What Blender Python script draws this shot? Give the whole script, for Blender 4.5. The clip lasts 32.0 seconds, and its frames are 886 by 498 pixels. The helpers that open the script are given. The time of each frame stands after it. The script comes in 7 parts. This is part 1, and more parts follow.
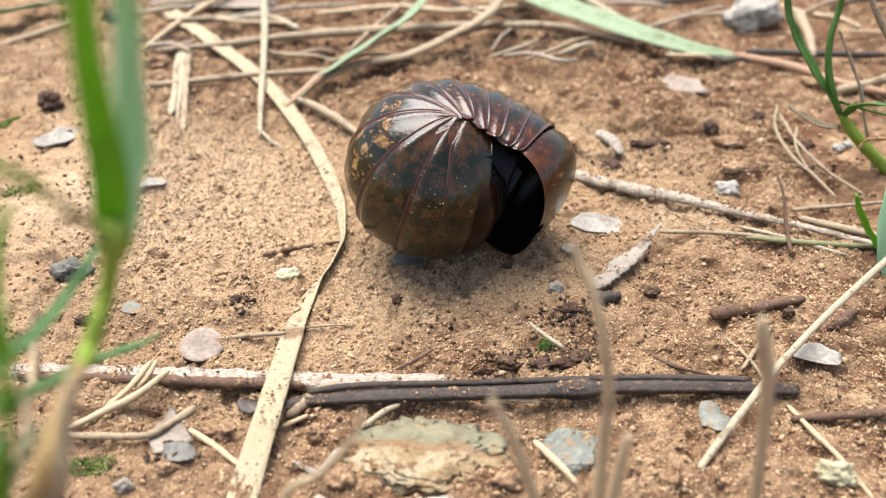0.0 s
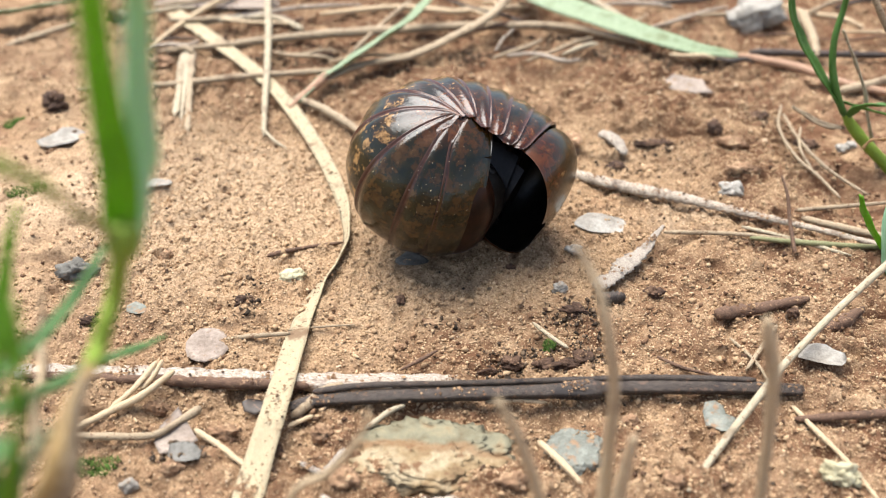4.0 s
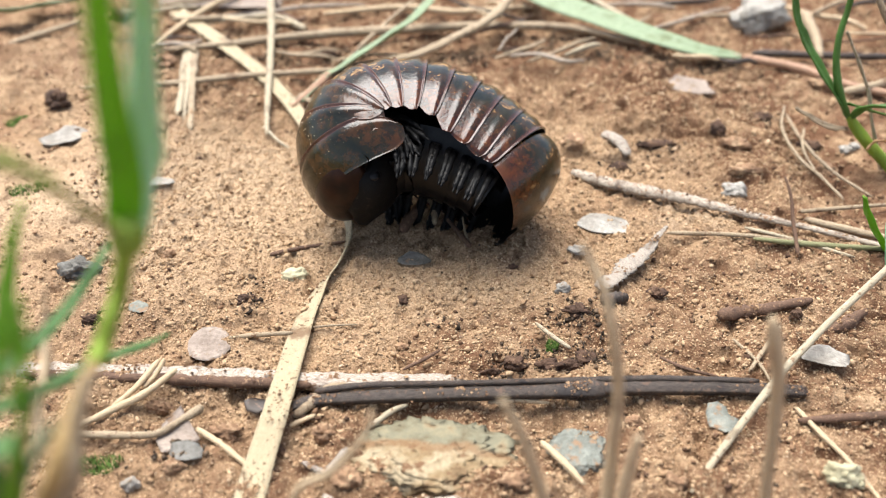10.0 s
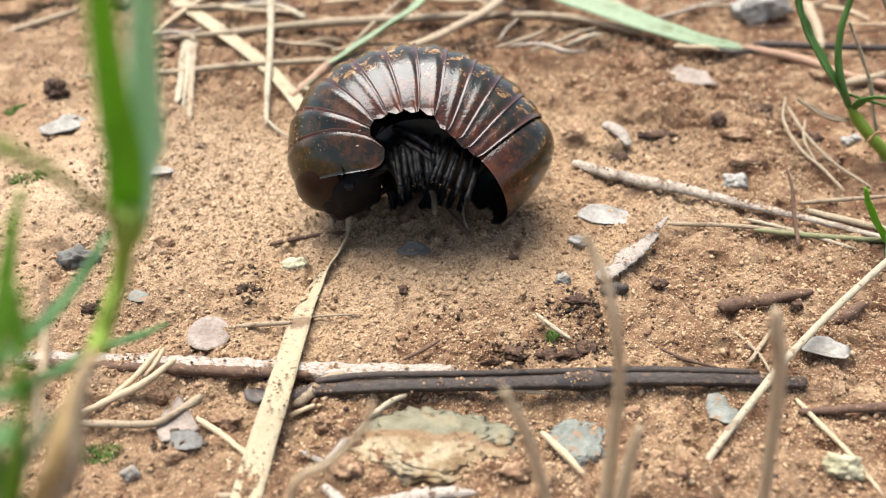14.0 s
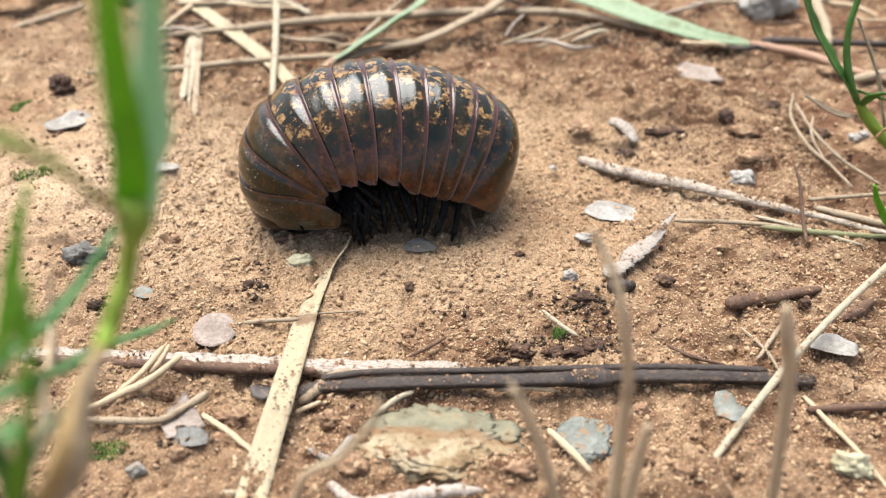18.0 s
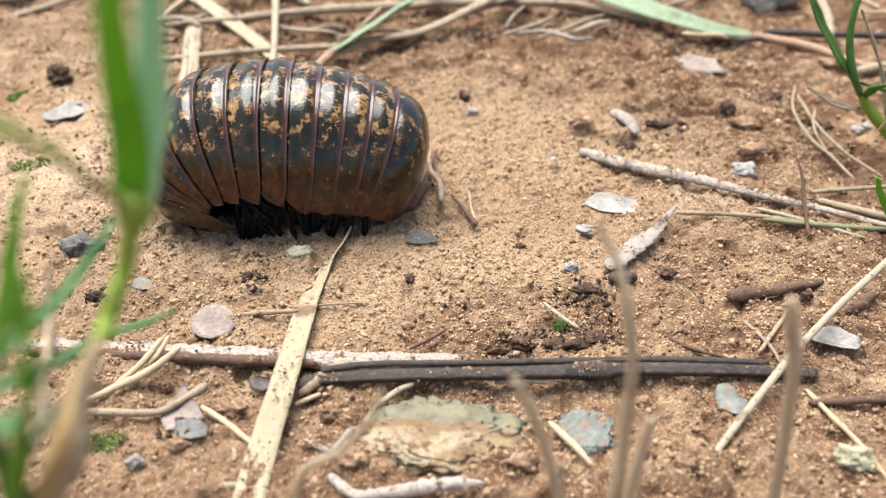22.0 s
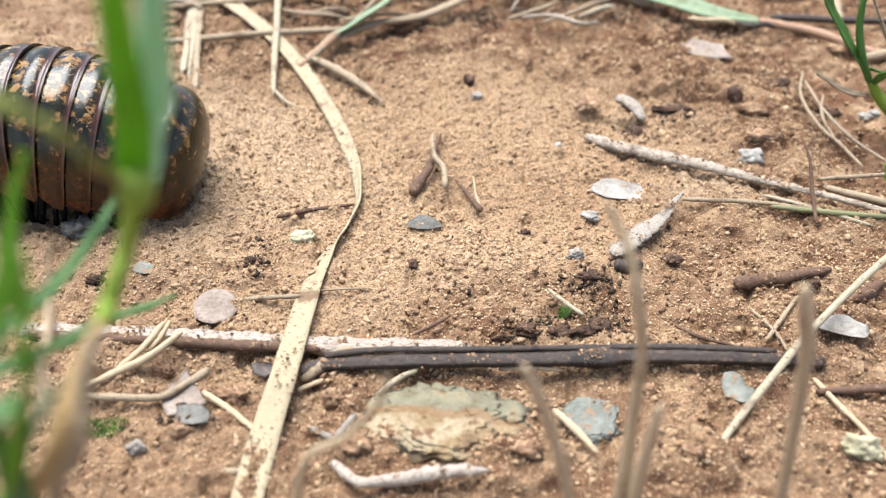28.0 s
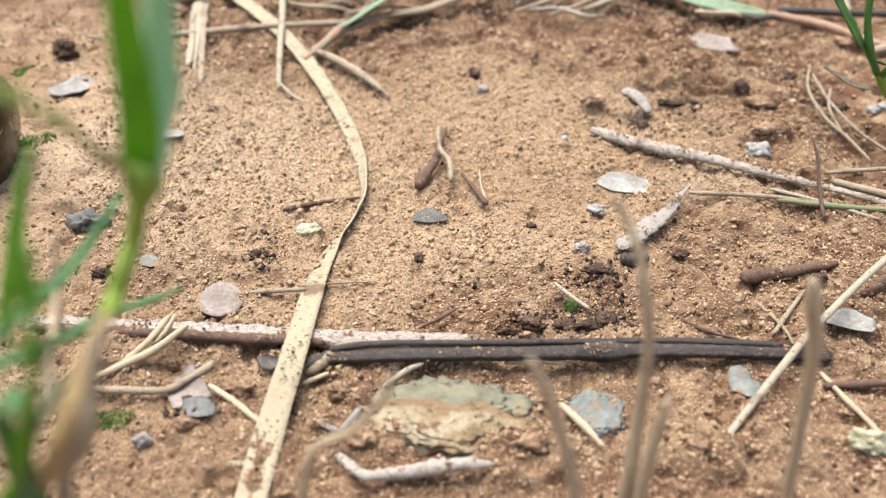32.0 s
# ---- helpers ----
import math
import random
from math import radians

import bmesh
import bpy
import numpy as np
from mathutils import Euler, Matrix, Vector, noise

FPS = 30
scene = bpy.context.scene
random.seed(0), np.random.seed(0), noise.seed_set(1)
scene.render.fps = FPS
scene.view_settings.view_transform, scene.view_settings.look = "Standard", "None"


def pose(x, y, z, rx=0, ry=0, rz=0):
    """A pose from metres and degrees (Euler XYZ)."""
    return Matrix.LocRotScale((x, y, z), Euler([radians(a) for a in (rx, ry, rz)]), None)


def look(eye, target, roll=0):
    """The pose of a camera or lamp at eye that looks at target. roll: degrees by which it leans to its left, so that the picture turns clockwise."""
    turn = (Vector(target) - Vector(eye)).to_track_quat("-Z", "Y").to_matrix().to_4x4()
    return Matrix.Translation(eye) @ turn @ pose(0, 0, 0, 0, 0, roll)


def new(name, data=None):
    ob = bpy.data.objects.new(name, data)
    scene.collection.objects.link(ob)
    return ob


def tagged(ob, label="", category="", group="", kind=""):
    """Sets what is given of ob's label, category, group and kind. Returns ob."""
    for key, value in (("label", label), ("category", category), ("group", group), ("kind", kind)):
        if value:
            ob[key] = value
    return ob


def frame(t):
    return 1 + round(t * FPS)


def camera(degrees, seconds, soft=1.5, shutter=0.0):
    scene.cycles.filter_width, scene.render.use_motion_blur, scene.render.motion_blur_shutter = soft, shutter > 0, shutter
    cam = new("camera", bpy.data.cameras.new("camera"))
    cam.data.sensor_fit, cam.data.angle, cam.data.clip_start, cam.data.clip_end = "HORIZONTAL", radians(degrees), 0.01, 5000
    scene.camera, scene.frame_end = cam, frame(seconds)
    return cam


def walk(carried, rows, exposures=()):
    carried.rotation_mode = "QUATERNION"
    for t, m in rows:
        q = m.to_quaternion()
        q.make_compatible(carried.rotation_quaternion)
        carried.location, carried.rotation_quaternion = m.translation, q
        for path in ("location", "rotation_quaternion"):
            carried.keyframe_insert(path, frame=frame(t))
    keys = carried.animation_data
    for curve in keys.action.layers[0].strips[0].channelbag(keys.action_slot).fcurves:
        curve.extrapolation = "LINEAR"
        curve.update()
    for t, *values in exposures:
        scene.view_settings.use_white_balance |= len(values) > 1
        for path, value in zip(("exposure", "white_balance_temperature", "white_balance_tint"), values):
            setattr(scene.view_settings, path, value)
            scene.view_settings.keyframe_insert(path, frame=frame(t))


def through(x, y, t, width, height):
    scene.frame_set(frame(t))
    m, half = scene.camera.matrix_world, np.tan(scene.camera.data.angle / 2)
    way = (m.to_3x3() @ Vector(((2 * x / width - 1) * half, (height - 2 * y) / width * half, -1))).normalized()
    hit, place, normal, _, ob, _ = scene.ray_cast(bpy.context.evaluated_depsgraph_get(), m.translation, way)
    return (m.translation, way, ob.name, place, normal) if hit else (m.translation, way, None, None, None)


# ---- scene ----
cam = camera(52, 32.0, 1.1)
cam.data.dof.use_dof = True
cam.data.dof.focus_distance = 0.127
cam.data.dof.aperture_fstop = 21.0

WALK = [
    (0, pose(0.00003, -0.11216, 0.08447, 53.017, 0, 0.013) @ pose(0, 0, 0, 0, 0, -0.008)),
    (0.5, pose(-0.00002, -0.11218, 0.08453, 53.060, 0, -0.010) @ pose(0, 0, 0, 0, 0, -0.000)),
    (1, pose(-0.00007, -0.11220, 0.08457, 53.096, 0, 0.081) @ pose(0, 0, 0, 0, 0, -0.090)),
    (1.5, pose(-0.00011, -0.11222, 0.08461, 53.037, 0, 0.178) @ pose(0, 0, 0, 0, 0, -0.185)),
    (2, pose(-0.00015, -0.11223, 0.08463, 53.036, 0, 0.240) @ pose(0, 0, 0, 0, 0, -0.221)),
    (2.5, pose(-0.00019, -0.11224, 0.08464, 53.067, 0, 0.120) @ pose(0, 0, 0, 0, 0, -0.083)),
    (3, pose(-0.00023, -0.11225, 0.08465, 53.057, 0, 0.156) @ pose(0, 0, 0, 0, 0, -0.072)),
    (3.5, pose(-0.00026, -0.11225, 0.08465, 53.027, 0, 0.187) @ pose(0, 0, 0, 0, 0, -0.116)),
    (5.5, pose(-0.00037, -0.11225, 0.08461, 52.982, 0, 0.080) @ pose(0, 0, 0, 0, 0, 0.027)),
    (6, pose(-0.00040, -0.11225, 0.08459, 52.952, 0, 0.010) @ pose(0, 0, 0, 0, 0, 0.122)),
    (6.5, pose(-0.00042, -0.11225, 0.08457, 52.950, 0, -0.005) @ pose(0, 0, 0, 0, 0, 0.161)),
    (7, pose(-0.00044, -0.11224, 0.08455, 53.024, 0, 0.050) @ pose(0, 0, 0, 0, 0, 0.133)),
    (7.5, pose(-0.00047, -0.11224, 0.08453, 53.050, 0, 0.104) @ pose(0, 0, 0, 0, 0, 0.092)),
    (8, pose(-0.00049, -0.11223, 0.08450, 53.079, 0, 0.090) @ pose(0, 0, 0, 0, 0, 0.091)),
    (8.5, pose(-0.00051, -0.11222, 0.08448, 52.992, 0, 0.013) @ pose(0, 0, 0, 0, 0, 0.192)),
    (9, pose(-0.00053, -0.11221, 0.08445, 52.937, 0, 0.019) @ pose(0, 0, 0, 0, 0, 0.218)),
    (9.5, pose(-0.00055, -0.11220, 0.08442, 53.021, 0, 0.125) @ pose(0, 0, 0, 0, 0, 0.150)),
    (10, pose(-0.00057, -0.11219, 0.08440, 53.067, 0, 0.248) @ pose(0, 0, 0, 0, 0, 0.077)),
    (10.5, pose(-0.00060, -0.11218, 0.08437, 53.093, 0, 0.330) @ pose(0, 0, 0, 0, 0, 0.037)),
    (11, pose(-0.00062, -0.11216, 0.08434, 52.985, 0, 0.301) @ pose(0, 0, 0, 0, 0, 0.140)),
    (11.5, pose(-0.00064, -0.11214, 0.08431, 52.871, 0, 0.275) @ pose(0, 0, 0, 0, 0, 0.187)),
    (12, pose(-0.00067, -0.11213, 0.08428, 52.744, 0, 0.204) @ pose(0, 0, 0, 0, 0, 0.205)),
    (12.5, pose(-0.00069, -0.11210, 0.08425, 52.594, 0, 0.109) @ pose(0, 0, 0, 0, 0, 0.255)),
    (13, pose(-0.00072, -0.11208, 0.08422, 52.505, 0, 0.071) @ pose(0, 0, 0, 0, 0, 0.304)),
    (13.5, pose(-0.00074, -0.11206, 0.08419, 52.508, 0, 0.114) @ pose(0, 0, 0, 0, 0, 0.278)),
    (14, pose(-0.00077, -0.11203, 0.08415, 52.493, 0, 0.149) @ pose(0, 0, 0, 0, 0, 0.319)),
    (14.5, pose(-0.00080, -0.11200, 0.08412, 52.496, 0, 0.169) @ pose(0, 0, 0, 0, 0, 0.311)),
    (16.5, pose(-0.00093, -0.11185, 0.08395, 52.496, 0, 0.548) @ pose(0, 0, 0, 0, 0, 0.074)),
    (17, pose(-0.00096, -0.11181, 0.08391, 52.456, 0, 0.592) @ pose(0, 0, 0, 0, 0, 0.054)),
    (17.5, pose(-0.00100, -0.11176, 0.08386, 52.367, 0, 0.517) @ pose(0, 0, 0, 0, 0, 0.123)),
    (18, pose(-0.00103, -0.11171, 0.08381, 52.310, 0, 0.493) @ pose(0, 0, 0, 0, 0, 0.172)),
    (18.5, pose(-0.00107, -0.11165, 0.08375, 52.291, 0, 0.516) @ pose(0, 0, 0, 0, 0, 0.156)),
    (19, pose(-0.00111, -0.11160, 0.08369, 52.236, 0, 0.516) @ pose(0, 0, 0, 0, 0, 0.181)),
    (19.5, pose(-0.00115, -0.11154, 0.08363, 52.163, 0, 0.401) @ pose(0, 0, 0, 0, 0, 0.248)),
    (20, pose(-0.00119, -0.11147, 0.08357, 52.085, 0, 0.323) @ pose(0, 0, 0, 0, 0, 0.349)),
    (20.5, pose(-0.00124, -0.11141, 0.08350, 51.974, 0, 0.314) @ pose(0, 0, 0, 0, 0, 0.418)),
    (21, pose(-0.00128, -0.11134, 0.08343, 51.919, 0, 0.413) @ pose(0, 0, 0, 0, 0, 0.338)),
    (21.5, pose(-0.00132, -0.11127, 0.08336, 51.868, 0, 0.373) @ pose(0, 0, 0, 0, 0, 0.362)),
    (22, pose(-0.00137, -0.11120, 0.08328, 51.830, 0, 0.340) @ pose(0, 0, 0, 0, 0, 0.394)),
    (22.5, pose(-0.00141, -0.11112, 0.08320, 51.844, 0, 0.404) @ pose(0, 0, 0, 0, 0, 0.397)),
    (23, pose(-0.00146, -0.11105, 0.08312, 51.821, 0, 0.441) @ pose(0, 0, 0, 0, 0, 0.368)),
    (23.5, pose(-0.00150, -0.11097, 0.08304, 51.758, 0, 0.355) @ pose(0, 0, 0, 0, 0, 0.418)),
    (24, pose(-0.00154, -0.11090, 0.08296, 51.646, 0, 0.184) @ pose(0, 0, 0, 0, 0, 0.577)),
    (24.5, pose(-0.00159, -0.11082, 0.08287, 51.561, 0, 0.165) @ pose(0, 0, 0, 0, 0, 0.640)),
    (25, pose(-0.00163, -0.11074, 0.08279, 51.510, 0, 0.154) @ pose(0, 0, 0, 0, 0, 0.618)),
    (25.5, pose(-0.00167, -0.11067, 0.08270, 51.462, 0, 0.132) @ pose(0, 0, 0, 0, 0, 0.648)),
    (27.5, pose(-0.00183, -0.11040, 0.08239, 51.073, 0, 0.525) @ pose(0, 0, 0, 0, 0, 0.524)),
    (28, pose(-0.00187, -0.11034, 0.08232, 51.013, 0, 0.376) @ pose(0, 0, 0, 0, 0, 0.688)),
    (28.5, pose(-0.00190, -0.11029, 0.08226, 50.931, 0, 0.355) @ pose(0, 0, 0, 0, 0, 0.735)),
    (29, pose(-0.00193, -0.11025, 0.08221, 50.869, 0, 0.380) @ pose(0, 0, 0, 0, 0, 0.759)),
    (29.5, pose(-0.00195, -0.11022, 0.08216, 50.754, 0, 0.350) @ pose(0, 0, 0, 0, 0, 0.827)),
    (30, pose(-0.00197, -0.11019, 0.08213, 50.753, 0, 0.354) @ pose(0, 0, 0, 0, 0, 0.815)),
    (30.5, pose(-0.00199, -0.11018, 0.08211, 50.742, 0, 0.395) @ pose(0, 0, 0, 0, 0, 0.776)),
    (31, pose(-0.00201, -0.11018, 0.08211, 50.718, 0, 0.588) @ pose(0, 0, 0, 0, 0, 0.627)),
    (31.5, pose(-0.00202, -0.11020, 0.08213, 50.670, 0, 0.685) @ pose(0, 0, 0, 0, 0, 0.540)),
    (32, pose(-0.00202, -0.11023, 0.08216, 50.617, 0, 0.744) @ pose(0, 0, 0, 0, 0, 0.524)),
]

walk(cam, WALK, [(0.0, 1.08, 6500, 10), (14.0, 1.07, 6450, 10), (23.0, 1.05, 6280, 10), (28.0, 1.07, 6180, 10), (31.0, 1.07, 6180, 10), (32.0, 0.94, 6230, 10)])

# ---- light: hazy daylight ----
world = bpy.data.worlds.new("sky")
scene.world = world
world.use_nodes = True
SUN_HEIGHT, SUN_TURN = 71.0, 322.0     # degrees above the horizon; compass turn of the sun from +y
sky = world.node_tree.nodes.new("ShaderNodeTexSky")
sky.sky_type, sky.sun_disc = "NISHITA", False
sky.sun_elevation, sky.sun_rotation = radians(SUN_HEIGHT), radians(SUN_TURN)
sky.air_density, sky.dust_density, sky.ozone_density = 1.0, 2.0, 1.0
haze = world.node_tree.nodes.new("ShaderNodeHueSaturation")
haze.inputs["Saturation"].default_value = 0.72
world.node_tree.links.new(sky.outputs[0], haze.inputs["Color"])
world.node_tree.links.new(haze.outputs[0], world.node_tree.nodes["Background"].inputs[0])
world.node_tree.nodes["Background"].inputs[1].default_value = 0.13
sun = new("sun", bpy.data.lights.new("sun", "SUN"))
sun.data.energy, sun.data.angle, sun.data.color = 4.6, radians(54), (1.0, 0.982, 0.94)
a, h = radians(SUN_TURN), radians(SUN_HEIGHT)
sun.matrix_world = look((math.sin(a) * math.cos(h), math.cos(a) * math.cos(h), math.sin(h)), (0, 0, 0))

MM = 0.001


# ---- materials ----
def shader(name, rough=0.8, spec=0.3):
    m = bpy.data.materials.new(name)
    m.use_nodes = True
    n, l = m.node_tree.nodes, m.node_tree.links
    b = n["Principled BSDF"]
    b.inputs["Roughness"].default_value = rough
    b.inputs["Specular IOR Level"].default_value = spec
    return m, n, l, b


def noise_node(n, l, vec, scale, detail=4.0, rough=0.55):
    t = n.new("ShaderNodeTexNoise")
    t.inputs["Scale"].default_value, t.inputs["Detail"].default_value, t.inputs["Roughness"].default_value = scale, detail, rough
    l.new(vec, t.inputs["Vector"])
    return t.outputs["Fac"]


def ramp(n, l, fac, stops):
    r = n.new("ShaderNodeValToRGB")
    e = r.color_ramp.elements
    e[0].position, e[0].color = stops[0][0], (*stops[0][1], 1)
    e[1].position, e[1].color = stops[-1][0], (*stops[-1][1], 1)
    for p, c in stops[1:-1]:
        e.new(p).color = (*c, 1)
    l.new(fac, r.inputs["Fac"])
    return r.outputs["Color"]


def mix(n, l, fac, a, b, how="MIX"):
    x = n.new("ShaderNodeMix")
    x.data_type, x.blend_type = "RGBA", how
    for s, v in ((x.inputs[0], fac), (x.inputs[6], a), (x.inputs[7], b)):
        if isinstance(v, (int, float)):
            s.default_value = v
        elif isinstance(v, tuple):
            s.default_value = (*v, 1)
        else:
            l.new(v, s)
    return x.outputs[2]


def calc(n, l, how, *ins):
    x = n.new("ShaderNodeMath")
    x.operation, x.use_clamp = how, how in ("MULTIPLY", "ADD", "SUBTRACT")
    for s, v in zip(x.inputs, ins):
        if isinstance(v, (int, float)):
            s.default_value = v
        else:
            l.new(v, s)
    return x.outputs[0]


def step(n, l, fac, lo, hi):
    x = n.new("ShaderNodeMapRange")
    x.interpolation_type = "SMOOTHSTEP"
    x.inputs["From Min"].default_value, x.inputs["From Max"].default_value = lo, hi
    l.new(fac, x.inputs["Value"])
    return x.outputs["Result"]


def bump(n, l, b, height, depth, strength=1.0):
    x = n.new("ShaderNodeBump")
    x.inputs["Distance"].default_value, x.inputs["Strength"].default_value = depth, strength
    l.new(height, x.inputs["Height"])
    l.new(x.outputs[0], b.inputs["Normal"])


def spot_vector(n, l, spread=0.05):
    """Object coordinates, shifted by the object's random number."""
    tc, oi, add = n.new("ShaderNodeTexCoord"), n.new("ShaderNodeObjectInfo"), n.new("ShaderNodeVectorMath")
    comb = n.new("ShaderNodeCombineXYZ")
    s = calc(n, l, "MULTIPLY", oi.outputs["Random"], 1.0)
    sc = n.new("ShaderNodeVectorMath")
    sc.operation = "SCALE"
    for i in range(3):
        l.new(s, comb.inputs[i])
    l.new(comb.outputs[0], sc.inputs[0])
    sc.inputs["Scale"].default_value = spread
    l.new(tc.outputs["Object"], add.inputs[0])
    l.new(sc.outputs[0], add.inputs[1])
    return add.outputs[0], oi.outputs["Random"], tc


def sand_material():
    m, n, l, b = shader("sandy_soil", 0.95, 0.12)
    tc = n.new("ShaderNodeTexCoord")
    v = tc.outputs["Object"]
    broad = noise_node(n, l, v, 28, 3)
    mid = noise_node(n, l, v, 170, 5, 0.65)
    lumps = noise_node(n, l, v, 520, 4, 0.6)
    fine = noise_node(n, l, v, 2800, 3, 0.7)
    c = ramp(n, l, broad, [(0.30, (0.225, 0.132, 0.076)), (0.46, (0.315, 0.210, 0.123)), (0.66, (0.365, 0.256, 0.158))])
    c = mix(n, l, step(n, l, mid, 0.54, 0.74), c, (0.190, 0.106, 0.061))
    c = mix(n, l, step(n, l, mid, 0.42, 0.22), c, (0.400, 0.285, 0.174))
    c = mix(n, l, calc(n, l, "MULTIPLY", step(n, l, lumps, 0.53, 0.68), 0.55), c, (0.215, 0.125, 0.073))
    g = ramp(n, l, fine, [(0.32, (0.42, 0.36, 0.31)), (0.46, (0.93, 0.90, 0.88)), (0.60, (1.16, 1.16, 1.15)), (0.70, (1.6, 1.6, 1.6))])
    c = mix(n, l, 0.9, c, g, "MULTIPLY")
    # red-brown soil patches away from the bare middle
    at = n.new("ShaderNodeAttribute")
    at.attribute_name = "damp"
    c = mix(n, l, calc(n, l, "MULTIPLY", at.outputs["Fac"], step(n, l, mid, 0.25, 0.6)), c, (0.124, 0.0629, 0.0346))
    pale = n.new("ShaderNodeAttribute")
    pale.attribute_name = "pale"
    c = mix(n, l, calc(n, l, "MULTIPLY", pale.outputs["Fac"], 0.4), c, mix(n, l, 0.9, (0.483, 0.377, 0.256), g, "MULTIPLY"))
    l.new(c, b.inputs["Base Color"])
    relief = calc(n, l, "ADD", calc(n, l, "MULTIPLY", fine, 0.4), calc(n, l, "MULTIPLY", lumps, 0.6))
    bump(n, l, b, relief, 0.0009, 1.0)
    return m


def island_material(name, stops, rough=0.9, spec=0.2, scale=900):
    m, n, l, b = shader(name, rough, spec)
    g = n.new("ShaderNodeNewGeometry")
    tc = n.new("ShaderNodeTexCoord")
    c = ramp(n, l, g.outputs["Random Per Island"], stops)
    f = noise_node(n, l, tc.outputs["Object"], scale, 3)
    c = mix(n, l, 0.6, c, ramp(n, l, f, [(0.3, (0.6, 0.6, 0.6)), (0.7, (1.25, 1.25, 1.25))]), "MULTIPLY")
    l.new(c, b.inputs["Base Color"])
    bump(n, l, b, f, 0.0002, 0.6)
    return m


def plant_material(name, base, light, dark, rough=0.6, along=60.0, across=1400.0, speck=None, spec=0.3, through=0.0):
    """Fibres along the piece's length (UV y), blotches, and specks of soil."""
    m, n, l, b = shader(name, rough, spec)
    v, rnd, tc = spot_vector(n, l, 0.3)
    mp = n.new("ShaderNodeMapping")
    mp.inputs["Scale"].default_value = (across / 1400.0 * 14.0, along * 0.05, 1.0)
    l.new(tc.outputs["UV"], mp.inputs["Vector"])
    fib = noise_node(n, l, mp.outputs[0], 3.0, 4, 0.6)
    blot = noise_node(n, l, v, 230, 4, 0.6)
    c = mix(n, l, step(n, l, fib, 0.35, 0.68), base, light)
    c = mix(n, l, step(n, l, blot, 0.54, 0.74), c, dark)
    if speck:
        c = mix(n, l, step(n, l, noise_node(n, l, v, 1500, 2), 0.60, 0.68), c, speck)
    l.new(c, b.inputs["Base Color"])
    if through:
        tr, ms = n.new("ShaderNodeBsdfTranslucent"), n.new("ShaderNodeMixShader")
        l.new(mix(n, l, 1.0, c, (1.6, 1.5, 0.6), "MULTIPLY"), tr.inputs["Color"])
        ms.inputs[0].default_value = through
        l.new(b.outputs[0], ms.inputs[1])
        l.new(tr.outputs[0], ms.inputs[2])
        l.new(ms.outputs[0], n["Material Output"].inputs["Surface"])
    bump(n, l, b, fib, 0.0002, 0.6)
    return m


def stone_material(name, stops, scale=130, rough=0.85, dirt=(0.25, 0.14, 0.08), dirt_at=0.60):
    m, n, l, b = shader(name, rough, 0.25)
    v, rnd, tc = spot_vector(n, l, 0.4)
    f = noise_node(n, l, v, scale, 6, 0.6)
    g = noise_node(n, l, v, scale * 6, 4, 0.65)
    c = ramp(n, l, f, stops)
    c = mix(n, l, 0.55, c, ramp(n, l, g, [(0.3, (0.55, 0.53, 0.50)), (0.65, (1.2, 1.2, 1.2))]), "MULTIPLY")
    c = mix(n, l, step(n, l, noise_node(n, l, v, scale * 2.2, 5, 0.7), dirt_at, dirt_at + 0.12), c, dirt)
    l.new(c, b.inputs["Base Color"])
    bump(n, l, b, g, 0.0004, 0.8)
    return m


def bedded_stone_material():
    """Buff stone whose upper bed is grey-green."""
    m = stone_material("bedded_stone", [(0.28, (0.12, 0.072, 0.036)), (0.42, (0.22, 0.155, 0.083)), (0.55, (0.305, 0.245, 0.155)), (0.72, (0.215, 0.155, 0.088))], 260, dirt=(0.14, 0.076, 0.039), dirt_at=0.55)
    n, l = m.node_tree.nodes, m.node_tree.links
    b = n["Principled BSDF"]
    old = b.inputs["Base Color"].links[0].from_socket
    tc, sep = n.new("ShaderNodeTexCoord"), n.new("ShaderNodeSeparateXYZ")
    l.new(tc.outputs["Object"], sep.inputs[0])
    wob = noise_node(n, l, tc.outputs["Object"], 160, 4)
    hgt = calc(n, l, "ADD", calc(n, l, "MULTIPLY", sep.outputs[1], 100.0), calc(n, l, "MULTIPLY", wob, 0.5))
    for x in (hgt.node, hgt.node.inputs[0].links[0].from_node):
        x.use_clamp = False
    green = ramp(n, l, noise_node(n, l, tc.outputs["Object"], 420, 5), [(0.3, (0.12, 0.095, 0.055)), (0.5, (0.16, 0.148, 0.098)), (0.62, (0.205, 0.176, 0.11)), (0.75, (0.18, 0.12, 0.065))])
    c = mix(n, l, calc(n, l, "MULTIPLY", step(n, l, hgt, 0.20, 0.27), 0.7), old, (0.16, 0.088, 0.042))     # a rusty seam between the beds
    l.new(mix(n, l, step(n, l, hgt, 0.31, 0.40), c, green), b.inputs["Base Color"])
    return m


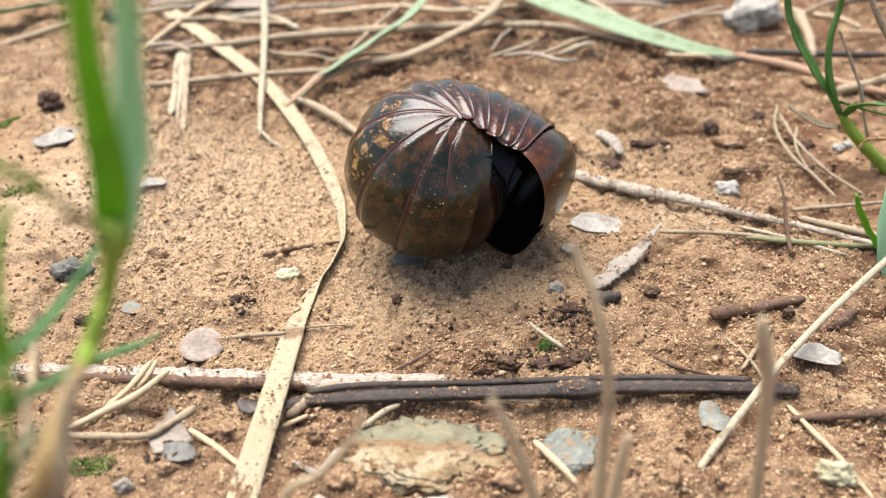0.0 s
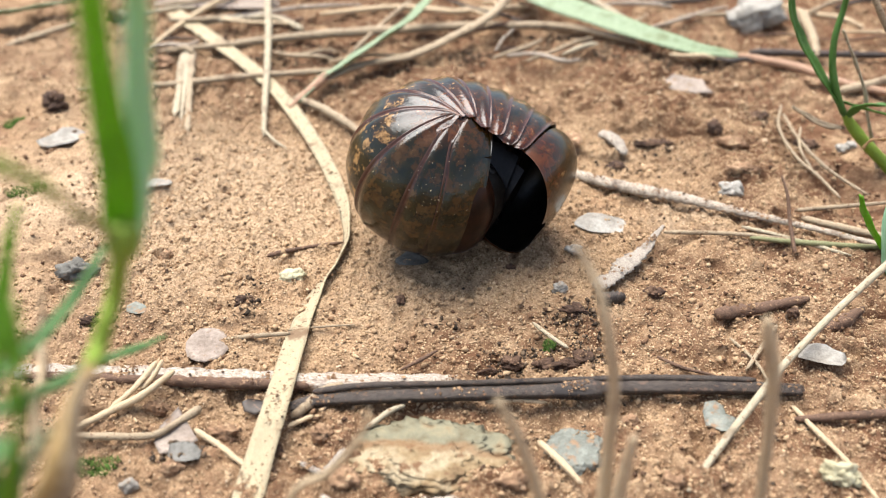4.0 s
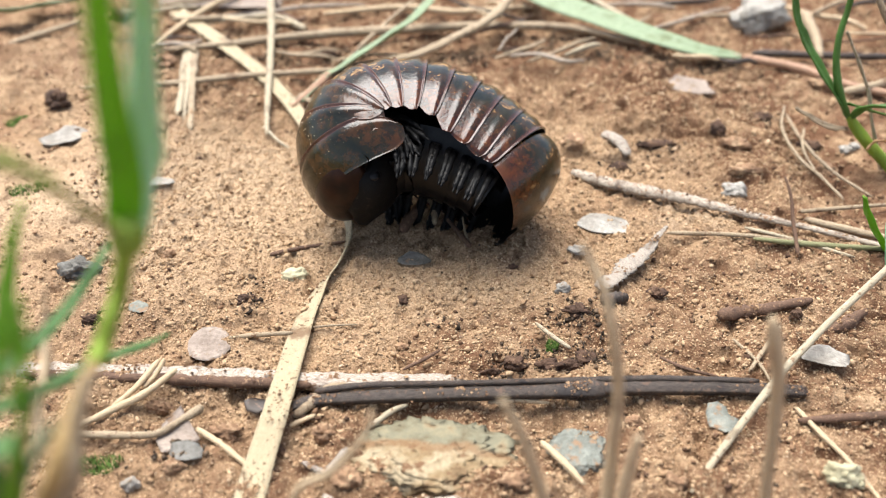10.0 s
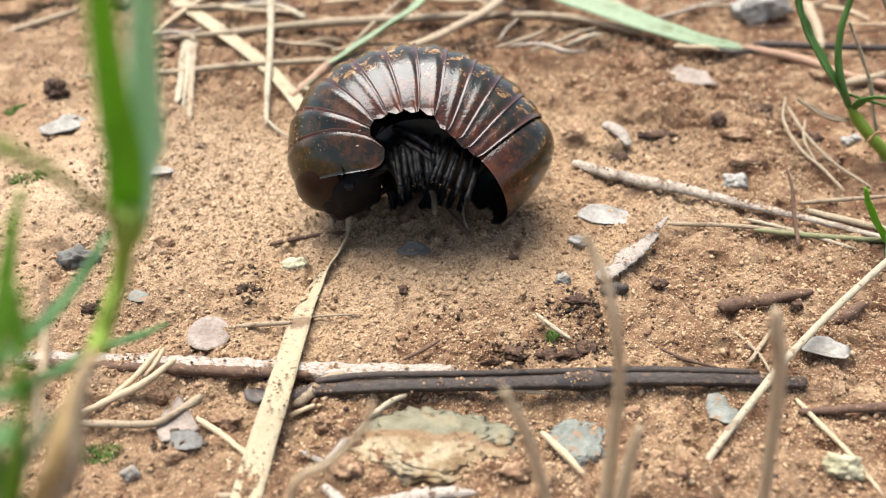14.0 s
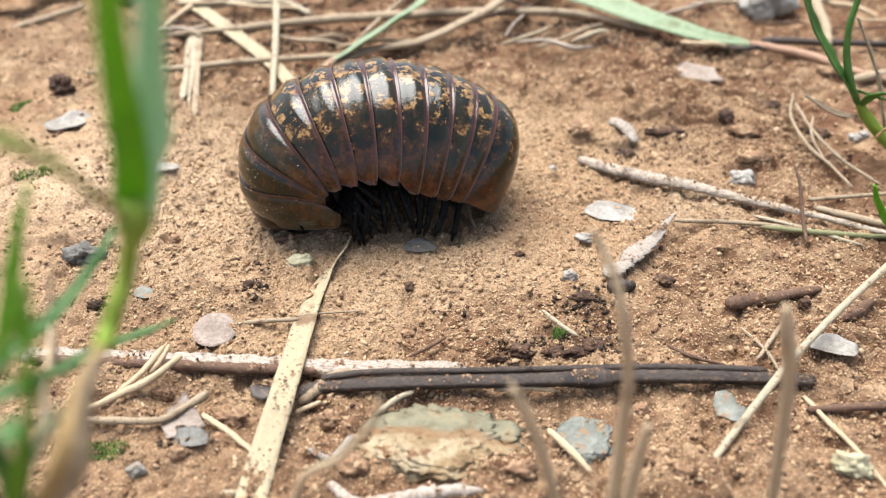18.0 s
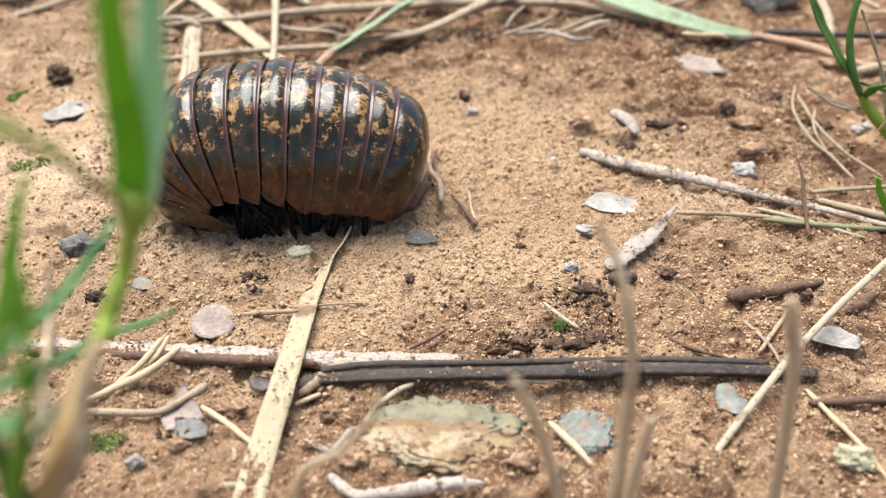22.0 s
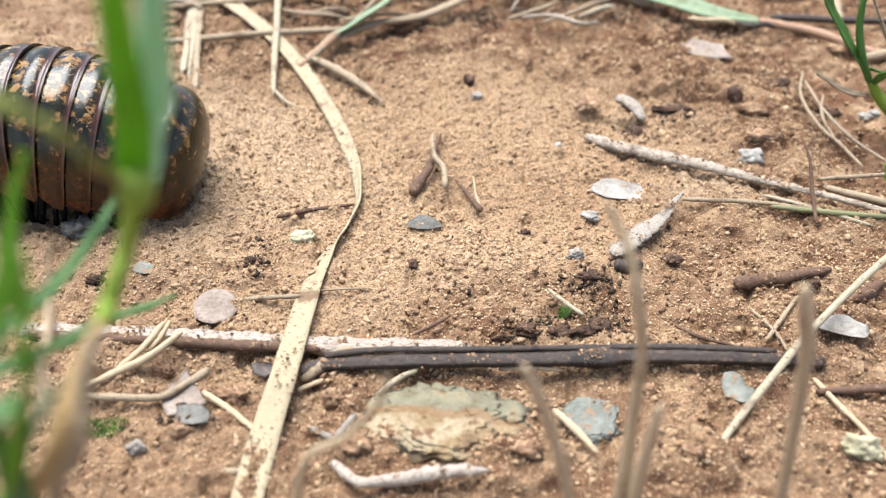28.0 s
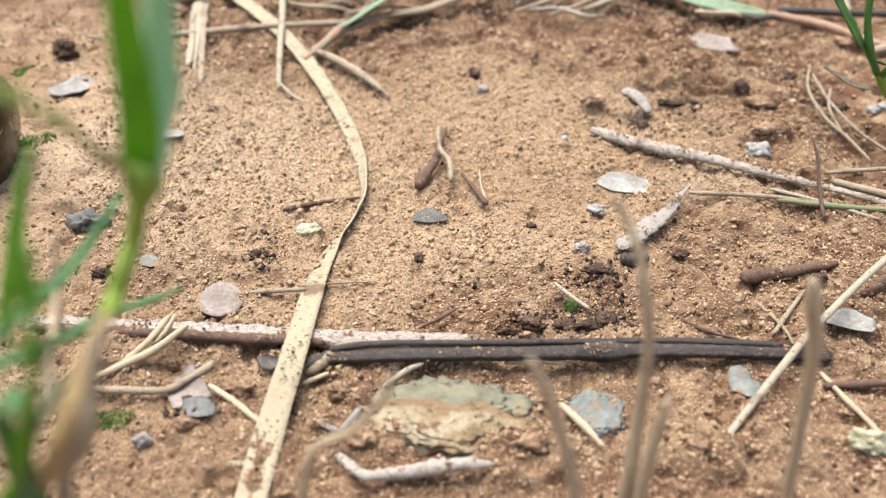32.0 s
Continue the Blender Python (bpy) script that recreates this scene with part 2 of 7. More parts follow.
def shell_material(name, ochre=1.0, tail=False, brown=1.0):
    """Lacquered plate: black-green with ochre blotches on the back, red-brown rear margin and sides."""
    m, n, l, b = shader(name, 0.25, 0.42)
    v, rnd, tc = spot_vector(n, l, 0.08)
    uv = n.new("ShaderNodeSeparateXYZ")
    l.new(tc.outputs["UV"], uv.inputs[0])

    def free(how, *ins):
        x = calc(n, l, how, *ins)
        x.node.use_clamp = False
        return x
    side = free("ABSOLUTE", free("SUBTRACT", uv.outputs[0], 0.5))
    soft = noise_node(n, l, v, 300, 4, 0.6)
    blot = noise_node(n, l, v, 470, 6, 0.70)
    crisp = noise_node(n, l, v, 900, 5, 0.7)
    # green-black ground colour with browner clouds
    c = mix(n, l, step(n, l, soft, 0.34, 0.64), (0.0032, 0.0045, 0.0012), (0.014, 0.0115, 0.0022))
    c = mix(n, l, calc(n, l, "MULTIPLY", step(n, l, blot, 0.47, 0.57), 0.8), c, (0.034, 0.0145, 0.003))
    # red-brown flanks, broken by darker mottles
    flank = step(n, l, free("ADD", side, free("MULTIPLY", free("SUBTRACT", soft, 0.5), 0.22)), 0.30, 0.45)
    flank = calc(n, l, "MULTIPLY", flank, calc(n, l, "ADD", 0.45, calc(n, l, "MULTIPLY", step(n, l, crisp, 0.40, 0.56), 0.55)))
    flank = calc(n, l, "MULTIPLY", flank, brown)
    c = mix(n, l, flank, c, mix(n, l, step(n, l, blot, 0.44, 0.62), (0.028, 0.006, 0.0015), (0.074, 0.0185, 0.0032)))
    # ochre blotches, denser on the back
    back = step(n, l, side, 0.40, 0.10)
    spots = step(n, l, free("ADD", free("MULTIPLY", free("ADD", blot, free("MULTIPLY", crisp, 0.35)), 0.74), free("MULTIPLY", back, 0.085 if not tail else 0.05)), 0.585, 0.63)
    spots = calc(n, l, "MULTIPLY", calc(n, l, "MULTIPLY", spots, step(n, l, side, 0.47, 0.38)), ochre)
    c = mix(n, l, spots, c, mix(n, l, step(n, l, crisp, 0.38, 0.64), (0.080, 0.040, 0.010), (0.265, 0.150, 0.056)))
    if tail:
        c = mix(n, l, step(n, l, free("ADD", side, free("MULTIPLY", soft, 0.12)), 0.50, 0.58), c, (0.075, 0.026, 0.010))
    else:
        edge = free("ADD", uv.outputs[1], free("MULTIPLY", free("SUBTRACT", soft, 0.5), 0.10))
        c = mix(n, l, step(n, l, edge, 0.87, 0.92), c, mix(n, l, step(n, l, blot, 0.4, 0.65), (0.028, 0.0105, 0.0065), (0.055, 0.020, 0.012)))
        # pale thin margin with its edge highlight painted in, then a dark seam
        c = mix(n, l, calc(n, l, "MULTIPLY", step(n, l, uv.outputs[1], 0.955, 0.97), 0.4), c, (0.085, 0.040, 0.026))
        c = mix(n, l, step(n, l, uv.outputs[1], 0.988, 0.996), c, (0.006, 0.003, 0.002))
    l.new(c, b.inputs["Base Color"])
    pits = noise_node(n, l, v, 2300, 2, 0.5)
    r = n.new("ShaderNodeMapRange")
    r.inputs["To Min"].default_value, r.inputs["To Max"].default_value = 0.13, 0.24
    l.new(soft, r.inputs["Value"])
    l.new(r.outputs["Result"], b.inputs["Roughness"])
    bump(n, l, b, free("ADD", free("MULTIPLY", pits, 0.6), free("MULTIPLY", crisp, 0.5)), 0.00010, 0.6)
    return m


def plain_material(name, dark, light, rough=0.5, scale=800, spec=0.4, lo=0.35, hi=0.7):
    m, n, l, b = shader(name, rough, spec)
    v, rnd, tc = spot_vector(n, l, 0.1)
    f = noise_node(n, l, v, scale, 4, 0.6)
    l.new(mix(n, l, step(n, l, f, lo, hi), dark, light), b.inputs["Base Color"])
    bump(n, l, b, f, 0.0001, 0.6)
    return m


SAND = sand_material()
GRAIN = island_material("sand_grains", [(0.0, (0.17, 0.098, 0.053)), (0.12, (0.27, 0.17, 0.094)), (0.5, (0.375, 0.253, 0.145)), (0.8, (0.466, 0.333, 0.204)), (0.95, (0.496, 0.352, 0.218)), (1.0, (0.547, 0.415, 0.281))], scale=2200)
CRUMB = island_material("soil_crumbs", [(0.0, (0.0604, 0.0333, 0.0208)), (0.3, (0.151, 0.0851, 0.0485)), (0.7, (0.271, 0.162, 0.09)), (1.0, (0.377, 0.252, 0.145))])
CLUMP = island_material("sandy_clumps", [(0.0, (0.17, 0.098, 0.053)), (0.25, (0.285, 0.184, 0.104)), (0.7, (0.36, 0.246, 0.144)), (1.0, (0.426, 0.299, 0.181))], scale=1500)
DARKCRUMB = island_material("humus_crumbs", [(0.0, (0.02, 0.014, 0.009)), (0.6, (0.066, 0.045, 0.030)), (1.0, (0.17, 0.115, 0.072))])
STRAW = plant_material("dry_straw", (0.235, 0.17, 0.104), (0.36, 0.286, 0.191), (0.13, 0.0834, 0.0493), 0.7, across=2200, speck=(0.16, 0.097, 0.0558))
PALE = plant_material("bleached_straw", (0.277, 0.222, 0.142), (0.389, 0.339, 0.245), (0.147, 0.106, 0.0683), 0.75, speck=(0.178, 0.111, 0.0626))
RIBBON = plant_material("dry_leaf_blade", (0.30, 0.237, 0.140), (0.40, 0.33, 0.215), (0.16, 0.10, 0.055), 0.65, across=2600, speck=(0.119, 0.0683, 0.0355))
BARK = plant_material("dark_bark", (0.018, 0.012, 0.009), (0.078, 0.058, 0.045), (0.012, 0.008, 0.007), 0.5, across=2600, speck=(0.10, 0.06, 0.04))
OLIVESTRAW = plant_material("olive_straw", (0.14, 0.14, 0.06), (0.22, 0.21, 0.11), (0.10, 0.08, 0.04), 0.6)
WOOD = plant_material("grey_wood", (0.17, 0.136, 0.107), (0.38, 0.335, 0.279), (0.06, 0.0407, 0.0298), 0.8, across=2200, speck=(0.15, 0.0873, 0.0512))
WHITEWOOD = plant_material("bleached_wood", (0.2, 0.145, 0.102), (0.52, 0.466, 0.4), (0.08, 0.0436, 0.0279), 0.8, across=2600, speck=(0.17, 0.097, 0.0558))
BROWN = plant_material("brown_twig", (0.0745, 0.041, 0.026), (0.142, 0.0822, 0.0521), (0.0372, 0.0224, 0.0149), 0.8, speck=(0.209, 0.127, 0.0744))
TAN = plant_material("withered_stem", (0.37, 0.275, 0.165), (0.48, 0.37, 0.24), (0.24, 0.16, 0.10), 0.75)
PALEGREEN = plant_material("faded_grass", (0.16, 0.22, 0.115), (0.26, 0.31, 0.20), (0.14, 0.17, 0.08), 0.5, through=0.12)
SHEATH = plant_material("withered_sheath", (0.33, 0.21, 0.085), (0.42, 0.30, 0.14), (0.20, 0.12, 0.055), 0.7, through=0.15)
GREEN = plant_material("fresh_grass", (0.12, 0.27, 0.018), (0.17, 0.34, 0.035), (0.10, 0.23, 0.016), 0.42, through=0.45)
BLUEGREEN = plant_material("grey_green_grass", (0.30, 0.56, 0.37), (0.38, 0.63, 0.45), (0.26, 0.50, 0.32), 0.42, through=0.15)
MIDGREEN = plant_material("dull_grass", (0.0745, 0.169, 0.048), (0.142, 0.254, 0.104), (0.0596, 0.115, 0.036), 0.5, through=0.25)
GREYSTRAW = plant_material("grey_weathered_straw", (0.17, 0.126, 0.093), (0.46, 0.398, 0.316), (0.07, 0.0436, 0.0298), 0.8, across=2200, speck=(0.24, 0.145, 0.0837))
OLIVE = plant_material("olive_withering_grass", (0.14, 0.17, 0.035), (0.20, 0.22, 0.06), (0.17, 0.11, 0.05), 0.6, through=0.25)
LIME = plant_material("yellow_green_stem", (0.18, 0.27, 0.025), (0.25, 0.34, 0.05), (0.14, 0.21, 0.02), 0.5, through=0.15)
SHOOT = plant_material("young_grass", (0.055, 0.135, 0.022), (0.10, 0.20, 0.05), (0.04, 0.09, 0.015), 0.42, through=0.25)
REDSTRAW = plant_material("orange_dry_grass", (0.36, 0.20, 0.08), (0.46, 0.30, 0.15), (0.22, 0.11, 0.05), 0.6)
RED = plant_material("reddish_leaf_base", (0.26, 0.14, 0.085), (0.34, 0.22, 0.14), (0.18, 0.10, 0.06), 0.6)
BEDDED = bedded_stone_material()
BLUESTONE = stone_material("blue_grey_stone", [(0.3, (0.105, 0.108, 0.09)), (0.55, (0.185, 0.192, 0.165)), (0.75, (0.24, 0.215, 0.17))], 260, dirt=(0.22, 0.14, 0.085), dirt_at=0.52)
WHITESTONE = stone_material("white_stone", [(0.3, (0.20, 0.175, 0.145)), (0.6, (0.315, 0.295, 0.26)), (0.8, (0.245, 0.215, 0.175))], 240, dirt=(0.215, 0.146, 0.0935), dirt_at=0.58)
YELLOWSTONE = stone_material("yellow_stone", [(0.3, (0.32, 0.278, 0.163)), (0.7, (0.461, 0.424, 0.286))], 250, dirt_at=0.66)
GREYCHIP = stone_material("grey_chip", [(0.3, (0.082, 0.076, 0.066)), (0.7, (0.185, 0.175, 0.155))], 300, dirt=(0.2, 0.125, 0.075), dirt_at=0.58)
PINKLEAF = stone_material("dead_leaf_grey", [(0.3, (0.20, 0.156, 0.126)), (0.6, (0.285, 0.232, 0.192)), (0.8, (0.235, 0.185, 0.148))], 260, dirt=(0.18, 0.115, 0.07), dirt_at=0.57)
DARKSOIL = stone_material("dark_clod", [(0.3, (0.0315, 0.0183, 0.0129)), (0.55, (0.0788, 0.0444, 0.0285)), (0.8, (0.168, 0.101, 0.0626))], 420, dirt=(0.315, 0.193, 0.11), dirt_at=0.57)
REDSOIL = stone_material("red_clod", [(0.3, (0.166, 0.0929, 0.0544)), (0.6, (0.271, 0.163, 0.0943)), (0.8, (0.347, 0.231, 0.138))], 300, dirt=(0.363, 0.245, 0.145), dirt_at=0.50)
MOSS = island_material("moss", [(0.0, (0.0223, 0.0462, 0.008)), (0.6, (0.0522, 0.1, 0.016)), (1.0, (0.119, 0.154, 0.04))])
SHELL = shell_material("mottled_shell", 1.0)
SHELL_PLAIN = shell_material("plain_shell", 0.12, False, 0.7)
SHELL_TAIL = shell_material("tail_shell", 0.75, True)
SHELL_LOBE = shell_material("neck_shell", 0.05, False, 0.35)
UNDER = plain_material("black_underside", (0.003, 0.0026, 0.0026), (0.010, 0.008, 0.007), 0.3, 900, 0.2)
LEG = plain_material("black_leg", (0.003, 0.0028, 0.0028), (0.034, 0.030, 0.027), 0.5, 1500, 0.10, 0.56, 0.70)
HEAD = plain_material("dull_black_head", (0.0035, 0.003, 0.0028), (0.030, 0.024, 0.018), 0.6, 1300, 0.12, 0.58, 0.75)
COLLAR = plain_material("brown_collar", (0.007, 0.003, 0.002), (0.022, 0.0075, 0.0035), 0.34, 400, 0.15)
DUST = island_material("pale_dust", [(0.0, (0.45, 0.33, 0.18)), (1.0, (0.75, 0.65, 0.48))])


# ---- shaping helpers ----
def mesh_of(name, verts, faces, uvs=None, smooth=True):
    me = bpy.data.meshes.new(name)
    me.from_pydata([tuple(v) for v in verts], [], [tuple(f) for f in faces])
    if uvs is not None:
        lay = me.uv_layers.new(name="UVMap")
        idx = np.empty(len(me.loops), np.int32)
        me.loops.foreach_get("vertex_index", idx)
        lay.data.foreach_set("uv", np.asarray(uvs, np.float32)[idx].ravel())
    if smooth:
        me.polygons.foreach_set("use_smooth", np.ones(len(me.polygons), bool))
    me.update()
    return me


def thing(name, me, material, label, category, group="", kind=""):
    me.materials.append(material)
    return tagged(new(name, me), label, category, group, kind)


def part(name, me, material, parent, label=""):
    if not me.materials:
        me.materials.append(material)
    ob = new(name, me)
    ob.parent = parent
    return tagged(ob, label)


def smooth_line(points, n):
    """n points along a Catmull-Rom line through the given ones; any number of columns."""
    p = np.asarray(points, float)
    p = np.vstack([2 * p[0] - p[1], p, 2 * p[-1] - p[-2]])
    out = []
    for t in np.linspace(0, len(p) - 3 - 1e-9, n):
        i = int(t)
        f = t - i
        a, b, c, d = p[i], p[i + 1], p[i + 2], p[i + 3]
        out.append(0.5 * (2 * b + (c - a) * f + (2 * a - 5 * b + 4 * c - d) * f * f + (3 * b - a - 3 * c + d) * f ** 3))
    return np.array(out)


def stalk_mesh(name, rows, sides=7, rough=0.12, n=0, seed=1, flat=1.0, ridge=0.0):
    """A tapered, slightly knobbly stalk. Rows: x, y, z, radius, in millimetres."""
    rng = random.Random(seed)
    n = n or max(8, 5 * len(rows))
    line = smooth_line(rows, n)
    verts, faces, uvs = [], [], []
    groove = [1 + ridge * rng.uniform(-1, 1) for s in range(sides)]
    side = None
    for i, (x, y, z, r) in enumerate(line):
        d = line[min(i + 1, n - 1), :3] - line[max(i - 1, 0), :3]
        d = Vector(d).normalized()
        side = d.cross(Vector((0, 0, 1))) if side is None else side - d * side.dot(d)
        if side.length < 1e-6:
            side = d.cross(Vector((1, 0, 0)))
        side.normalize()
        up = side.cross(d)
        end = 0.55 if i in (0, n - 1) else 1.0
        for s in range(sides):
            q = 2 * math.pi * s / sides
            k = max(r, 0.03) * end * groove[s] * (1 + rng.uniform(-rough, rough))
            o = side * (math.cos(q) * k) + up * (math.sin(q) * k * flat)
            verts.append(((x + o.x) * MM, (y + o.y) * MM, (z + o.z) * MM))
            uvs.append((s / sides, i / n * len(rows)))
    for i in range(n - 1):
        for s in range(sides):
            t = (s + 1) % sides
            faces.append((i * sides + s, i * sides + t, (i + 1) * sides + t, (i + 1) * sides + s))
    faces.append(tuple(range(sides))[::-1])
    faces.append(tuple((n - 1) * sides + s for s in range(sides)))
    return mesh_of(name, verts, faces, uvs)


def blade_mesh(name, rows, thick=0.18, fold=0.12, n=0, across=5):
    """A flat leaf blade with thickness. Rows: x, y, z, full width, lean of its face in degrees (0: lies flat)."""
    n = n or max(10, 7 * len(rows))
    line = smooth_line(rows, n)
    top, uvs = [], []
    for i, (x, y, z, w, lean) in enumerate(line):
        d = Vector(line[min(i + 1, n - 1), :3] - line[max(i - 1, 0), :3]).normalized()
        flat = d.cross(Vector((0, 0, 1)))
        if flat.length < 0.05:
            flat = Vector((1, 0, 0)) - d * d.x
        flat.normalize()
        up = flat.cross(d)
        a = radians(lean)
        s, u = flat * math.cos(a) + up * math.sin(a), up * math.cos(a) - flat * math.sin(a)
        row = []
        for k in range(across):
            f = k / (across - 1) * 2 - 1
            o = s * (f * w / 2) + u * (abs(f) * w * fold + thick * 0.35 * math.sin(k * 2.1 + i * 0.7))
            row.append((Vector((x, y, z)) + o, u))
            uvs.append((k / (across - 1), i / n * len(rows)))
        top.append(row)
    verts = [p * MM for row in top for p, u in row] + [(p - u * thick) * MM for row in top for p, u in row]
    uvs = uvs + uvs
    m, faces = n * across, []
    for i in range(n - 1):
        for k in range(across - 1):
            a, b, c, d = i * across + k, i * across + k + 1, (i + 1) * across + k + 1, (i + 1) * across + k
            faces += [(a, b, c, d), (m + d, m + c, m + b, m + a)]
        for k in (0, across - 1):
            a, d = i * across + k, (i + 1) * across + k
            faces.append((a, d, m + d, m + a) if k == 0 else (d, a, m + a, m + d))
    for i in (0, n - 1):
        for k in range(across - 1):
            a, b = i * across + k, i * across + k + 1
            faces.append((b, a, m + a, m + b) if i == 0 else (a, b, m + b, m + a))
    return mesh_of(name, verts, faces, uvs)


def lump_mesh(name, sx, sy, sz, seed=1, level=4, rough=0.5, fine=0.22, flat_top=0.0):
    """An irregular pebble or clod of that half size in millimetres, its base at z = 0 a little sunk."""
    bm = bmesh.new()
    bmesh.ops.create_icosphere(bm, subdivisions=level, radius=1.0)
    off = Vector((seed * 3.71, seed * 1.37, seed * 0.73))
    for v in bm.verts:
        d = v.co.normalized()
        k = 1 + rough * noise.noise(d * 1.3 + off) + rough * 0.5 * noise.noise(d * 2.9 + off) + fine * noise.noise(d * 8 + off)
        z = d.z * k
        if flat_top and z > 1 - flat_top:
            z = 1 - flat_top + (z - 1 + flat_top) * 0.25
        v.co = Vector((d.x * k * sx, d.y * k * sy, (z + 0.72) * sz)) * MM
    me = bpy.data.meshes.new(name)
    bm.to_mesh(me)
    bm.free()
    me.polygons.foreach_set("use_smooth", np.ones(len(me.polygons), bool))
    return me


def flake_mesh(name, length, width, thick, seed=1, curl=0.15, corners=14, jag=0.22, pointed=0.0):
    """A thin irregular flake lying flat: outline with worn corners, thickness and a slight curl."""
    rng = random.Random(seed)
    ph = rng.uniform(0, 6.28)
    rings, verts, faces = 5, [], []
    radii = [1 + jag * (rng.random() - 0.5) * 2 * 0.6 + jag * 0.5 * math.sin(2 * i * 6.283 / corners + ph) for i in range(corners)]
    for layer in (1, 0):
        for r in range(1, rings + 1):
            f = r / rings
            for i in range(corners):
                q = 2 * math.pi * i / corners
                x, y = math.cos(q) * radii[i] * f, math.sin(q) * radii[i] * f * (1 - pointed * abs(math.cos(q)))
                z = curl * width * (y * y - 0.3 * x * x + 0.25 * math.sin(3 * x + ph) * y) + 0.05 * thick * rng.random()
                edge = 0.5 * thick * (f ** 6)
                verts.append((x * length / 2 * MM, y * width / 2 * MM, (z + (thick - edge if layer else edge)) * MM))
        verts.append((0, 0, (thick if layer else 0.0) * MM))
    per = rings * corners + 1
    for layer in (0, 1):
        o = layer * per
        for i in range(corners):
            j = (i + 1) % corners
            tri = (o + per - 1, o + i, o + j)
            faces.append(tri if layer == 0 else tri[::-1])
            for r in range(rings - 1):
                q = (o + r * corners + i, o + (r + 1) * corners + i, o + (r + 1) * corners + j, o + r * corners + j)
                faces.append(q if layer == 0 else q[::-1])
    for i in range(corners):
        j = (i + 1) % corners
        a, b = (rings - 1) * corners + i, (rings - 1) * corners + j
        faces.append((a, per + a, per + b, b))
    return mesh_of(name, verts, faces, None, True)


# ---- the ground: one sheet to the horizon ----
def hash_grid(ix, iy, seed):
    h = (ix.astype(np.int64) * 374761393 + iy.astype(np.int64) * 668265263 + seed * 974634777) & 0xFFFFFFFF
    h = ((h ^ (h >> 13)) * 1274126177) & 0xFFFFFFFF
    return ((h ^ (h >> 16)) & 0xFFFF) / 65535.0


def value_noise(x, y, size, seed):
    """Smooth noise from 0 to 1 over cells of that size in millimetres."""
    x, y = np.asarray(x, float) / size + 1000.0, np.asarray(y, float) / size + 1000.0
    ix, iy = np.floor(x), np.floor(y)
    fx, fy = x - ix, y - iy
    fx, fy = fx * fx * (3 - 2 * fx), fy * fy * (3 - 2 * fy)
    a, b = hash_grid(ix, iy, seed), hash_grid(ix + 1, iy, seed)
    c, d = hash_grid(ix, iy + 1, seed), hash_grid(ix + 1, iy + 1, seed)
    return (a * (1 - fx) + b * fx) * (1 - fy) + (c * (1 - fx) + d * fx) * fy


def bare(x, y):
    """1 in the smooth sandy middle, 0 in the rougher litter round it."""
    x, y = np.asarray(x, float), np.asarray(y, float)
    d = np.hypot((x + 8 - 0.10 * y) / 46.0, (y - 12) / 34.0) + 0.5 * (value_noise(x, y, 18, 5) - 0.5)
    return np.clip((1.25 - d) / 0.5, 0, 1)


MOUNDS = [(27, 29, 3.6, 2.6, 2.2), (35, 40, 5.5, 2.2, 1.7), (44, 38, 5.0, 2.2, 1.5), (22, 30, 2.6, 2.0, 1.5), (51, 22, 5.0, 3.0, 1.3), (65, 23, 6.0, 4.0, 1.5), (51, 47, 8.0, 3.0, 1.4), (39, 60, 8.0, 3.0, 1.6), (-10, 55, 8.0, 3.0, 1.2), (-58, 41, 5.0, 4.0, 1.4), (-61, 17, 6.0, 4.0, 1.0), (26, -45, 6.0, 4.0, 1.6), (6, -46, 6.0, 4.0, 1.6), (51, -23, 6.0, 4.0, 1.2), (18, -21, 4.0, 2.0, 0.9), (-29, -16, 4.0, 2.5, 1.0)]     # x, y, half widths and height of low heaps, in millimetres


def ground_height(x, y):
    """Height of the soil in millimetres at x, y in millimetres."""
    b = bare(x, y)
    z = (value_noise(x, y, 22, 1) - 0.5) * (0.9 + 1.2 * (1 - b))
    z = z + (value_noise(x, y, 7, 2) - 0.5) * (0.45 + 1.5 * (1 - b))
    z = z + (value_noise(x, y, 2.6, 3) - 0.5) * (0.6 + 0.8 * (1 - b))
    z = z + (value_noise(x, y, 1.2, 4) - 0.5) * 0.85 + (value_noise(x, y, 0.6, 6) - 0.5) * 0.6
    p = value_noise(x, y, 3.4, 9)
    z = z - 1.3 * np.clip((p - 0.78) / 0.12, 0, 1) * (1 - 0.35 * b)
    c = np.abs(value_noise(x, y, 4.6, 31) - 0.5) + 0.5 * np.abs(value_noise(x, y, 2.1, 32) - 0.5)
    z = z - 1.1 * np.clip((0.10 - c) / 0.10, 0, 1) * (0.35 + 0.65 * value_noise(x, y, 14, 33)) * (1 - 0.4 * b)
    for mx, my, rx, ry, h in MOUNDS:
        d = np.hypot((x - mx) / rx, (y - my) / ry) + 0.7 * (value_noise(x, y, 3.0, 35) - 0.5)
        z = z + h * np.clip((1.1 - d) / 0.35, 0, 1) * (0.6 + 0.6 * value_noise(x, y, 1.6, 36))
    return z - 0.2


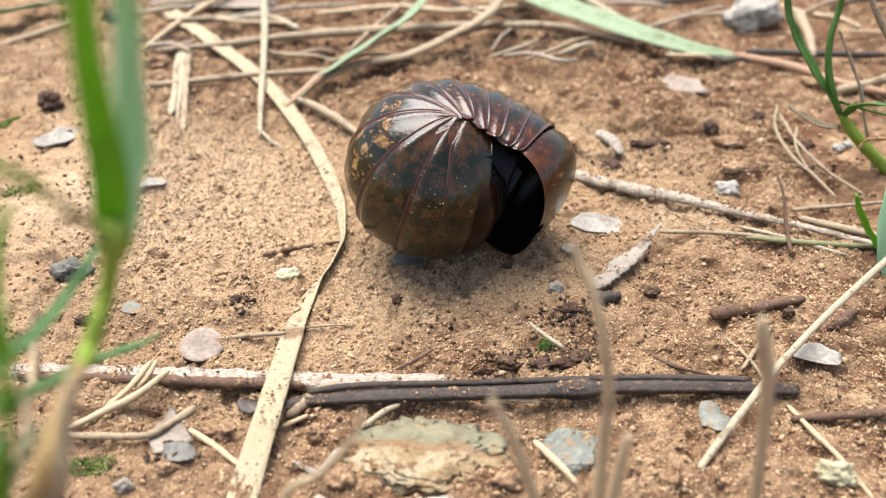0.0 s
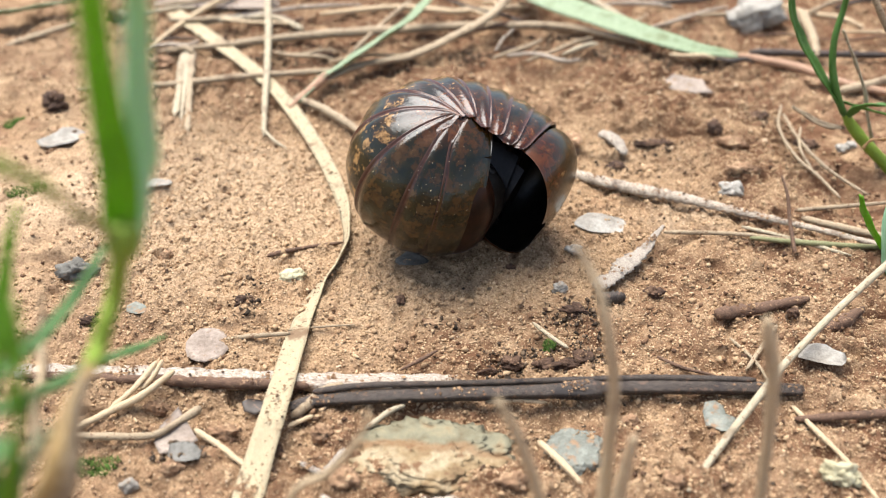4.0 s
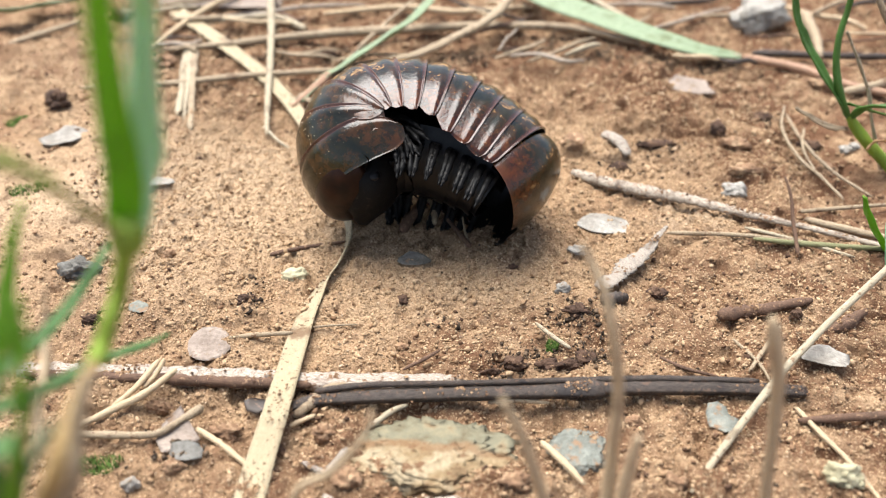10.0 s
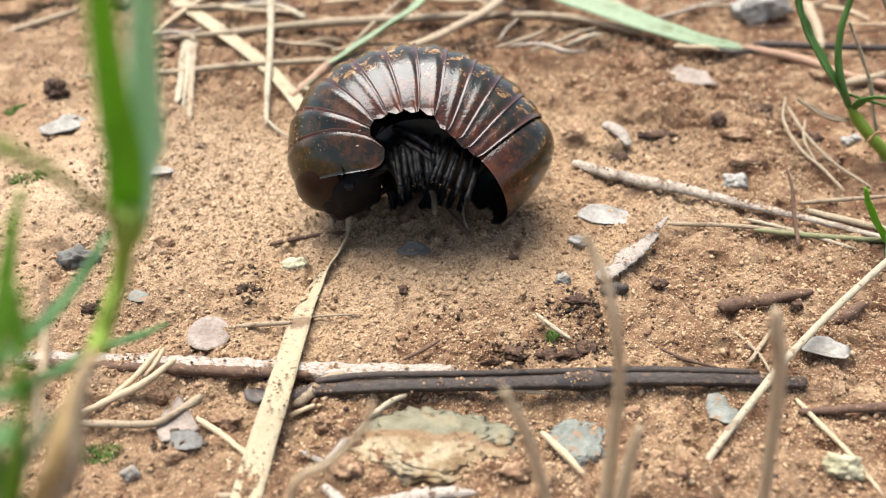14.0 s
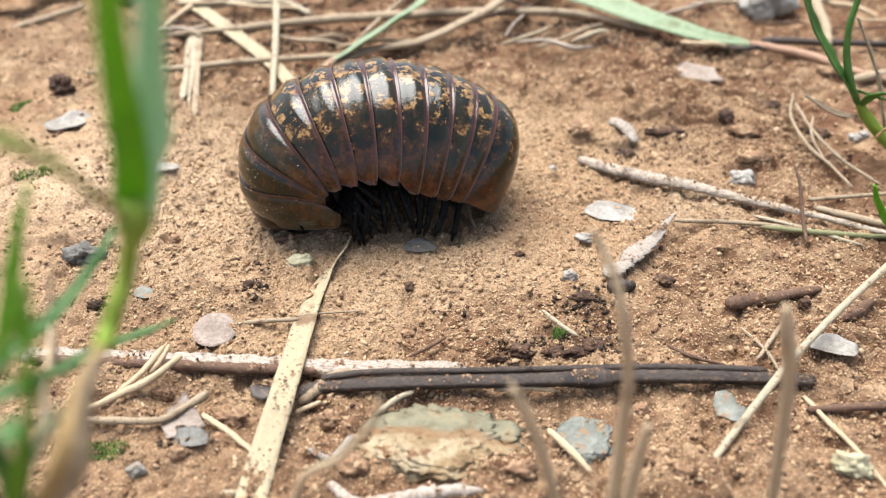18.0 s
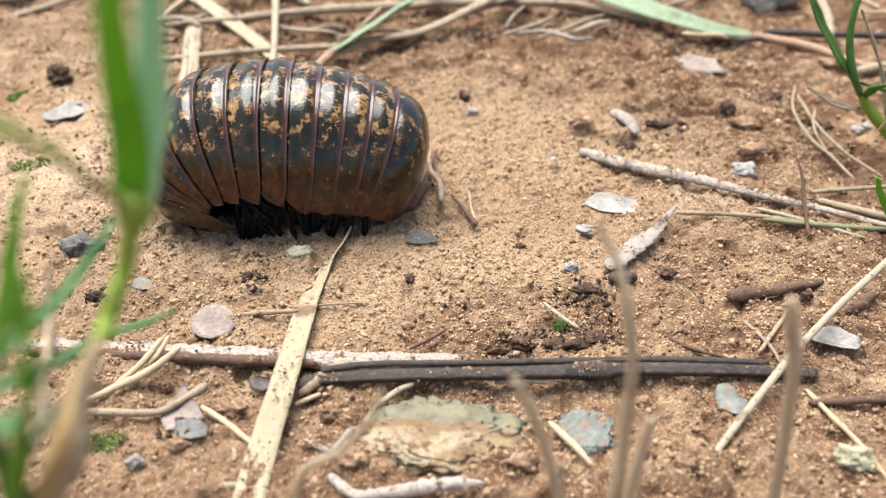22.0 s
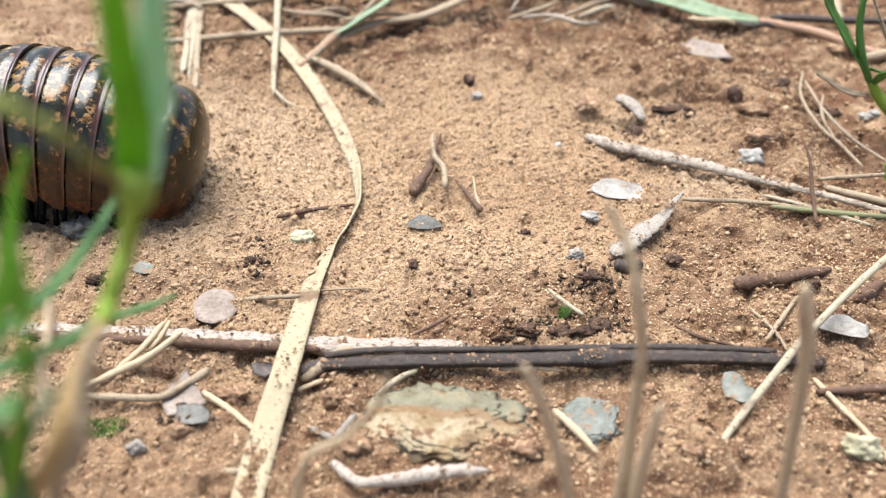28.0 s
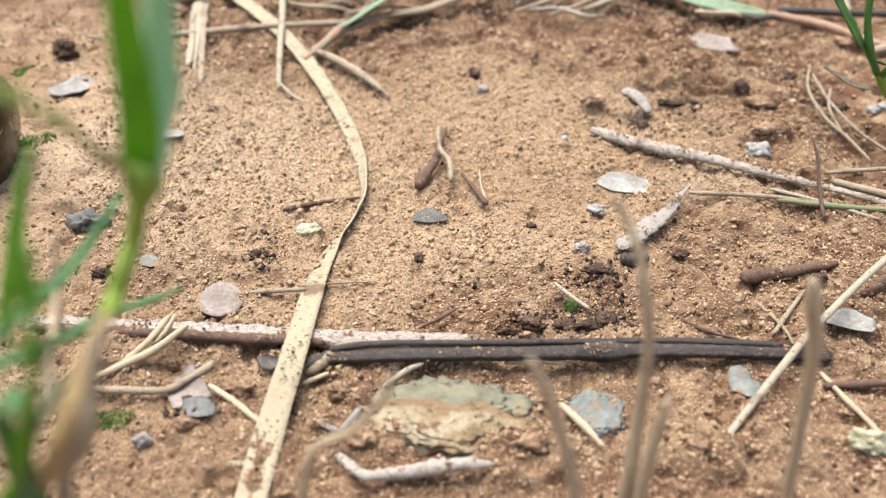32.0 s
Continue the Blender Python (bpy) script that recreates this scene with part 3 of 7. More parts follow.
def ground_sheet():
    def axis(lo, fine_lo, fine_hi, hi, fine, coarse):
        mid = list(np.arange(fine_lo, fine_hi, fine))
        a = [fine_lo - coarse * i for i in range(1, int((fine_lo - lo) / coarse))][::-1]
        c = [fine_hi + coarse * i for i in range(0, int((hi - fine_hi) / coarse))]
        out = a + mid + c
        grow_lo, grow_hi, s = [], [], coarse
        p, q = out[0], out[-1]
        while q < 3.0e6:
            s *= 1.45
            p, q = p - s, q + s
            grow_lo.append(p)
            grow_hi.append(q)
        return np.array(grow_lo[::-1] + out + grow_hi)
    xs, ys = axis(-120, -62, 66, 130, 0.27, 0.9), axis(-66, -60, 60, 150, 0.27, 0.9)
    X, Y = np.meshgrid(xs, ys)
    far = np.clip((np.hypot(X, Y - 20) - 170) / 300, 0, 1)
    Z = ground_height(np.clip(X, -9e4, 9e4), np.clip(Y, -9e4, 9e4)) * (1 - far)
    nx, ny = len(xs), len(ys)
    verts = np.stack([X, Y, Z], -1).reshape(-1, 3) * MM
    i = (np.arange(ny - 1)[:, None] * nx + np.arange(nx - 1)[None]).ravel()
    me = bpy.data.meshes.new("ground")
    me.vertices.add(len(verts))
    me.vertices.foreach_set("co", verts.astype(np.float32).ravel())
    quads = np.stack([i, i + 1, i + nx + 1, i + nx], -1).astype(np.int32)
    me.loops.add(quads.size)
    me.loops.foreach_set("vertex_index", quads.ravel())
    me.polygons.add(len(quads))
    me.polygons.foreach_set("loop_start", np.arange(len(quads), dtype=np.int32) * 4)
    me.polygons.foreach_set("use_smooth", np.ones(len(quads), bool))
    me.update(calc_edges=True)
    damp = me.attributes.new("damp", "FLOAT", "POINT")
    d = (1 - bare(X, Y)) * (0.5 + 0.55 * value_noise(X, Y, 15, 12)) * np.clip((X + 75) / 60, 0.15, 1) + 0.4 * np.clip((X - 22) / 40, 0, 1)
    d = d + 0.75 * np.clip((Y - 36) / 26, 0, 1) * (0.4 + 0.6 * value_noise(X, Y, 11, 13))
    damp.data.foreach_set("value", np.clip(d * (1 - far) + 0.35 * far, 0, 1).astype(np.float32).ravel())
    pale = me.attributes.new("pale", "FLOAT", "POINT")
    d = np.exp(-(((X + 48) / 30) ** 2 + ((Y - 12) / 26) ** 2)) * (0.5 + value_noise(X, Y, 9, 21))
    d = d + np.exp(-(((X - 39) / 8) ** 2 + ((Y - 10) / 5) ** 2)) * (0.3 + 1.4 * value_noise(X, Y, 4, 23))
    pale.data.foreach_set("value", np.clip(d, 0, 1).astype(np.float32).ravel())
    return thing("ground", me, SAND, "bare sandy orange-brown soil with crumbs and small pits", "ground", "", "structure")


def on_ground(x, y):
    return float(ground_height(np.array([x]), np.array([y]))[0])


def scatter(name, count, area, sizes, material, label, seed, keep=None, sink=0.3, simple=False):
    """Loose grains of one kind over the ground, joined: uneven eight-cornered bits."""
    rng = np.random.default_rng(seed)
    x = rng.uniform(area[0], area[1], count)
    y = rng.uniform(area[2], area[3], count)
    if keep is not None:
        ok = rng.random(count) < keep(x, y)
        x, y = x[ok], y[ok]
    n = len(x)
    r = sizes[0] + (sizes[1] - sizes[0]) * rng.random(n) ** 2.2
    z = ground_height(x, y) + r * (1 - 2 * sink) * 0.5
    base = np.array([(1, 0, 0), (-1, 0, 0), (0, 1, 0), (0, -1, 0), (0, 0, 1), (0, 0, -1), (0.6, 0.6, 0.55), (-0.6, -0.55, 0.6)])
    tris = np.array([(4, 6, 2), (4, 0, 6), (0, 2, 6), (2, 1, 4), (1, 7, 4), (4, 7, 3), (7, 1, 3), (4, 3, 0), (2, 0, 5), (1, 2, 5), (3, 1, 5), (0, 3, 5)])
    if simple:
        base = base[:6]
        tris = np.array([(4, 0, 2), (2, 1, 4), (4, 1, 3), (4, 3, 0), (2, 0, 5), (1, 2, 5), (3, 1, 5), (0, 3, 5)])
    k = len(base)
    a = rng.uniform(0, 6.283, n)
    s = r[:, None, None] * rng.uniform(0.42, 1.3, (n, k, 1)) * rng.uniform(0.55, 1.15, (n, 1, 3))
    v = base[None] * s
    c, q = np.cos(a)[:, None], np.sin(a)[:, None]
    v = np.stack([v[..., 0] * c - v[..., 1] * q, v[..., 0] * q + v[..., 1] * c, v[..., 2]], -1)
    v = (v + np.stack([x, y, z], -1)[:, None]) * MM
    f = (tris[None] + (np.arange(n) * k)[:, None, None]).reshape(-1, 3).astype(np.int32)
    me = bpy.data.meshes.new(name)
    me.vertices.add(n * k)
    me.vertices.foreach_set("co", v.astype(np.float32).ravel())
    me.loops.add(f.size)
    me.loops.foreach_set("vertex_index", f.ravel())
    me.polygons.add(len(f))
    me.polygons.foreach_set("loop_start", np.arange(len(f), dtype=np.int32) * 3)
    me.update(calc_edges=True)
    return thing(name, me, material, label, "soil", "", "stuff")


ground_sheet()


# ---- loose things on the ground ----
SEEDS = {"n": 0}


def stalk(name, rows, material, label, category, group="", under=None, **k):
    SEEDS["n"] += 1
    if under:
        return part(name, stalk_mesh(name, rows, seed=SEEDS["n"], **k), material, under, label)
    return thing(name, stalk_mesh(name, rows, seed=SEEDS["n"], **k), material, label, category, group)


def blade(name, rows, material, label, category, group="", **k):
    return thing(name, blade_mesh(name, rows, **k), material, label, category, group)


def lump(name, x, y, sx, sy, sz, turn, material, label, category, **k):
    ob = thing(name, lump_mesh(name, sx, sy, sz, **k), material, label, category)
    ob.matrix_world = pose(x * MM, y * MM, (on_ground(x, y) - 0.35 * sz) * MM, 0, 0, turn)
    return ob


def flake(name, x, y, length, width, thick, turn, material, label, category, dep_curl=0.12, **k):
    ob = thing(name, flake_mesh(name, length, width, thick, curl=dep_curl, **k), material, label, category)
    z = max(on_ground(x + a, y + b) for a in (-0.3 * length, 0, 0.3 * length) for b in (-0.3 * width, 0, 0.3 * width))
    ob.matrix_world = pose(x * MM, y * MM, (z - 0.15) * MM, 6, 0, turn)
    return ob


def crust(ob, rows, count, lift=0.9):
    """Sand and soil crumbs stuck on top of a stalk, in clusters."""
    rng = random.Random(len(rows) * 7 + count)
    line = smooth_line(rows, 400)
    verts, faces = [], []
    at = 0.5
    for i in range(count):
        if rng.random() < 0.12:
            at = rng.random()
        p = line[int(min(0.999, max(0, at + rng.gauss(0, 0.015))) * 399)]
        q, r = rng.gauss(1.57, 0.75), rng.choice((0.10, 0.12, 0.16, 0.22, 0.3))
        d = line[min(399, int(at * 399) + 1)] - line[max(0, int(at * 399) - 1)]
        n = Vector((-d[1], d[0], 0)).normalized()
        c = Vector(p[:3]) - n * (math.cos(q) * p[3] * 1.0) + Vector((0, 0, math.sin(q) * p[3] * lift))
        o = len(verts)
        verts += [(c + Vector(e) * r * rng.uniform(0.4, 1.3)) * MM for e in ((1, 0, 0), (-1, 0, 0), (0, 1, 0), (0, -1, 0), (0, 0, 0.8), (0, 0, -0.8))]
        faces += [(o + a, o + b, o + e) for a, b, e in ((0, 2, 4), (2, 1, 4), (1, 3, 4), (3, 0, 4), (2, 0, 5), (1, 2, 5), (3, 1, 5), (0, 3, 5))]
    tagged(part("soil_crust", mesh_of("soil_crust", verts, faces, None, False), CRUMB, ob, "sand and soil crumbs stuck to the stalk"), kind="stuff")


def moss(x, y, sx, sy, seed):
    """A low tuft of short green threads."""
    rng = random.Random(seed)
    verts, faces = [], []
    for i in range(260):
        q, r = rng.uniform(0, 6.283), math.sqrt(rng.random())
        bx, by = x + math.cos(q) * r * sx, y + math.sin(q) * r * sy
        bz, h = on_ground(bx, by) - 0.1, rng.uniform(0.4, 1.1)
        dx, dy, w = rng.uniform(-0.5, 0.5), rng.uniform(-0.5, 0.5), 0.12
        o = len(verts)
        verts += [((bx + a) * MM, (by + b) * MM, bz * MM) for a, b in ((w, 0), (-w * 0.5, w), (-w * 0.5, -w))]
        verts.append(((bx + dx) * MM, (by + dy) * MM, (bz + h) * MM))
        faces += [(o, o + 1, o + 3), (o + 1, o + 2, o + 3), (o + 2, o, o + 3)]
    return thing("moss_tuft", mesh_of("moss_tuft", verts, faces), MOSS, "small tuft of dark green moss on soil", "moss", "", "stuff")



# the long leaf blade, the sticks
dry_leaf_blade_ob = blade("dry_leaf_blade", [(-23.1, -56.9, 0.9, 3.59, 0.0), (-22.7, -51.7, 0.9, 3.50, 0.0), (-22.1, -43.6, 1.4, 3.46, 0.0), (-21.1, -37.6, 3.0, 3.18, 0.0), (-20.9, -33.7, 2.7, 3.14, 0.0), (-20.7, -23.9, 1.0, 3.09, 5.0), (-20.2, -17.3, 0.6, 2.93, 15.0), (-18.8, -9.9, 0.6, 2.66, 40.0), (-16.9, -4.8, 0.8, 2.15, 62.0), (-15.8, 0.7, 0.9, 1.80, 60.0), (-16.4, 8.2, 0.9, 1.96, 45.0), (-18.5, 16.5, 0.8, 2.33, 25.0), (-22.0, 26.3, 0.8, 2.45, 10.0), (-27.6, 39.3, 0.8, 2.81, 0.0), (-34.9, 53.0, 0.9, 2.99, 0.0), (-43.0, 64.4, 1.2, 3.25, 0.0), (-52.3, 75.9, 1.6, 3.53, 0.0), (-63.5, 89.8, 1.5, 3.60, 0.0)], RIBBON, "long flat straw-yellow dry leaf blade lying across the soil", "leaf", "", thick=0.25, fold=0.05)
crust(dry_leaf_blade_ob, [(-23.1, -56.9, 1.2, 1.51), (-22.7, -51.7, 1.2, 1.47), (-22.1, -43.6, 1.8, 1.45), (-21.1, -37.6, 3.4, 1.34), (-20.9, -33.7, 3.1, 1.32), (-20.7, -23.9, 1.4, 1.3), (-20.2, -17.3, 0.9, 1.23), (-18.8, -9.9, 0.9, 1.12), (-16.9, -4.8, 1.1, 0.9), (-15.8, 0.7, 1.2, 0.76), (-16.4, 8.2, 1.2, 0.82), (-18.5, 16.5, 1.1, 0.98), (-22.0, 26.3, 1.1, 1.03), (-27.6, 39.3, 1.1, 1.18), (-34.9, 53.0, 1.2, 1.26), (-43.0, 64.4, 1.5, 1.36), (-52.3, 75.9, 2.0, 1.48), (-63.5, 89.8, 1.9, 1.51)], 150, 0.0)
dark_stick_ob = stalk("dark_stick", [(-19.8, -34.2, 1.2, 0.70), (-15.8, -33.1, 1.4, 0.91), (-5.9, -32.4, 1.5, 1.02), (5.4, -31.9, 1.5, 1.03), (12.5, -31.6, 1.5, 1.07), (16.6, -31.5, 1.6, 1.42), (18.2, -31.4, 1.6, 1.42), (20.1, -31.0, 1.5, 1.11), (29.7, -30.9, 1.5, 1.00), (38.3, -31.0, 1.4, 0.93), (45.0, -31.3, 1.3, 0.86)], BARK, "dark brown woody stick with a swollen joint, half bedded in soil", "stick", "", sides=22, rough=0.05, flat=0.85, n=140, ridge=0.13)
crust(dark_stick_ob, [(-19.8, -34.2, 1.2, 0.70), (-15.8, -33.1, 1.4, 0.91), (-5.9, -32.4, 1.5, 1.02), (5.4, -31.9, 1.5, 1.03), (12.5, -31.6, 1.5, 1.07), (16.6, -31.5, 1.6, 1.42), (18.2, -31.4, 1.6, 1.42), (20.1, -31.0, 1.5, 1.11), (29.7, -30.9, 1.5, 1.00), (38.3, -31.0, 1.4, 0.93), (45.0, -31.3, 1.3, 0.86)], 260)
stalk("bark_strip", [(-16.8, -32.5, 2.3, 0.42), (-10.2, -31.7, 2.6, 0.46), (1.1, -31.3, 2.6, 0.42), (15.4, -30.6, 2.5, 0.43), (26.2, -30.1, 2.4, 0.46), (39.0, -30.3, 2.2, 0.43)], BARK, "split strip of dark bark along the stick", "bark", "", sides=8, rough=0.12, n=80, ridge=0.2, under=dark_stick_ob)
pale_stick_ob = blade("pale_stick", [(-56.2, -27.1, 1.0, 2.06, 10.0), (-50.9, -27.3, 1.2, 2.35, 10.0), (-42.7, -27.7, 1.3, 2.49, 10.0), (-33.0, -28.3, 1.4, 2.62, 8.0), (-24.3, -28.6, 1.3, 2.47, 8.0), (-16.2, -29.0, 1.2, 2.47, 8.0), (-6.1, -28.8, 1.0, 2.04, 8.0), (1.9, -28.5, 0.7, 1.17, 8.0)], WHITEWOOD, "split bleached grass stalk with pale weathered face", "stick", "", thick=1.0, fold=-0.12, n=90, across=9)
crust(pale_stick_ob, [(-56.2, -27.1, 1.4, 0.87), (-50.9, -27.3, 1.5, 0.99), (-42.7, -27.7, 1.6, 1.05), (-33.0, -28.3, 1.8, 1.1), (-24.3, -28.6, 1.6, 1.04), (-16.2, -29.0, 1.5, 1.04), (-6.1, -28.8, 1.4, 0.86), (1.9, -28.5, 1.0, 0.49)], 150, 0.0)
crusted = stalk("brown_twig", [(-55.2, -28.0, 0.7, 0.51), (-46.9, -28.7, 0.9, 0.66), (-36.5, -29.3, 1.0, 0.72), (-26.3, -29.8, 1.0, 0.72), (-17.6, -30.1, 0.9, 0.58)], BROWN, "dark brown rotten half of a split stalk", "stick", "", sides=10, rough=0.2, n=60)
crust(crusted, [(-55.2, -28.0, 0.7, 0.51), (-46.9, -28.7, 0.9, 0.66), (-36.5, -29.3, 1.0, 0.72), (-26.3, -29.8, 1.0, 0.72), (-17.6, -30.1, 0.9, 0.58)], 70)
stalk("straw_piece", [(-19.2, -35.4, 0.8, 0.49), (-17.1, -33.5, 1.4, 0.77), (-15.2, -31.5, 1.6, 0.71), (-13.2, -30.4, 1.4, 0.43)], STRAW, "broken curled straw end beside the stick", "straw", "")
stalk("straw_piece", [(-19.5, -36.7, 0.6, 0.31), (-16.6, -35.1, 0.8, 0.31)], TAN, "short dark straw bit under the stick", "straw", "")

# stones and flakes
lump("stone", -1.9, -40.5, 9.13, 5.16, 1.90, -4, BEDDED, "flat buff and grey-green stone bedded in soil", "stone", level=5, rough=0.38, fine=0.24, flat_top=0.62, seed=12)
lump("stone", 15.5, -39.2, 3.66, 3.33, 1.30, 20, BLUESTONE, "blue-grey stone with brown stain, bedded in soil", "stone", level=5, rough=0.22, fine=0.16, flat_top=0.5, seed=5)
lump("stone", 71.5, 87.0, 6.20, 4.85, 4.00, 25, WHITESTONE, "pale grey angular stone among straws", "stone", level=4, rough=0.4, flat_top=0.3, seed=9)
flake("shell_flake", 25.4, 6.8, 8.16, 5.62, 0.5, -8, WHITESTONE, "white chalky flake lying on sand", "flake", jag=0.3, seed=4)
flake("shell_flake", 48.5, -26.3, 6.38, 3.91, 0.7, -10, WHITESTONE, "white curved chip beside the stick", "flake", jag=0.25, seed=7)
flake("shell_flake", 48.1, 54.5, 9.15, 6.73, 0.5, -25, PINKLEAF, "flat pale grey flake on reddish soil", "flake", jag=0.3, seed=8)
flake("shell_flake", -70.3, 32.4, 7.75, 5.77, 0.5, 30, WHITESTONE, "white chip on sand", "flake", jag=0.35, seed=3)
flake("shell_flake", -49.5, 18.5, 4.44, 2.39, 0.5, 15, WHITESTONE, "small bluish white chip on sand", "flake", jag=0.3, seed=11)
lump("pebble", 16.5, -9.3, 1.07, 0.89, 0.90, 10, WHITESTONE, "small white pebble on sand", "pebble", seed=21)
lump("pebble", -23.2, -6.7, 1.93, 1.31, 1.00, 0, YELLOWSTONE, "cream yellow pebble on sand", "pebble", seed=22, rough=0.4)
lump("pebble", 44.7, -44.3, 1.91, 1.38, 1.40, 0, YELLOWSTONE, "cream yellow pebble on soil", "pebble", seed=23)
lump("pebble", 48.2, 16.8, 2.01, 1.49, 1.30, 0, WHITESTONE, "pale lumpy pebble on reddish soil", "pebble", seed=24, rough=0.5, fine=0.25)
lump("pebble", -55.2, -6.1, 2.36, 1.72, 1.60, 0, GREYCHIP, "dark grey rough pebble on sand", "pebble", seed=25, rough=0.6, fine=0.3, level=4)
flake("slate_chip", -5.5, -2.7, 5.50, 3.20, 0.4, 0, GREYCHIP, "thin blue-grey slate chip on sand", "flake", jag=0.15, seed=5, pointed=0.4)
flake("stone_chip", -43.8, -15.1, 3.19, 2.47, 0.5, 0, BLUESTONE, "small grey chip in sand", "flake", jag=0.3, seed=16)
flake("stone_chip", 33.3, -35.3, 4.32, 3.89, 0.6, -15, BLUESTONE, "pale grey chip in soil below the stick", "flake", jag=0.4, seed=17)
lump("pebble", 49.7, 36.8, 1.69, 1.39, 1.30, 0, DARKSOIL, "dark purple-brown pebble on reddish soil", "pebble", seed=26)
lump("pebble", 3.1, 35.9, 1.03, 0.86, 0.70, 0, WHITESTONE, "tiny white pebble on the sand", "pebble", seed=28)
lump("pebble", 16.6, 20.1, 0.76, 0.80, 0.60, 0, WHITESTONE, "tiny white pebble on the sand", "pebble", seed=29)
lump("pebble", 19.7, 0.2, 1.28, 0.92, 0.70, 0, WHITESTONE, "small pale pebble on sand", "pebble", seed=30)
lump("pebble", 72.1, 31.0, 1.20, 0.96, 0.80, 0, WHITESTONE, "tiny bluish white pebble on soil", "pebble", seed=31)
lump("pebble", -36.7, -45.2, 0.96, 0.77, 0.80, 0, WHITESTONE, "small white pebble in soil", "pebble", seed=32)
lump("pebble", -43.4, -0.7, 0.96, 1.04, 0.90, 0, REDSOIL, "round brown soil pellet", "pellet", seed=33)
lump("pebble", -6.7, -12.0, 0.81, 0.88, 0.70, 0, DARKSOIL, "dark round soil pellet on sand", "pellet", seed=34)
flake("dead_leaf_disc", -32.5, -21.9, 6.11, 6.16, 0.3, 15, PINKLEAF, "round pinkish grey dead leaf on sand", "leaf", jag=0.06, seed=6, dep_curl=0.05)
flake("leaf_fragment", -32.8, -38.4, 5.73, 5.92, 0.35, -10, PINKLEAF, "angular grey-brown leaf fragment", "leaf", jag=0.35, seed=9, corners=7)
flake("leaf_fragment", -30.7, -41.7, 3.99, 3.09, 0.3, 10, GREYCHIP, "dark leaf fragment in soil", "leaf", jag=0.35, seed=10, corners=8)
flake("leaf_fragment", -24.4, -32.7, 2.84, 3.74, 0.4, 70, BARK, "dark bark chip beside the leaf blade", "bark", jag=0.3, seed=12, corners=7)
flake("dead_leaf", -55.7, 98.2, 28.57, 10.54, 0.4, -5, PINKLEAF, "pinkish brown dead leaf among straws", "leaf", jag=0.2, seed=14)

# twigs and loose straws
crusted = stalk("grey_twig", [(21.4, -9.9, 0.6, 0.66), (22.6, -9.1, 0.8, 1.16), (24.6, -7.8, 1.0, 1.00), (26.2, -5.6, 1.2, 1.35), (28.2, -3.8, 1.4, 1.15), (30.2, -1.7, 1.6, 0.73), (32.2, 1.4, 1.8, 0.44), (33.8, 3.1, 2.4, 0.22)], WOOD, "gnarled grey wood splinter on sand", "twig", "", sides=14, rough=0.22, flat=0.4, ridge=0.35, n=60)
crust(crusted, [(21.4, -9.9, 0.6, 0.66), (22.6, -9.1, 0.8, 1.16), (24.6, -7.8, 1.0, 1.00), (26.2, -5.6, 1.2, 1.35), (28.2, -3.8, 1.4, 1.15), (30.2, -1.7, 1.6, 0.73), (32.2, 1.4, 1.8, 0.44), (33.8, 3.1, 2.4, 0.22)], 50)
stalk("charred_bit", [(21.5, -12.5, 0.6, 0.89), (23.9, -12.6, 0.8, 0.97), (25.5, -12.1, 0.8, 0.57)], BARK, "short blackened wood bit", "twig", "", sides=8, rough=0.25)
crusted = stalk("brown_twig", [(37.5, -16.2, 0.8, 1.03), (40.9, -15.6, 0.9, 0.95), (45.1, -14.7, 0.9, 0.80), (51.5, -13.0, 1.0, 0.56)], BROWN, "short brown twig crusted with sand", "twig", "", sides=9, rough=0.22)
crust(crusted, [(37.5, -16.2, 0.8, 1.03), (40.9, -15.6, 0.9, 0.95), (45.1, -14.7, 0.9, 0.80), (51.5, -13.0, 1.0, 0.56)], 70)
crusted = stalk("brown_twig", [(50.8, -19.5, 0.7, 0.77), (54.3, -18.1, 0.8, 1.01), (58.6, -14.9, 0.9, 0.48)], BROWN, "short dark twig bit", "twig", "", sides=8, rough=0.25)
crust(crusted, [(50.8, -19.5, 0.7, 0.77), (54.3, -18.1, 0.8, 1.01), (58.6, -14.9, 0.9, 0.48)], 70)
crusted = stalk("long_straw", [(21.2, 21.8, 0.6, 0.69), (26.5, 17.8, 0.9, 0.96), (32.7, 15.0, 1.1, 0.99), (39.6, 12.3, 1.1, 0.84), (47.1, 8.7, 1.1, 0.64), (55.2, 5.2, 1.1, 0.49), (62.8, 1.6, 1.1, 0.44), (70.1, -2.0, 1.1, 0.39)], GREYSTRAW, "long grey-white dry stalk crusted with sand", "straw", "", sides=12, rough=0.18, n=120, ridge=0.25, flat=0.8)
crust(crusted, [(21.2, 21.8, 0.6, 0.69), (26.5, 17.8, 0.9, 0.96), (32.7, 15.0, 1.1, 0.99), (39.6, 12.3, 1.1, 0.84), (47.1, 8.7, 1.1, 0.64), (55.2, 5.2, 1.1, 0.49), (62.8, 1.6, 1.1, 0.44), (70.1, -2.0, 1.1, 0.39)], 160)
stalk("thin_straw", [(34.1, 3.5, 0.8, 0.40), (45.6, 2.8, 0.9, 0.35), (55.5, 0.6, 1.0, 0.35), (67.1, -0.9, 1.0, 0.35)], STRAW, "thin dry straw on soil", "straw", "")
stalk("thin_straw", [(47.1, 1.7, 1.0, 0.40), (57.0, -0.1, 1.2, 0.48), (70.3, -1.4, 1.2, 0.39)], OLIVESTRAW, "thin greenish straw on soil", "straw", "")
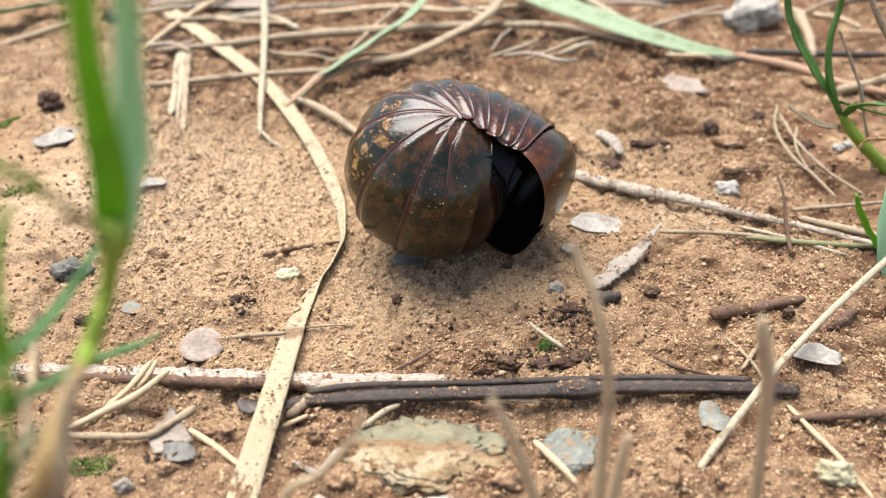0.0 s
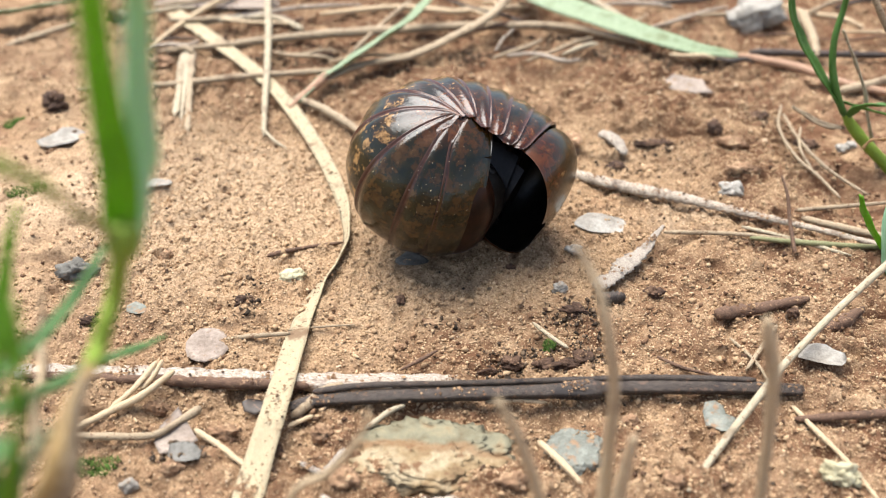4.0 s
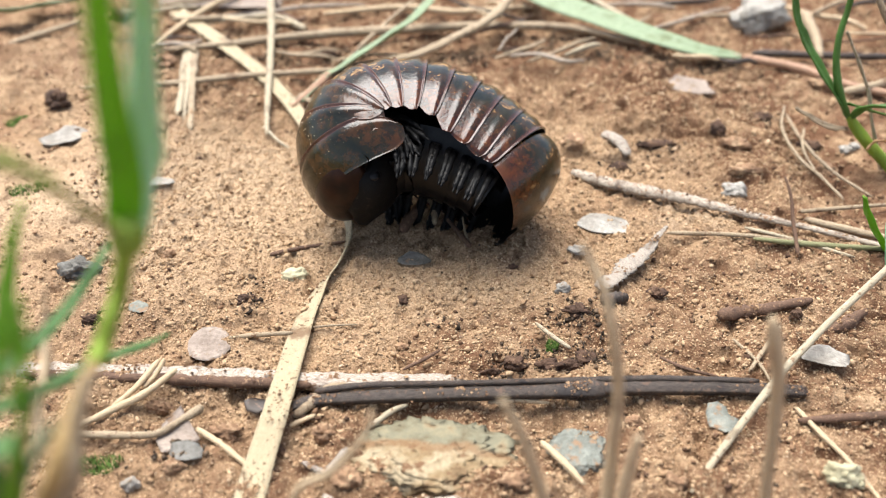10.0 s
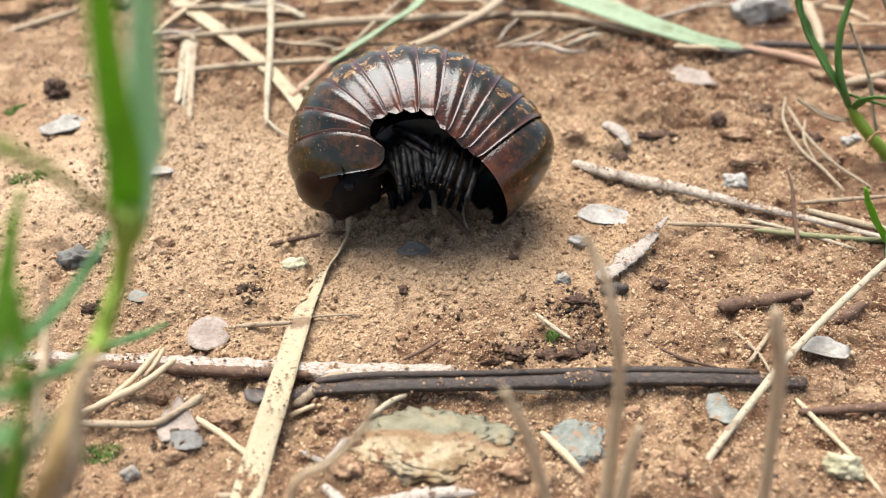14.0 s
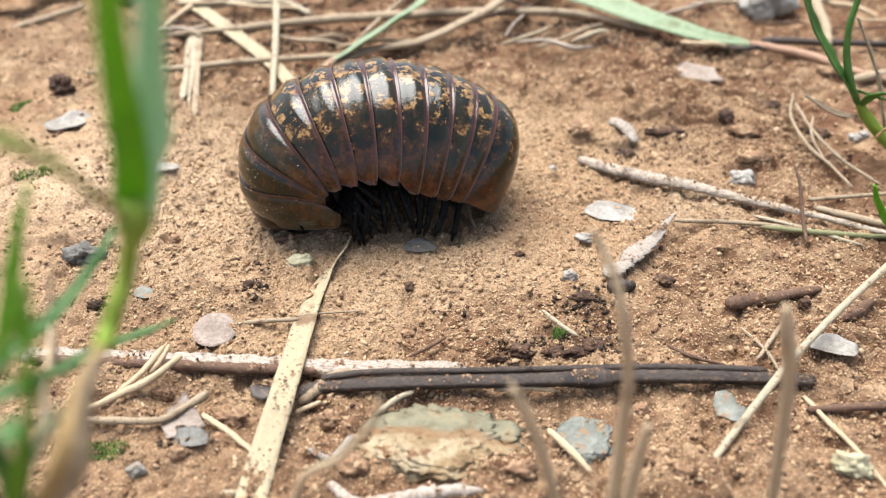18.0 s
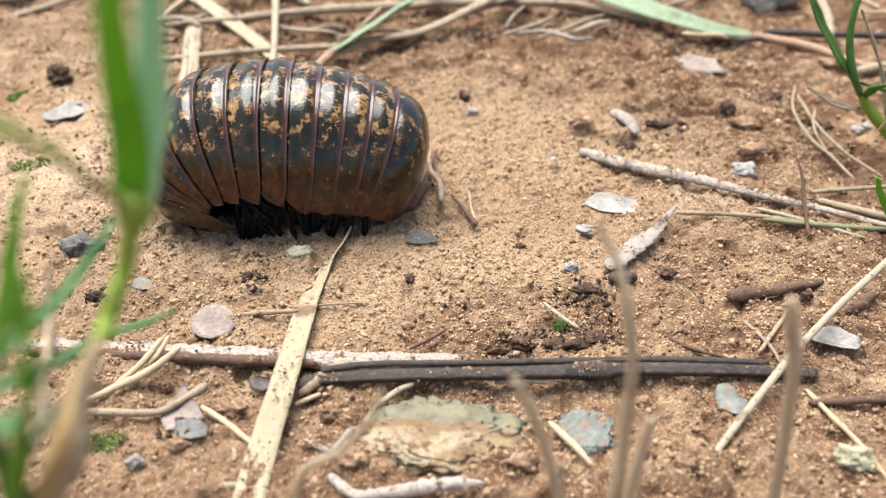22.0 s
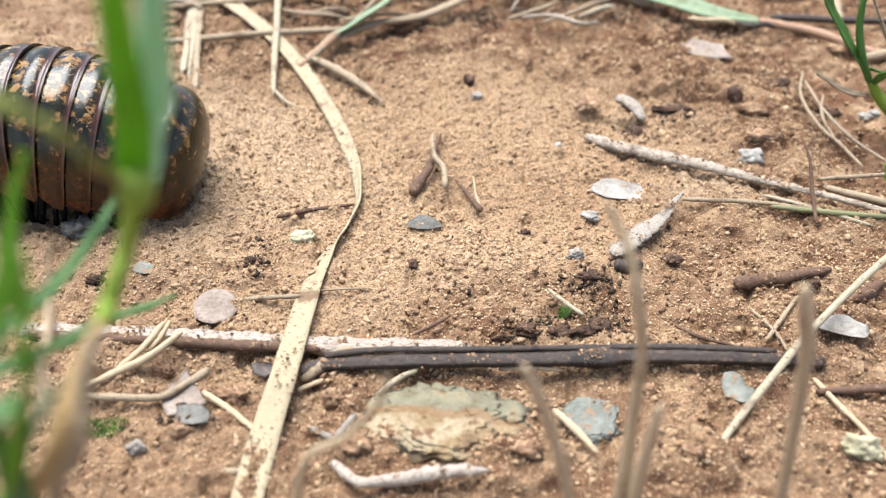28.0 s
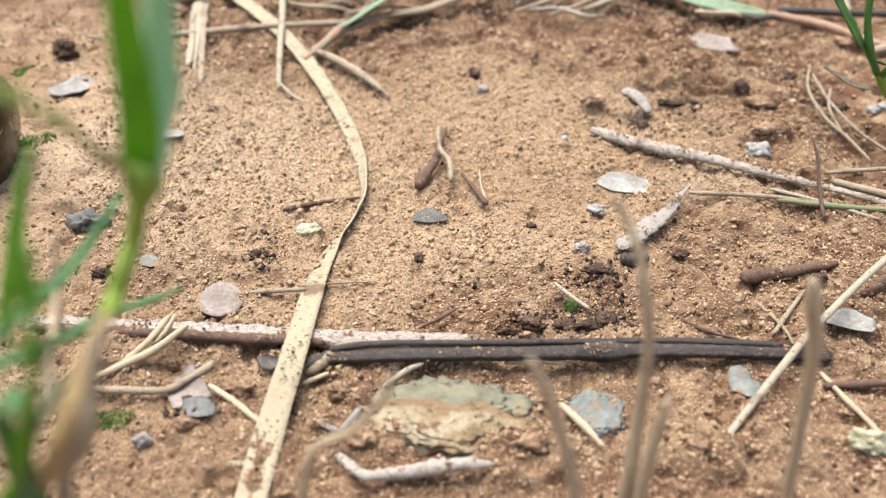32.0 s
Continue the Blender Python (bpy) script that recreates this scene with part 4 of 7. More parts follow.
stalk("thin_straw", [(46.7, 5.0, 0.8, 0.31), (54.0, 1.3, 0.9, 0.35), (61.3, -2.8, 0.9, 0.26)], PALE, "thin pale straw on soil", "straw", "")
stalk("thin_straw", [(56.5, 9.5, 0.8, 0.37), (64.1, 10.3, 1.0, 0.37), (75.6, 11.7, 1.2, 0.32)], STRAW, "thin dry straw on soil", "straw", "")
stalk("thin_straw", [(56.7, 7.1, 1.0, 0.54), (62.1, 4.5, 1.0, 0.62), (70.3, 0.7, 1.2, 0.52)], STRAW, "dry straw on soil", "straw", "")
stalk("upright_rootlet", [(53.1, -1.9, 0.5, 0.34), (53.2, 2.7, 3.0, 0.31), (53.1, 6.1, 6.0, 0.26), (52.5, 8.7, 8.0, 0.18)], BROWN, "thin brown rootlet standing in the soil", "rootlet", "")
stalk("leaning_straw", [(27.2, -46.6, 0.8, 0.38), (31.5, -41.4, 1.4, 0.46), (38.6, -33.6, 3.2, 0.52), (42.3, -29.7, 4.2, 0.50), (50.0, -22.6, 6.0, 0.48), (59.1, -15.6, 9.0, 0.53), (66.4, -10.6, 12.0, 0.54)], PALE, "pale dry stem leaning over the dark stick", "straw", "", sides=8, rough=0.05, n=40)
stalk("fine_straw", [(38.5, -20.7, 0.5, 0.23), (40.6, -25.5, 0.7, 0.22), (41.2, -28.9, 0.7, 0.18)], STRAW, "fine straw bit on sand", "straw", "loose straw bits")
stalk("fine_straw", [(39.0, -26.9, 0.5, 0.30), (43.3, -21.3, 0.8, 0.34), (45.4, -18.6, 1.0, 0.23)], STRAW, "fine straw bit on sand", "straw", "loose straw bits")
stalk("fine_straw", [(27.9, -24.3, 0.5, 0.23), (30.7, -26.6, 0.7, 0.26), (34.8, -28.0, 0.6, 0.18)], BROWN, "fine dark straw bit on sand", "straw", "loose straw bits")
stalk("fine_straw", [(-6.2, -26.9, 0.5, 0.18), (-3.6, -25.3, 0.8, 0.30), (-1.4, -23.6, 0.9, 0.19)], BROWN, "fine brown straw bit on sand", "straw", "loose straw bits")
stalk("fine_straw", [(11.8, -17.6, 0.6, 0.24), (13.9, -20.8, 1.0, 0.31), (16.2, -22.9, 0.7, 0.26)], PALE, "fine pale grass bit on sand", "straw", "loose straw bits")
stalk("fine_straw", [(-30.1, -20.9, 0.5, 0.38), (-26.4, -20.6, 0.8, 0.35), (-21.5, -20.0, 0.7, 0.31)], STRAW, "fine straw beside the round leaf", "straw", "loose straw bits")
stalk("fine_straw", [(-27.4, -2.2, 0.5, 0.39), (-22.9, -0.6, 0.6, 0.35), (-16.1, 1.1, 0.6, 0.26)], BROWN, "thin dark straw on sand", "straw", "loose straw bits")
stalk("fine_straw", [(-22.0, -19.2, 0.5, 0.16), (-17.4, -18.5, 0.6, 0.16), (-12.8, -18.0, 0.5, 0.12)], STRAW, "hair-thin straw on sand", "straw", "loose straw bits")
stalk("fine_straw", [(10.9, -39.0, 0.6, 0.41), (13.3, -42.5, 0.9, 0.46), (15.3, -45.5, 0.8, 0.29)], TAN, "straw bit beside the blue stone", "straw", "loose straw bits")
stalk("fine_straw", [(4.7, -32.7, 0.6, 0.28), (8.2, -32.6, 0.9, 0.32), (12.5, -32.7, 0.6, 0.25)], STRAW, "straw bit under the stick", "straw", "loose straw bits")
stalk("fine_straw", [(-9.9, -37.1, 0.7, 0.34), (-7.2, -34.6, 1.0, 0.38), (-5.3, -33.4, 0.9, 0.28)], PALE, "pale straw bit beside the buff stone", "straw", "loose straw bits")
stalk("fine_straw", [(43.1, -33.3, 0.6, 0.32), (44.7, -37.9, 0.9, 0.34), (46.7, -42.2, 0.8, 0.30), (48.4, -48.2, 0.8, 0.25)], TAN, "brown straw on soil", "straw", "loose straw bits")
stalk("fine_straw", [(-47.2, -38.3, 0.8, 0.41), (-40.8, -38.9, 1.3, 0.47), (-35.4, -38.8, 1.4, 0.44), (-32.5, -36.7, 1.6, 0.48), (-30.6, -34.4, 1.4, 0.70)], STRAW, "curved straw with a thick end beside leaf fragment", "straw", "loose straw bits")
stalk("fine_straw", [(-30.7, -37.4, 0.8, 0.41), (-27.1, -40.0, 0.8, 0.40), (-23.2, -43.3, 0.7, 0.33)], TAN, "brown straw on soil", "straw", "loose straw bits")
stalk("withered_twig", [(-45.5, -37.4, 0.8, 0.41), (-41.2, -34.9, 1.6, 0.49), (-38.0, -33.3, 2.4, 0.52), (-34.5, -29.9, 3.4, 0.36)], TAN, "withered forked stem on soil", "stem", "")
stalk("withered_twig", [(-41.7, -34.7, 1.4, 0.42), (-39.0, -32.0, 2.6, 0.42), (-37.1, -28.5, 3.6, 0.36)], TAN, "withered forked stem on soil", "stem", "")
stalk("withered_twig", [(-38.5, -31.9, 2.0, 0.32), (-37.2, -30.3, 2.8, 0.32), (-36.4, -28.3, 3.6, 0.29)], TAN, "withered forked stem on soil", "stem", "")
crusted = stalk("bleached_twig", [(-14.2, -47.1, 0.6, 0.50), (-11.4, -49.9, 0.9, 0.61), (-8.3, -49.9, 1.1, 0.73), (-4.1, -49.2, 1.3, 0.86), (-0.4, -48.6, 1.3, 0.80), (3.0, -48.3, 1.0, 0.37)], WHITEWOOD, "bleached splintered twig below the buff stone", "twig", "", sides=8, rough=0.25)
crust(crusted, [(-14.2, -47.1, 0.6, 0.50), (-11.4, -49.9, 0.9, 0.61), (-8.3, -49.9, 1.1, 0.73), (-4.1, -49.2, 1.3, 0.86), (-0.4, -48.6, 1.3, 0.80), (3.0, -48.3, 1.0, 0.37)], 40)
crusted = stalk("bleached_twig", [(-17.2, -42.5, 0.8, 0.32), (-14.5, -43.7, 0.8, 0.39), (-12.2, -40.7, 1.2, 0.39)], WOOD, "thin grey twig on the soil", "twig", "", sides=7)
crust(crusted, [(-17.2, -42.5, 0.8, 0.32), (-14.5, -43.7, 0.8, 0.39), (-12.2, -40.7, 1.2, 0.39)], 40)
stalk("fine_straw", [(-29.5, -50.0, 0.6, 0.43), (-26.3, -48.9, 0.8, 0.43), (-22.6, -48.8, 0.7, 0.31)], PALE, "pale straw on soil", "straw", "loose straw bits")
stalk("hooked_root", [(-7.6, 4.3, 0.4, 0.87), (-6.5, 6.9, 0.9, 0.88), (-5.1, 9.8, 1.3, 0.67), (-4.5, 14.0, 1.4, 0.41), (-3.3, 20.2, 1.5, 0.24)], BROWN, "short dark root bit on sand", "rootlet", "", sides=8, rough=0.2)
stalk("hooked_straw", [(-4.7, 20.3, 1.4, 0.33), (-4.3, 13.3, 1.8, 0.41), (-2.7, 9.9, 1.6, 0.49), (-2.4, 5.5, 0.9, 0.53)], STRAW, "bent straw bit beside a root", "straw", "")
stalk("fine_straw", [(-0.9, 8.4, 0.5, 0.22), (1.3, 3.5, 0.8, 0.39), (3.1, -0.1, 0.6, 0.48)], BROWN, "frayed brown straw tuft on the sand", "straw", "loose straw bits")
stalk("fine_straw", [(2.0, 8.0, 1.4, 0.13), (2.3, 4.0, 1.0, 0.17), (3.0, 0.5, 0.6, 0.26)], TAN, "frayed straw tuft on the sand", "straw", "loose straw bits")
stalk("far_twig", [(28.4, 34.4, 1.0, 1.32), (30.3, 31.0, 1.6, 1.29), (31.7, 26.7, 1.0, 0.78)], WOOD, "curved grey bark bit on soil", "bark", "", sides=8, rough=0.2, flat=0.5)
stalk("far_straw", [(-29.3, 48.2, 0.8, 0.54), (-23.9, 43.8, 1.0, 0.85), (-18.0, 37.3, 0.9, 0.72), (-13.5, 31.4, 0.6, 0.30)], STRAW, "short pale straw bit on sand", "straw", "")
stalk("fine_straw", [(42.7, -35.6, 0.7, 0.42), (48.3, -35.4, 1.0, 0.56), (56.8, -34.8, 1.2, 0.56)], BROWN, "dark twig bedded in soil", "twig", "")
lump("pebble", 73.4, 31.6, 1.13, 0.86, 0.80, 0, WHITESTONE, "tiny white pebble beside a shoot", "pebble", seed=61)

# litter along the far side
straw_stub_ob = stalk("straw_stub", [(-51.8, 41.1, 0.8, 0.60), (-53.7, 53.3, 1.2, 0.73), (-55.2, 62.8, 1.6, 0.85), (-56.2, 70.0, 1.6, 0.68)], PALE, "split frayed straw stub lying on soil", "straw", "", sides=8, rough=0.3, flat=0.5)
crust(straw_stub_ob, [(-51.8, 41.1, 0.8, 0.60), (-53.7, 53.3, 1.2, 0.73), (-55.2, 62.8, 1.6, 0.85), (-56.2, 70.0, 1.6, 0.68)], 20)
stalk("strip", [(-48.1, 35.3, 0.8, 0.50), (-50.2, 45.9, 1.3, 0.75), (-52.8, 59.5, 1.9, 0.93), (-54.2, 68.0, 2.0, 0.77)], STRAW, "", "straw", "", sides=7, rough=0.3, flat=0.4, under=straw_stub_ob)
stalk("strip", [(-49.9, 37.4, 0.8, 0.34), (-51.5, 47.6, 1.6, 0.44), (-54.8, 65.6, 2.2, 0.57), (-56.6, 67.2, 2.6, 0.38)], PALE, "", "straw", "", sides=7, rough=0.3, flat=0.4, under=straw_stub_ob)
stalk("strip", [(-58.0, 67.0, 2.2, 0.43), (-55.8, 67.4, 2.8, 0.67), (-53.4, 66.0, 2.4, 0.48)], STRAW, "", "straw", "", sides=7, rough=0.3, under=straw_stub_ob)
stalk("far_straw", [(-33.6, 33.6, 0.8, 0.42), (-35.3, 45.7, 1.4, 0.61), (-38.0, 67.4, 2.0, 0.77), (-42.1, 94.4, 2.5, 0.91), (-46.4, 119.9, 3.0, 0.99)], PALE, "pale thin straw lying on the soil", "straw", "")
stalk("far_straw", [(-34.7, 36.8, 0.8, 0.34), (-31.2, 31.6, 0.8, 0.29), (-28.9, 29.5, 0.6, 0.20)], PALE, "thin bent straw end on soil", "straw", "")
stalk("far_straw", [(-73.8, 51.9, 0.9, 0.45), (-55.0, 53.7, 1.2, 0.68), (-40.8, 57.1, 1.3, 0.65), (-26.0, 59.0, 1.4, 0.60), (-16.9, 61.5, 1.2, 0.42)], STRAW, "long dry straw across the soil", "straw", "")
stalk("far_straw", [(-62.5, 69.6, 1.0, 0.49), (-47.0, 71.7, 1.6, 0.78), (-30.4, 76.0, 1.8, 1.00), (-10.6, 79.1, 1.8, 1.01), (9.7, 81.7, 1.6, 0.92), (27.5, 81.2, 1.4, 0.81), (41.5, 73.5, 1.2, 0.59)], STRAW, "long dry straw across the soil", "straw", "")
stalk("far_straw", [(-58.3, 83.8, 1.4, 0.72), (-40.7, 86.1, 1.8, 0.78), (-32.0, 79.1, 1.8, 0.71)], PALE, "bent pale straw in the litter", "straw", "")
stalk("far_straw", [(-31.3, 46.8, 0.8, 0.35), (-19.2, 61.1, 1.4, 0.94), (-7.6, 64.8, 2.2, 1.14), (1.9, 72.2, 3.5, 1.17), (9.5, 79.0, 5.0, 1.30), (15.8, 92.5, 6.0, 1.26)], STRAW, "broad dry straw rising from the litter", "straw", "", sides=7, flat=0.6)
stalk("far_straw", [(-28.7, 48.0, 0.8, 0.35), (-22.0, 41.9, 1.0, 0.60), (-16.7, 36.8, 0.8, 0.42)], STRAW, "short straw behind the animal", "straw", "")
stalk("far_straw", [(-64.8, 69.2, 1.2, 0.49), (-58.6, 85.6, 2.0, 0.67), (-49.8, 101.6, 2.5, 0.71)], TAN, "brown straw in the litter", "straw", "")
stalk("far_straw", [(31.1, 102.9, 2.0, 0.88), (42.8, 81.7, 1.6, 0.82), (54.3, 70.2, 1.4, 0.68), (63.0, 66.4, 1.2, 0.48)], PALE, "pale straw under a green blade", "straw", "")
stalk("far_straw", [(-29.3, 88.7, 1.4, 0.63), (-11.2, 92.5, 1.6, 0.74), (2.1, 89.8, 1.6, 0.74), (19.4, 93.2, 1.6, 0.69)], TAN, "brown straw in the litter", "straw", "")
stalk("far_straw", [(-21.9, 64.0, 1.0, 0.38), (-16.8, 77.1, 1.6, 0.50), (-8.6, 95.7, 2.0, 0.54)], STRAW, "thin straw in the litter", "straw", "")
stalk("far_straw", [(62.0, 66.9, 1.2, 0.87), (72.2, 61.0, 1.4, 0.94), (81.0, 52.8, 1.4, 0.81), (90.3, 48.0, 1.4, 0.71)], RED, "reddish dry stalk along the litter", "straw", "")
stalk("far_straw", [(64.8, 68.6, 1.2, 0.87), (76.7, 67.8, 1.2, 0.77), (94.2, 66.9, 1.2, 0.77)], BARK, "dark thin stalk in the litter", "twig", "")
stalk("far_straw", [(81.8, 88.8, 2.0, 1.36), (80.8, 77.1, 1.6, 1.10), (78.6, 66.4, 1.2, 0.86)], STRAW, "dry leaf sheath in the litter", "straw", "")
stalk("far_straw", [(78.2, 51.2, 1.0, 0.90), (83.7, 51.7, 2.0, 0.90), (92.5, 54.6, 3.0, 0.91)], STRAW, "dry straw in the litter", "straw", "")
stalk("fine_straw", [(64.8, 45.3, 1.0, 0.26), (61.6, 36.0, 1.2, 0.29), (61.5, 25.9, 1.2, 0.32), (63.5, 19.8, 1.0, 0.31), (65.1, 13.1, 0.8, 0.26)], STRAW, "curled fine straw on reddish soil", "straw", "loose straw bits")
stalk("fine_straw", [(63.6, 40.7, 1.6, 0.26), (63.7, 30.2, 1.6, 0.33), (65.9, 21.3, 1.2, 0.31), (69.9, 13.6, 1.0, 0.26)], STRAW, "curled fine straw on reddish soil", "straw", "loose straw bits")
stalk("fine_straw", [(65.0, 34.6, 2.0, 0.25), (62.9, 28.2, 1.6, 0.24), (63.0, 21.3, 1.2, 0.23)], STRAW, "curled fine straw on reddish soil", "straw", "loose straw bits")
stalk("fine_straw", [(-96.2, 71.9, 1.0, 0.69), (-90.6, 76.9, 1.4, 0.70), (-84.0, 83.8, 1.4, 0.62)], STRAW, "dry straw in the litter", "straw", "loose straw bits")
stalk("fine_straw", [(-3.8, 69.8, 1.9, 0.21), (5.0, 75.5, 2.4, 0.31), (13.1, 81.4, 2.3, 0.32), (19.4, 89.2, 1.1, 0.20)], BROWN, "thin dark brown twig in the litter", "straw", "litter straws")
stalk("fine_straw", [(-42.3, 85.9, 1.7, 0.39), (-38.6, 86.7, 2.2, 0.55), (-34.8, 83.4, 2.1, 0.55), (-33.1, 88.0, 1.0, 0.33)], BROWN, "thin dark brown twig in the litter", "straw", "litter straws")
stalk("fine_straw", [(81.6, 76.2, 0.8, 0.19), (88.6, 74.6, 1.3, 0.27), (96.0, 76.6, 1.2, 0.27), (102.1, 79.2, 0.5, 0.17)], BROWN, "thin dark brown twig in the litter", "straw", "litter straws")
stalk("fine_straw", [(53.3, 87.0, 1.7, 0.31), (60.9, 86.6, 2.2, 0.45), (67.8, 86.8, 2.1, 0.45), (73.9, 90.5, 1.0, 0.27)], STRAW, "thin dry straw in the litter", "straw", "litter straws")
stalk("fine_straw", [(-3.9, 100.5, 1.8, 0.26), (6.1, 90.4, 2.3, 0.36), (14.4, 85.2, 2.2, 0.35), (20.2, 81.1, 1.1, 0.21)], BARK, "thin blackish twig in the litter", "straw", "litter straws")
stalk("fine_straw", [(22.7, 95.0, 2.1, 0.29), (26.1, 93.1, 2.6, 0.41), (29.7, 97.5, 2.5, 0.42), (32.3, 99.0, 1.3, 0.25)], PALE, "thin bleached straw in the litter", "straw", "litter straws")
stalk("fine_straw", [(-39.3, 69.9, 1.0, 0.31), (-32.6, 66.4, 1.5, 0.43), (-27.3, 66.2, 1.4, 0.43), (-23.5, 66.2, 0.6, 0.26)], STRAW, "thin dry straw in the litter", "straw", "litter straws")
stalk("fine_straw", [(-25.2, 99.1, 1.8, 0.23), (-18.9, 101.5, 2.3, 0.33), (-13.3, 101.1, 2.2, 0.33), (-9.4, 104.8, 1.1, 0.20)], STRAW, "thin dry straw in the litter", "straw", "litter straws")
stalk("fine_straw", [(10.4, 68.3, 1.7, 0.20), (12.3, 73.3, 2.2, 0.29), (14.0, 76.7, 2.1, 0.30), (15.5, 82.0, 1.0, 0.18)], GREYSTRAW, "thin grey straw in the litter", "straw", "litter straws")
stalk("fine_straw", [(-46.6, 85.6, 2.2, 0.33), (-36.1, 89.0, 2.7, 0.48), (-26.6, 91.0, 2.6, 0.48), (-20.0, 94.7, 1.3, 0.29)], GREYSTRAW, "thin grey straw in the litter", "straw", "litter straws")
stalk("fine_straw", [(87.2, 77.6, 1.9, 0.24), (94.0, 76.4, 2.4, 0.34), (100.4, 76.2, 2.3, 0.34), (106.0, 77.6, 1.1, 0.21)], TAN, "thin brown straw in the litter", "straw", "litter straws")
stalk("fine_straw", [(-69.3, 97.3, 1.3, 0.19), (-60.9, 96.3, 1.8, 0.27), (-54.5, 99.3, 1.7, 0.28), (-49.8, 100.5, 0.8, 0.17)], STRAW, "thin dry straw in the litter", "straw", "litter straws")
stalk("fine_straw", [(24.2, 65.7, 1.9, 0.38), (27.5, 67.5, 2.4, 0.55), (30.5, 69.9, 2.3, 0.55), (32.9, 72.7, 1.2, 0.34)], PALE, "thin bleached straw in the litter", "straw", "litter straws")
stalk("fine_straw", [(47.2, 66.6, 1.6, 0.37), (50.6, 64.7, 2.1, 0.53), (54.1, 65.1, 2.0, 0.53), (56.8, 65.4, 1.0, 0.32)], TAN, "thin brown straw in the litter", "straw", "litter straws")
stalk("fine_straw", [(-64.5, 71.1, 1.4, 0.39), (-60.0, 71.0, 1.9, 0.55), (-56.2, 70.8, 1.8, 0.55), (-54.6, 75.2, 0.9, 0.34)], GREYSTRAW, "thin grey straw in the litter", "straw", "litter straws")
stalk("fine_straw", [(90.7, 91.8, 1.6, 0.41), (98.2, 95.2, 2.1, 0.59), (104.3, 96.0, 2.0, 0.59), (111.5, 102.9, 1.0, 0.36)], BARK, "thin blackish twig in the litter", "straw", "litter straws")
stalk("fine_straw", [(-42.4, 97.8, 1.5, 0.26), (-37.1, 96.3, 2.0, 0.38), (-33.4, 101.9, 1.9, 0.38), (-30.5, 103.8, 0.9, 0.23)], STRAW, "thin dry straw in the litter", "straw", "litter straws")
stalk("fine_straw", [(-52.5, 85.7, 1.6, 0.36), (-47.1, 86.5, 2.1, 0.51), (-42.5, 87.7, 2.0, 0.51), (-39.3, 88.7, 0.9, 0.31)], BARK, "thin blackish twig in the litter", "straw", "litter straws")
stalk("fine_straw", [(-73.9, 74.6, 0.8, 0.19), (-65.4, 74.7, 1.3, 0.27), (-58.4, 76.1, 1.2, 0.28), (-53.4, 76.7, 0.5, 0.17)], BARK, "thin blackish twig in the litter", "straw", "litter straws")
stalk("fine_straw", [(-63.7, 84.4, 1.8, 0.41), (-57.6, 83.5, 2.3, 0.58), (-52.8, 84.4, 2.2, 0.58), (-50.3, 88.9, 1.1, 0.36)], STRAW, "thin dry straw in the litter", "straw", "litter straws")
stalk("fine_straw", [(79.5, 96.0, 0.7, 0.44), (85.3, 89.3, 1.2, 0.61), (91.3, 86.8, 1.1, 0.60), (95.1, 83.3, 0.4, 0.36)], TAN, "thin brown straw in the litter", "straw", "litter straws")
stalk("fine_straw", [(39.9, 83.5, 1.7, 0.20), (41.9, 82.3, 2.2, 0.28), (44.3, 84.6, 2.1, 0.29), (46.8, 89.8, 1.0, 0.18)], STRAW, "thin dry straw in the litter", "straw", "litter straws")
stalk("fine_straw", [(43.0, 79.3, 1.5, 0.31), (51.7, 83.3, 2.0, 0.45), (60.1, 89.1, 1.9, 0.46), (66.8, 94.3, 0.9, 0.28)], GREYSTRAW, "thin grey straw in the litter", "straw", "litter straws")
stalk("fine_straw", [(-69.3, 93.3, 1.6, 0.32), (-58.8, 95.2, 2.1, 0.45), (-50.7, 102.7, 2.0, 0.47), (-44.6, 107.7, 1.0, 0.29)], STRAW, "thin dry straw in the litter", "straw", "litter straws")
stalk("fine_straw", [(-79.3, 90.5, 1.4, 0.36), (-70.0, 88.4, 1.9, 0.50), (-63.2, 91.6, 1.8, 0.51), (-58.3, 93.6, 0.8, 0.31)], PALE, "thin bleached straw in the litter", "straw", "litter straws")
stalk("fine_straw", [(37.3, 95.9, 1.0, 0.39), (43.7, 95.1, 1.5, 0.55), (49.4, 94.6, 1.4, 0.55), (53.7, 94.9, 0.6, 0.33)], GREYSTRAW, "thin grey straw in the litter", "straw", "litter straws")
stalk("fine_straw", [(83.6, 88.1, 2.1, 0.36), (87.5, 90.6, 2.6, 0.52), (91.5, 93.8, 2.5, 0.53), (95.1, 97.5, 1.3, 0.32)], STRAW, "thin dry straw in the litter", "straw", "litter straws")
stalk("fine_straw", [(2.4, 94.3, 1.5, 0.29), (6.4, 89.3, 2.0, 0.40), (9.8, 86.9, 1.9, 0.40), (12.4, 88.3, 0.9, 0.24)], TAN, "thin brown straw in the litter", "straw", "litter straws")
stalk("fine_straw", [(64.4, 76.3, 1.8, 0.18), (69.0, 74.8, 2.3, 0.26), (73.9, 75.9, 2.2, 0.26), (78.0, 77.6, 1.1, 0.16)], BROWN, "thin dark brown twig in the litter", "straw", "litter straws")
stalk("fine_straw", [(63.4, 98.0, 1.9, 0.24), (67.5, 99.8, 2.4, 0.34), (70.7, 99.6, 2.3, 0.34), (74.7, 105.2, 1.1, 0.21)], TAN, "thin brown straw in the litter", "straw", "litter straws")
